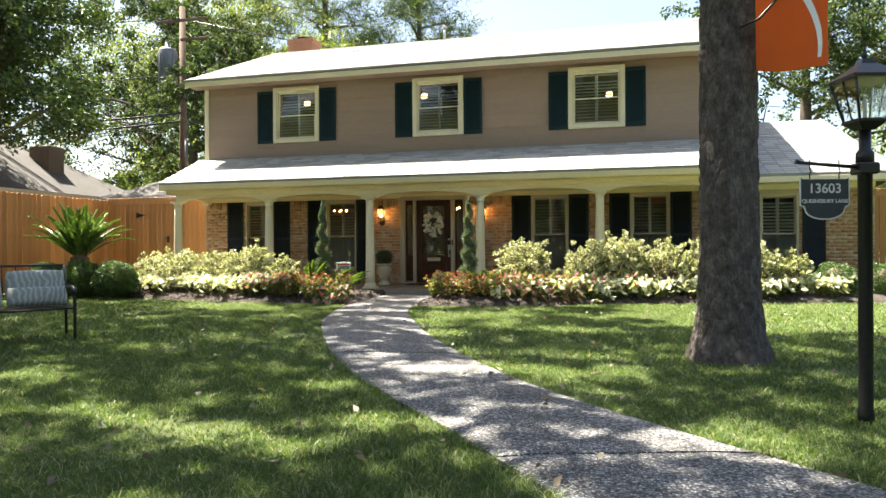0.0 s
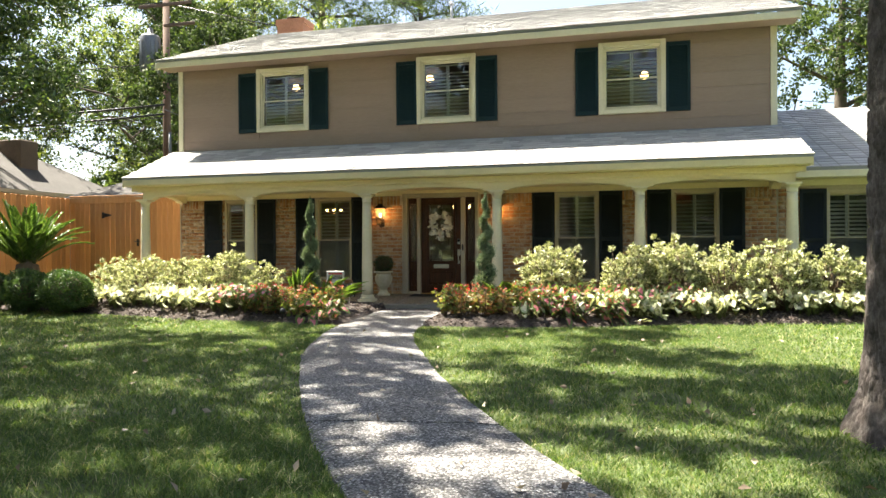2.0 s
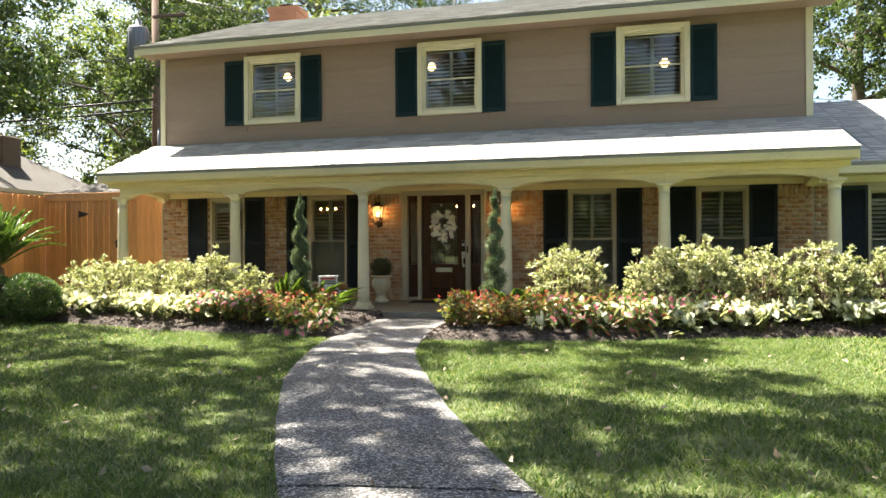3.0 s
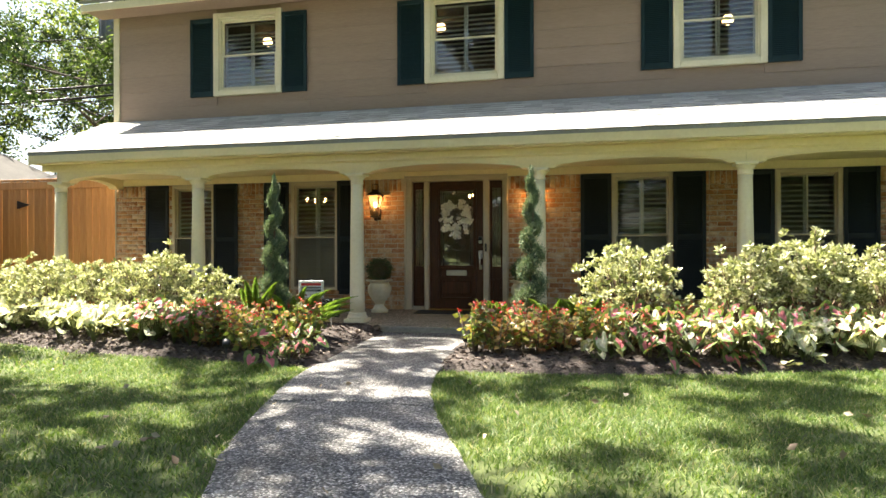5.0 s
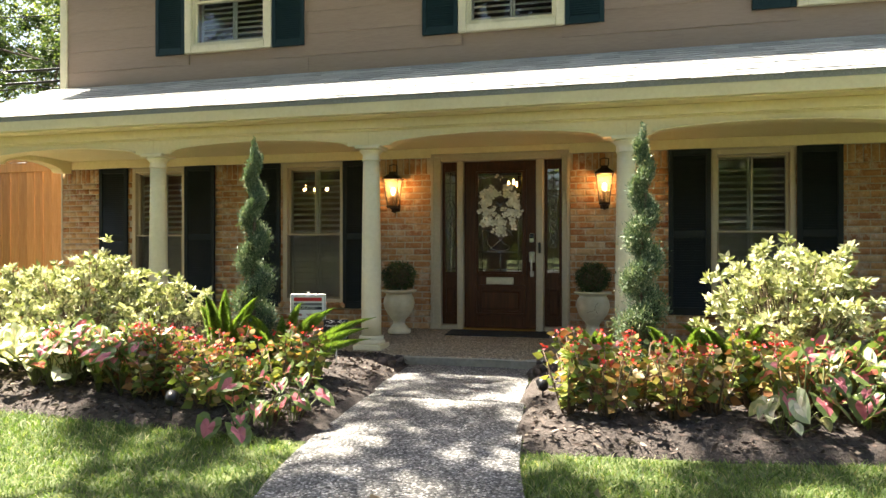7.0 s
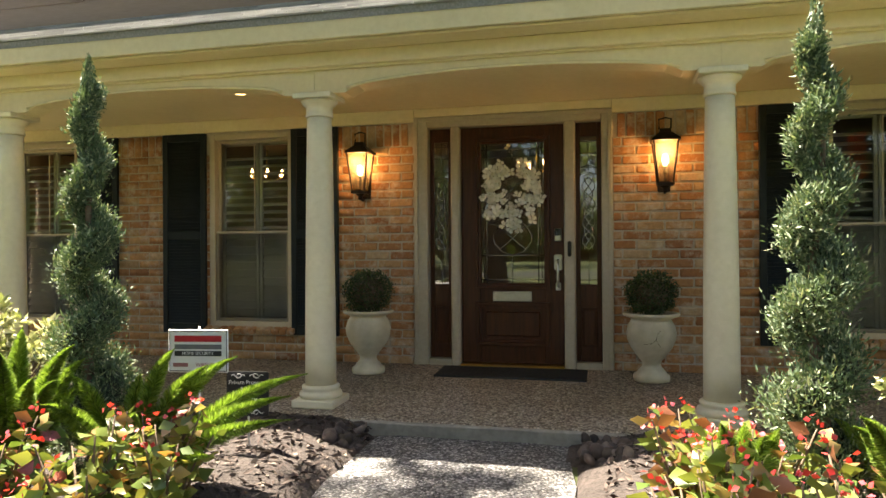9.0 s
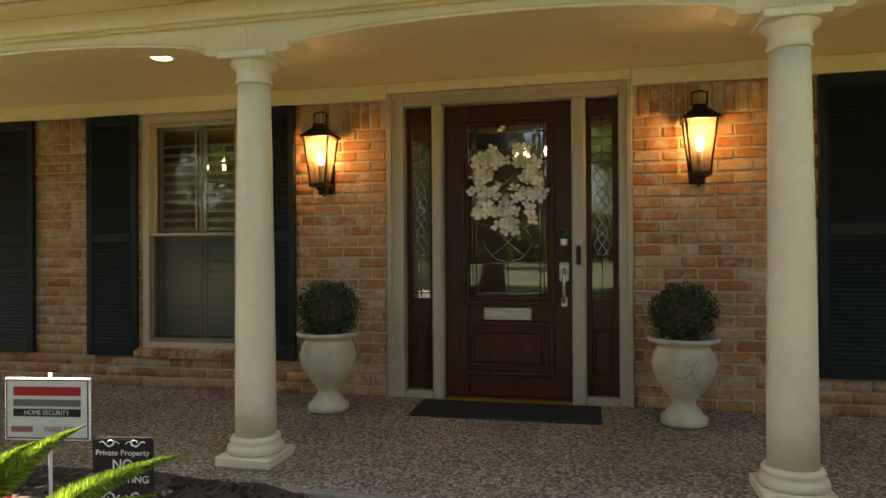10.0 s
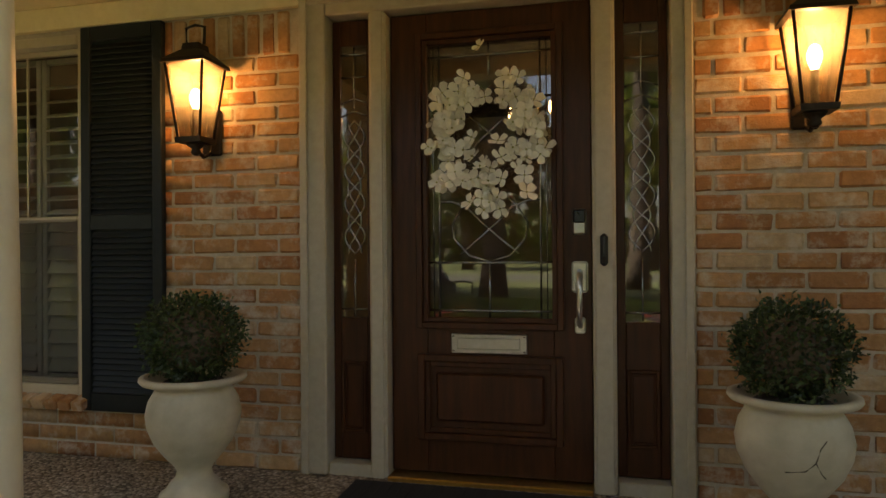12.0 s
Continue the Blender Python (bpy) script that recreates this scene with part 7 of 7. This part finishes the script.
sign = thing("address_sign", "navy metal house-number sign hung under the lamp post arm", "sign", (2.378, 2.64, 1.475))
sign.rotation_euler.z = radians(14)


def sign_plate(s, y0, y1):
    w, h = 0.152 * s, 0.0
    prof = [(-w, 0.01), (-w + 0.012, 0.0), (w - 0.012, 0.0), (w, 0.01), (w, -0.165), (w - 0.022, -0.172), (w - 0.03, -0.19)]
    prof += [((w - 0.03) * math.cos(a), -0.19 - 0.062 * math.sin(a)) for a in np.linspace(0.12, math.pi - 0.12, 15)]
    prof += [(-w + 0.03, -0.19), (-w + 0.022, -0.172), (-w, -0.165)]
    bm = bmesh.new()
    f = [bm.verts.new((x, y0, z)) for x, z in prof]
    b = [bm.verts.new((x, y1, z)) for x, z in prof]
    bm.faces.new(f)
    bm.faces.new(b[::-1])
    for i in range(len(prof)):
        j = (i + 1) % len(prof)
        bm.faces.new((f[i], b[i], b[j], f[j]))
    bmesh.ops.recalc_face_normals(bm, faces=bm.faces[:])
    return bm


rim = part("silver_rim", sign_plate(1.0, -0.004, 0.004), M_SILVER, sign)
face = part("plate", sign_plate(1.0, -0.0052, -0.0042), M_NAVY, sign)
face.scale = (0.955, 1.0, 0.955)
face.location = (0, 0, -0.0035)
flat_text("house_number", "13603", 0.082, (0, -0.0062, -0.062), M_SILVER, sign, "", 0.001, 0.001)
flat_text("street_name", "QUEENSBURY LANE", 0.0315, (0, -0.0062, -0.138), M_SILVER, sign, "", 0.001, 0.0006)
bm = bmesh.new()
for x in (-0.09, 0.09):
    tube(bm, [(x, 0, 0.0), (x, 0, 0.03), (x + 0.008, 0, 0.045), (x, 0, 0.06), (x, 0, 0.12)], 0.004, 6)
part("hook", bm, M_BLACK, sign)

# ---- flag on the pine ----
def flag_mat():
    m, nt, b = tree_of("orange_flag_cloth")
    co = place(nt)
    col = ramp(nt, noise_of(nt, co, 300, 2.0), [(0.3, (0.62, 0.095, 0.012)), (0.7, (0.74, 0.13, 0.02))])
    nt.links.new(col, b.inputs["Base Color"])
    b.inputs["Roughness"].default_value = 0.8
    tr = nt.nodes.new("ShaderNodeBsdfTranslucent")
    nt.links.new(col, tr.inputs[0])
    mx = node(nt, "ShaderNodeMixShader", Fac=0.4)
    nt.links.new(b.outputs[0], mx.inputs[1])
    nt.links.new(tr.outputs[0], mx.inputs[2])
    nt.links.new(mx.outputs[0], nt.nodes["Material Output"].inputs[0])
    return m


flag = thing("flag", "orange cloth flag with a white curved stroke on the pine trunk", "flag", (2.38, 4.66, 2.64))
bm = bmesh.new()
rows = []
def cloth(u, v):
    return (0.57 * u, 0.035 * math.sin(u * 7 + v * 2) * (0.3 + u) - 0.10 * u, 0.95 * v - 0.03 * math.sin(u * 3) + 0.22 * u * v * 0.3)
for i in range(25):
    rows.append([bm.verts.new(cloth(i / 24, j / 24)) for j in range(25)])
for a, b in zip(rows, rows[1:]):
    for j in range(24):
        bm.faces.new((a[j], b[j], b[j + 1], a[j + 1])).smooth = True
part("cloth", bm, flag_mat(), flag)
bm = bmesh.new()
prev = None
for k in range(21):
    u = k / 20
    s, t = 0.52 + 0.36 * math.sin(u * 1.9), 0.80 - 0.72 * u
    w = 0.055 * (1 - u * 0.72) + 0.012
    p, q = cloth(s - w, t), cloth(s + w, t)
    cur = [bm.verts.new((p[0], p[1] - 0.006, p[2])), bm.verts.new((q[0], q[1] - 0.006, q[2]))]
    if prev:
        bm.faces.new((prev[0], cur[0], cur[1], prev[1]))
    prev = cur
part("white_stroke", bm, M_WHITE, flag)
bm = bmesh.new()
tube(bm, [(-0.12, 0.05, 0.42), (0.02, -0.01, 0.46), (0.5, -0.12, 0.98)], 0.011, 8)
part("staff", bm, M_BLACK, flag)

# ---- garden bench with cushions ----
BENCH, BENCH_TURN = Vector((-5.86, 4.56)), 53
bench = thing("garden_bench", "black metal garden bench on the lawn", "bench", (BENCH.x, BENCH.y, -0.03))
bench.rotation_euler.z = radians(BENCH_TURN)
for sx in (-0.68, 0.68):
    bm = bmesh.new()
    box(bm, sx - 0.017, sx + 0.017, -0.30, -0.266, 0.0, 0.60, 0.004)
    part("front_leg", bm, M_BLACK, bench)
    bm = bmesh.new()
    tube(bm, [(sx, 0.24, 0.0), (sx, 0.25, 0.42), (sx, 0.36, 0.90)], 0.018, 8)
    part("back_leg", bm, M_BLACK, bench)
    bm = bmesh.new()
    tube(bm, [(sx, 0.29, 0.62), (sx, -0.10, 0.64), (sx, -0.27, 0.62), (sx, -0.31, 0.56)], [0.02, 0.022, 0.03, 0.026], 10)
    part("armrest", bm, M_BLACK, bench)
bm = cube(-0.70, 0.70, -0.29, 0.25, 0.375, 0.40, bevel=0.006)
part("seat", bm, M_BLACK, bench)
bm = bmesh.new()
tube(bm, [(-0.68, 0.36, 0.90), (0.68, 0.36, 0.90)], 0.016, 8)
tube(bm, [(-0.68, 0.27, 0.50), (0.68, 0.27, 0.50)], 0.012, 8)
for k in range(9):
    x = -0.6 + 0.15 * k
    tube(bm, [(x, 0.27, 0.50), (x, 0.36, 0.90)], 0.008, 6)
part("back_rail", bm, M_BLACK, bench)


def cushion_mat():
    m, nt, b = tree_of("grey_woven_canvas")
    co = place(nt, (1, 1, 1))
    w = node(nt, "ShaderNodeTexWave", Scale=5.0, Distortion=9.0, Detail=3.0)
    nt.links.new(co, w.inputs["Vector"])
    col = ramp(nt, w.outputs["Fac"], [(0.2, (0.33, 0.34, 0.32)), (0.6, (0.42, 0.43, 0.40)), (0.95, (0.56, 0.56, 0.52))])
    nt.links.new(mixed(nt, col, ramp(nt, noise_of(nt, co, 60), [(0.3, (0.8, 0.8, 0.8)), (0.7, (1.0, 1.0, 1.0))]), 1.0, "MULTIPLY"), b.inputs["Base Color"])
    b.inputs["Roughness"].default_value = 0.9
    bump_of(nt, b, noise_of(nt, co, 350), 0.5, 0.003)
    return m


M_CUSH = cushion_mat()


def cushion(at, w, h, tilt, label):
    c = thing("cushion", label, "cushion", at, group="bench cushions")
    bm = bmesh.new()
    bmesh.ops.create_grid(bm, x_segments=16, y_segments=12, size=0.5)
    ext = bmesh.ops.extrude_face_region(bm, geom=bm.faces[:])
    tops = {v for v in ext["geom"] if isinstance(v, bmesh.types.BMVert)}
    for v in bm.verts:
        u, q = v.co.x * 2, v.co.y * 2
        puff = 0.09 * (1 - abs(u) ** 3) ** 0.5 * (1 - abs(q) ** 3) ** 0.5 + 0.008
        v.co = Vector((v.co.x * w * (1 - 0.05 * abs(q) ** 2), v.co.y * h * (1 - 0.05 * abs(u) ** 2), puff if v in tops else -puff))
    for f in bm.faces:
        f.smooth = True
    bmesh.ops.recalc_face_normals(bm, faces=bm.faces[:])
    ob = part("cover", bm, M_CUSH, c)
    ob.rotation_euler = (radians(tilt), 0, 0)
    c.rotation_euler.z = radians(BENCH_TURN)


for dx in (-0.34, 0.34):
    for dy, z, h, tilt, label in ((0.20, 0.60, 0.44, 78, "tall grey mottled canvas back cushion on a bench"), (0.07, 0.50, 0.24, 72, "grey mottled canvas cushion leaning on the bench")):
        p = Matrix.Rotation(radians(BENCH_TURN), 2) @ Vector((dx, dy))
        cushion((BENCH.x + p.x, BENCH.y + p.y, z), 0.64, h, tilt, label)

# ---- yard signs ----
M_RED = mat("sign_red", (0.55, 0.02, 0.035), (0.62, 0.03, 0.045), 30, 0.4, 0)
M_INK = mat("sign_black", (0.015, 0.015, 0.018), (0.025, 0.025, 0.028), 30, 0.4, 0)
sec = thing("yard_sign", "white home-security yard sign with a red band on a stake", "sign", (-4.58, 11.86, 0.12))
sec.rotation_euler.z = radians(8)
sec.scale = (0.89, 0.89, 0.95)
part("board", cube(-0.185, 0.185, -0.006, 0.006, 0.42, 0.66, bevel=0.005), M_WHITE, sec)
bm = bmesh.new()
for a, b, c, d in ((-0.178, 0.178, 0.427, 0.431), (-0.178, 0.178, 0.649, 0.653), (-0.178, -0.174, 0.4315, 0.6485), (0.174, 0.178, 0.4315, 0.6485)):
    box(bm, a, b, -0.0085, -0.0065, c, d)
part("border", bm, M_INK, sec)
part("red_band", cube(-0.145, 0.145, -0.0085, -0.0065, 0.592, 0.626), M_RED, sec)
part("name_bar", cube(-0.145, 0.145, -0.0085, -0.0065, 0.551, 0.577), mat("sign_grey", (0.16, 0.16, 0.17), (0.22, 0.22, 0.23), 20, 0.5, 0), sec)
part("black_bar", cube(-0.145, 0.145, -0.0085, -0.0065, 0.512, 0.541), M_INK, sec)
flat_text("home_security", "HOME SECURITY", 0.026, (0, -0.0095, 0.5265), M_WHITE, sec, "", 0.0005)
part("phone_bar", cube(-0.155, -0.062, -0.0085, -0.0065, 0.452, 0.474), mat("sign_red_grey", (0.36, 0.14, 0.14), (0.42, 0.18, 0.18), 20, 0.5, 0), sec)
flat_text("wireless", "WIRELESS", 0.030, (0.05, -0.0088, 0.463), bpy.data.materials["sign_red_grey"], sec, "", 0.0005)
part("stake", lathe(bmesh.new(), [(0.007, -0.10), (0.007, 0.675)], 8, (0, 0.014, 0)), M_WHITE, sec)

nos = thing("yard_sign", "small black private-property sign with white scrolls on a stake", "sign", (-4.36, 11.98, 0.13))
nos.rotation_euler.z = radians(10)
part("board", cube(-0.115, 0.115, -0.004, 0.004, 0.14, 0.38, bevel=0.008), M_INK, nos)
bm = bmesh.new()
for z0, s in ((0.355, 1), (0.165, -1)):
    for q in (-1, 1):
        pts = [(q * (0.012 + 0.075 * u), -0.006, z0 + s * 0.010 * math.sin(u * 9)) for u in np.linspace(0, 1, 14)]
        tube(bm, pts, 0.0022, 4)
        pts = [(q * (0.045 + 0.013 * math.cos(a)), -0.006, z0 + s * (0.004 + 0.011 * math.sin(a))) for a in np.linspace(0, 5.5, 12)]
        tube(bm, pts, 0.002, 4)
part("scrolls", bm, M_WHITE, nos)
flat_text("line_one", "Private Property", 0.031, (0, -0.0055, 0.322), M_WHITE, nos, "", 0.0005)
flat_text("line_two", "NO", 0.05, (0, -0.0055, 0.278), M_WHITE, nos, "", 0.0005, 0.0008)
flat_text("line_three", "SOLICITING", 0.038, (0, -0.0055, 0.222), M_WHITE, nos, "", 0.0005, 0.0006)
part("stake", lathe(bmesh.new(), [(0.006, -0.10), (0.006, 0.20)], 8, (0, 0.011, 0)), M_SILVER, nos)


def spot(at):
    s = thing("garden_spotlight", "small black garden spotlight in the mulch", "spotlight", at, group="bed spotlights")
    part("stake", lathe(bmesh.new(), [(0.006, -0.05), (0.008, 0.07)], 8), M_BLACK, s)
    h = part("head", lathe(bmesh.new(), [(0.03, -0.03), (0.042, 0.0), (0.045, 0.045), (0.036, 0.047)], 14), M_BLACK, s)
    h.matrix_local = pose(0, 0, 0.09, -50, 0, 20)
    g = part("lens", lathe(bmesh.new(), [(0.034, 0.048), (0.034, 0.05)], 14), M_SILVER, h)


spot((-4.75, 10.12, 0.07))
spot((-2.42, 11.25, 0.05))


# ---- brickwork ----
def brick_mat(name, by_object):
    m, nt, b = tree_of(name)
    co = place(nt)
    if by_object:
        src = nt.nodes.new("ShaderNodeObjectInfo").outputs["Random"]
    else:
        src = nt.nodes.new("ShaderNodeNewGeometry").outputs["Random Per Island"]
    base = ramp(nt, src, [(0.0, (0.34, 0.14, 0.055)), (0.2, (0.43, 0.20, 0.08)), (0.6, (0.48, 0.255, 0.11)), (0.88, (0.51, 0.31, 0.15)), (1.0, (0.55, 0.40, 0.25))])
    geo = nt.nodes.new("ShaderNodeNewGeometry")
    n1 = node(nt, "ShaderNodeTexNoise", Scale=26.0, Detail=6.0, Roughness=0.65)
    n2 = node(nt, "ShaderNodeTexNoise", Scale=9.0, Detail=5.0, Roughness=0.7)
    n3 = node(nt, "ShaderNodeTexNoise", Scale=120.0, Detail=3.0)
    for n in (n1, n2, n3):
        nt.links.new(geo.outputs["Position"], n.inputs["Vector"])
    col = mixed(nt, base, ramp(nt, n1.outputs["Fac"], [(0.3, (0.68, 0.66, 0.64)), (0.65, (1.0, 1.0, 1.0))]), 1.0, "MULTIPLY")
    smear = ramp(nt, n2.outputs["Fac"], [(0.50, (0.0, 0.0, 0.0)), (0.66, (0.75, 0.75, 0.75))])
    col = mixed(nt, col, (0.56, 0.47, 0.36), smear)
    nt.links.new(col, b.inputs["Base Color"])
    b.inputs["Roughness"].default_value = 0.88
    bump_of(nt, b, n3.outputs["Fac"], 0.5, 0.004)
    return m


M_BRICK1, M_BRICKS = brick_mat("tumbled_brick_single", True), brick_mat("tumbled_brick_mass", False)
BL, BH, J = 0.226, 0.0785, 0.013


def brick_mesh(seed, l, h):
    """A worn brick, its front face towards -y, centred on its own face."""
    r = random.Random(seed)
    bm = cube(-l / 2, l / 2, 0.0, 0.05, -h / 2, h / 2, bevel=0.008)
    for v in bm.verts:
        if v.co.y < 0.01:
            v.co += Vector((r.uniform(-1, 1), r.uniform(-0.6, 0.6), r.uniform(-1, 1))) * 0.0038
    me = bpy.data.meshes.new("brick")
    bm.to_mesh(me)
    bm.free()
    me.materials.append(M_BRICK1)
    return me


STOCK = [brick_mesh(s, BL - J, BH - J) for s in range(7)]
SOLDIER = [brick_mesh(s + 20, BH - J, 0.195) for s in range(5)]
holes = [(c - w / 2 - 0.004, c + w / 2 + 0.004, WIN_Z0 - 0.075, 2.31) for c, w in LOWER[:4]] + [(DOOR_X0 - 0.006, DOOR_X1 + 0.006, 0.0, 2.4)]
wing_holes = [(4.72 - 0.404, 4.72 + 0.404, 0.375, 2.205)]
mass_v, mass_f = [], []


def mass_brick(x0, x1, z0, z1, r, y=14.503):
    i = len(mass_v)
    for yy, e in ((y + r.uniform(-0.003, 0.003), 0.0), (14.53, 0.0)):
        for x, z in ((x0, z0), (x1, z0), (x1, z1), (x0, z1)):
            mass_v.append((x + r.uniform(-0.0015, 0.0015), yy, z + r.uniform(-0.0015, 0.0015)))
    mass_f.extend([(i, i + 1, i + 2, i + 3), (i, i + 4, i + 5, i + 1), (i + 1, i + 5, i + 6, i + 2), (i + 2, i + 6, i + 7, i + 3), (i + 3, i + 7, i + 4, i)])


def lay(x0, x1, z0, z1, holes, near, r):
    """Running bond with bricks cut at the openings; near: the stretch whose bricks stand alone."""
    z, row = z0, 0
    while z + BH <= z1 + 0.001:
        x = x0 - (BL / 2 if row % 2 else 0)
        while x < x1:
            spans = [(max(x, x0), min(x + BL, x1))]
            for hx0, hx1, hz0, hz1 in holes:
                if z + BH > hz0 + 0.004 and z < hz1 - 0.004:
                    nxt = []
                    for a, b in spans:
                        if b <= hx0 or a >= hx1:
                            nxt.append((a, b))
                        else:
                            if a < hx0:
                                nxt.append((a, hx0))
                            if b > hx1:
                                nxt.append((hx1, b))
                    spans = nxt
            for a, b in spans:
                if b - a < 0.04:
                    continue
                if near and near[0] < a and b < near[1]:
                    ob = new("brick", r.choice(STOCK))
                    ob.parent = wall_low
                    ob.matrix_local = pose((a + b) / 2, 14.500 + r.uniform(-0.003, 0.003), z + BH / 2) @ Matrix.Diagonal(((b - a - J) / (BL - J), 1, 1, 1))
                else:
                    mass_brick(a + J / 2, b - J / 2, z + J / 2, z + BH - J / 2, r)
            x += BL
        z += BH
        row += 1


r = random.Random(77)
lay(-9.664, 3.46, 0.06, 2.10, holes, (-4.87, -1.22), r)
z_s = 0.06 + BH * 26
x = -9.664
while x < 3.44:
    if not any(a - 0.03 < x + BH / 2 < b + 0.03 for a, b, _, t in holes if t > 2.2):
        if -4.87 < x < -1.22:
            ob = new("brick", r.choice(SOLDIER))
            ob.parent = wall_low
            ob.matrix_local = pose(x + BH / 2, 14.5 + r.uniform(-0.003, 0.003), z_s + 0.1)
        else:
            mass_brick(x + J / 2, x + BH - J / 2, z_s + 0.003, z_s + 0.198, r)
    x += BH
tagged(raw("bricks", mass_v, mass_f, M_BRICKS, wall_low), kind="stuff")
mass_v, mass_f = [], []
lay(3.475, 6.62, 0.06, 2.30, wing_holes, None, r)
tagged(raw("bricks", mass_v, mass_f, M_BRICKS, wall_wing), kind="stuff")
for c, w in LOWER:
    sill = thing("window_sill", "row of sloping bricks under a window", "sill", kind="structure")
    n = int((w + 0.10) / BH)
    for k in range(n):
        ob = new("brick", SOLDIER[k % 5])
        ob.parent = sill
        ob.matrix_local = pose(c - n * BH / 2 + (k + 0.5) * BH, 14.455, 0.445, -72) @ Matrix.Diagonal((1, 1, 0.42, 1))
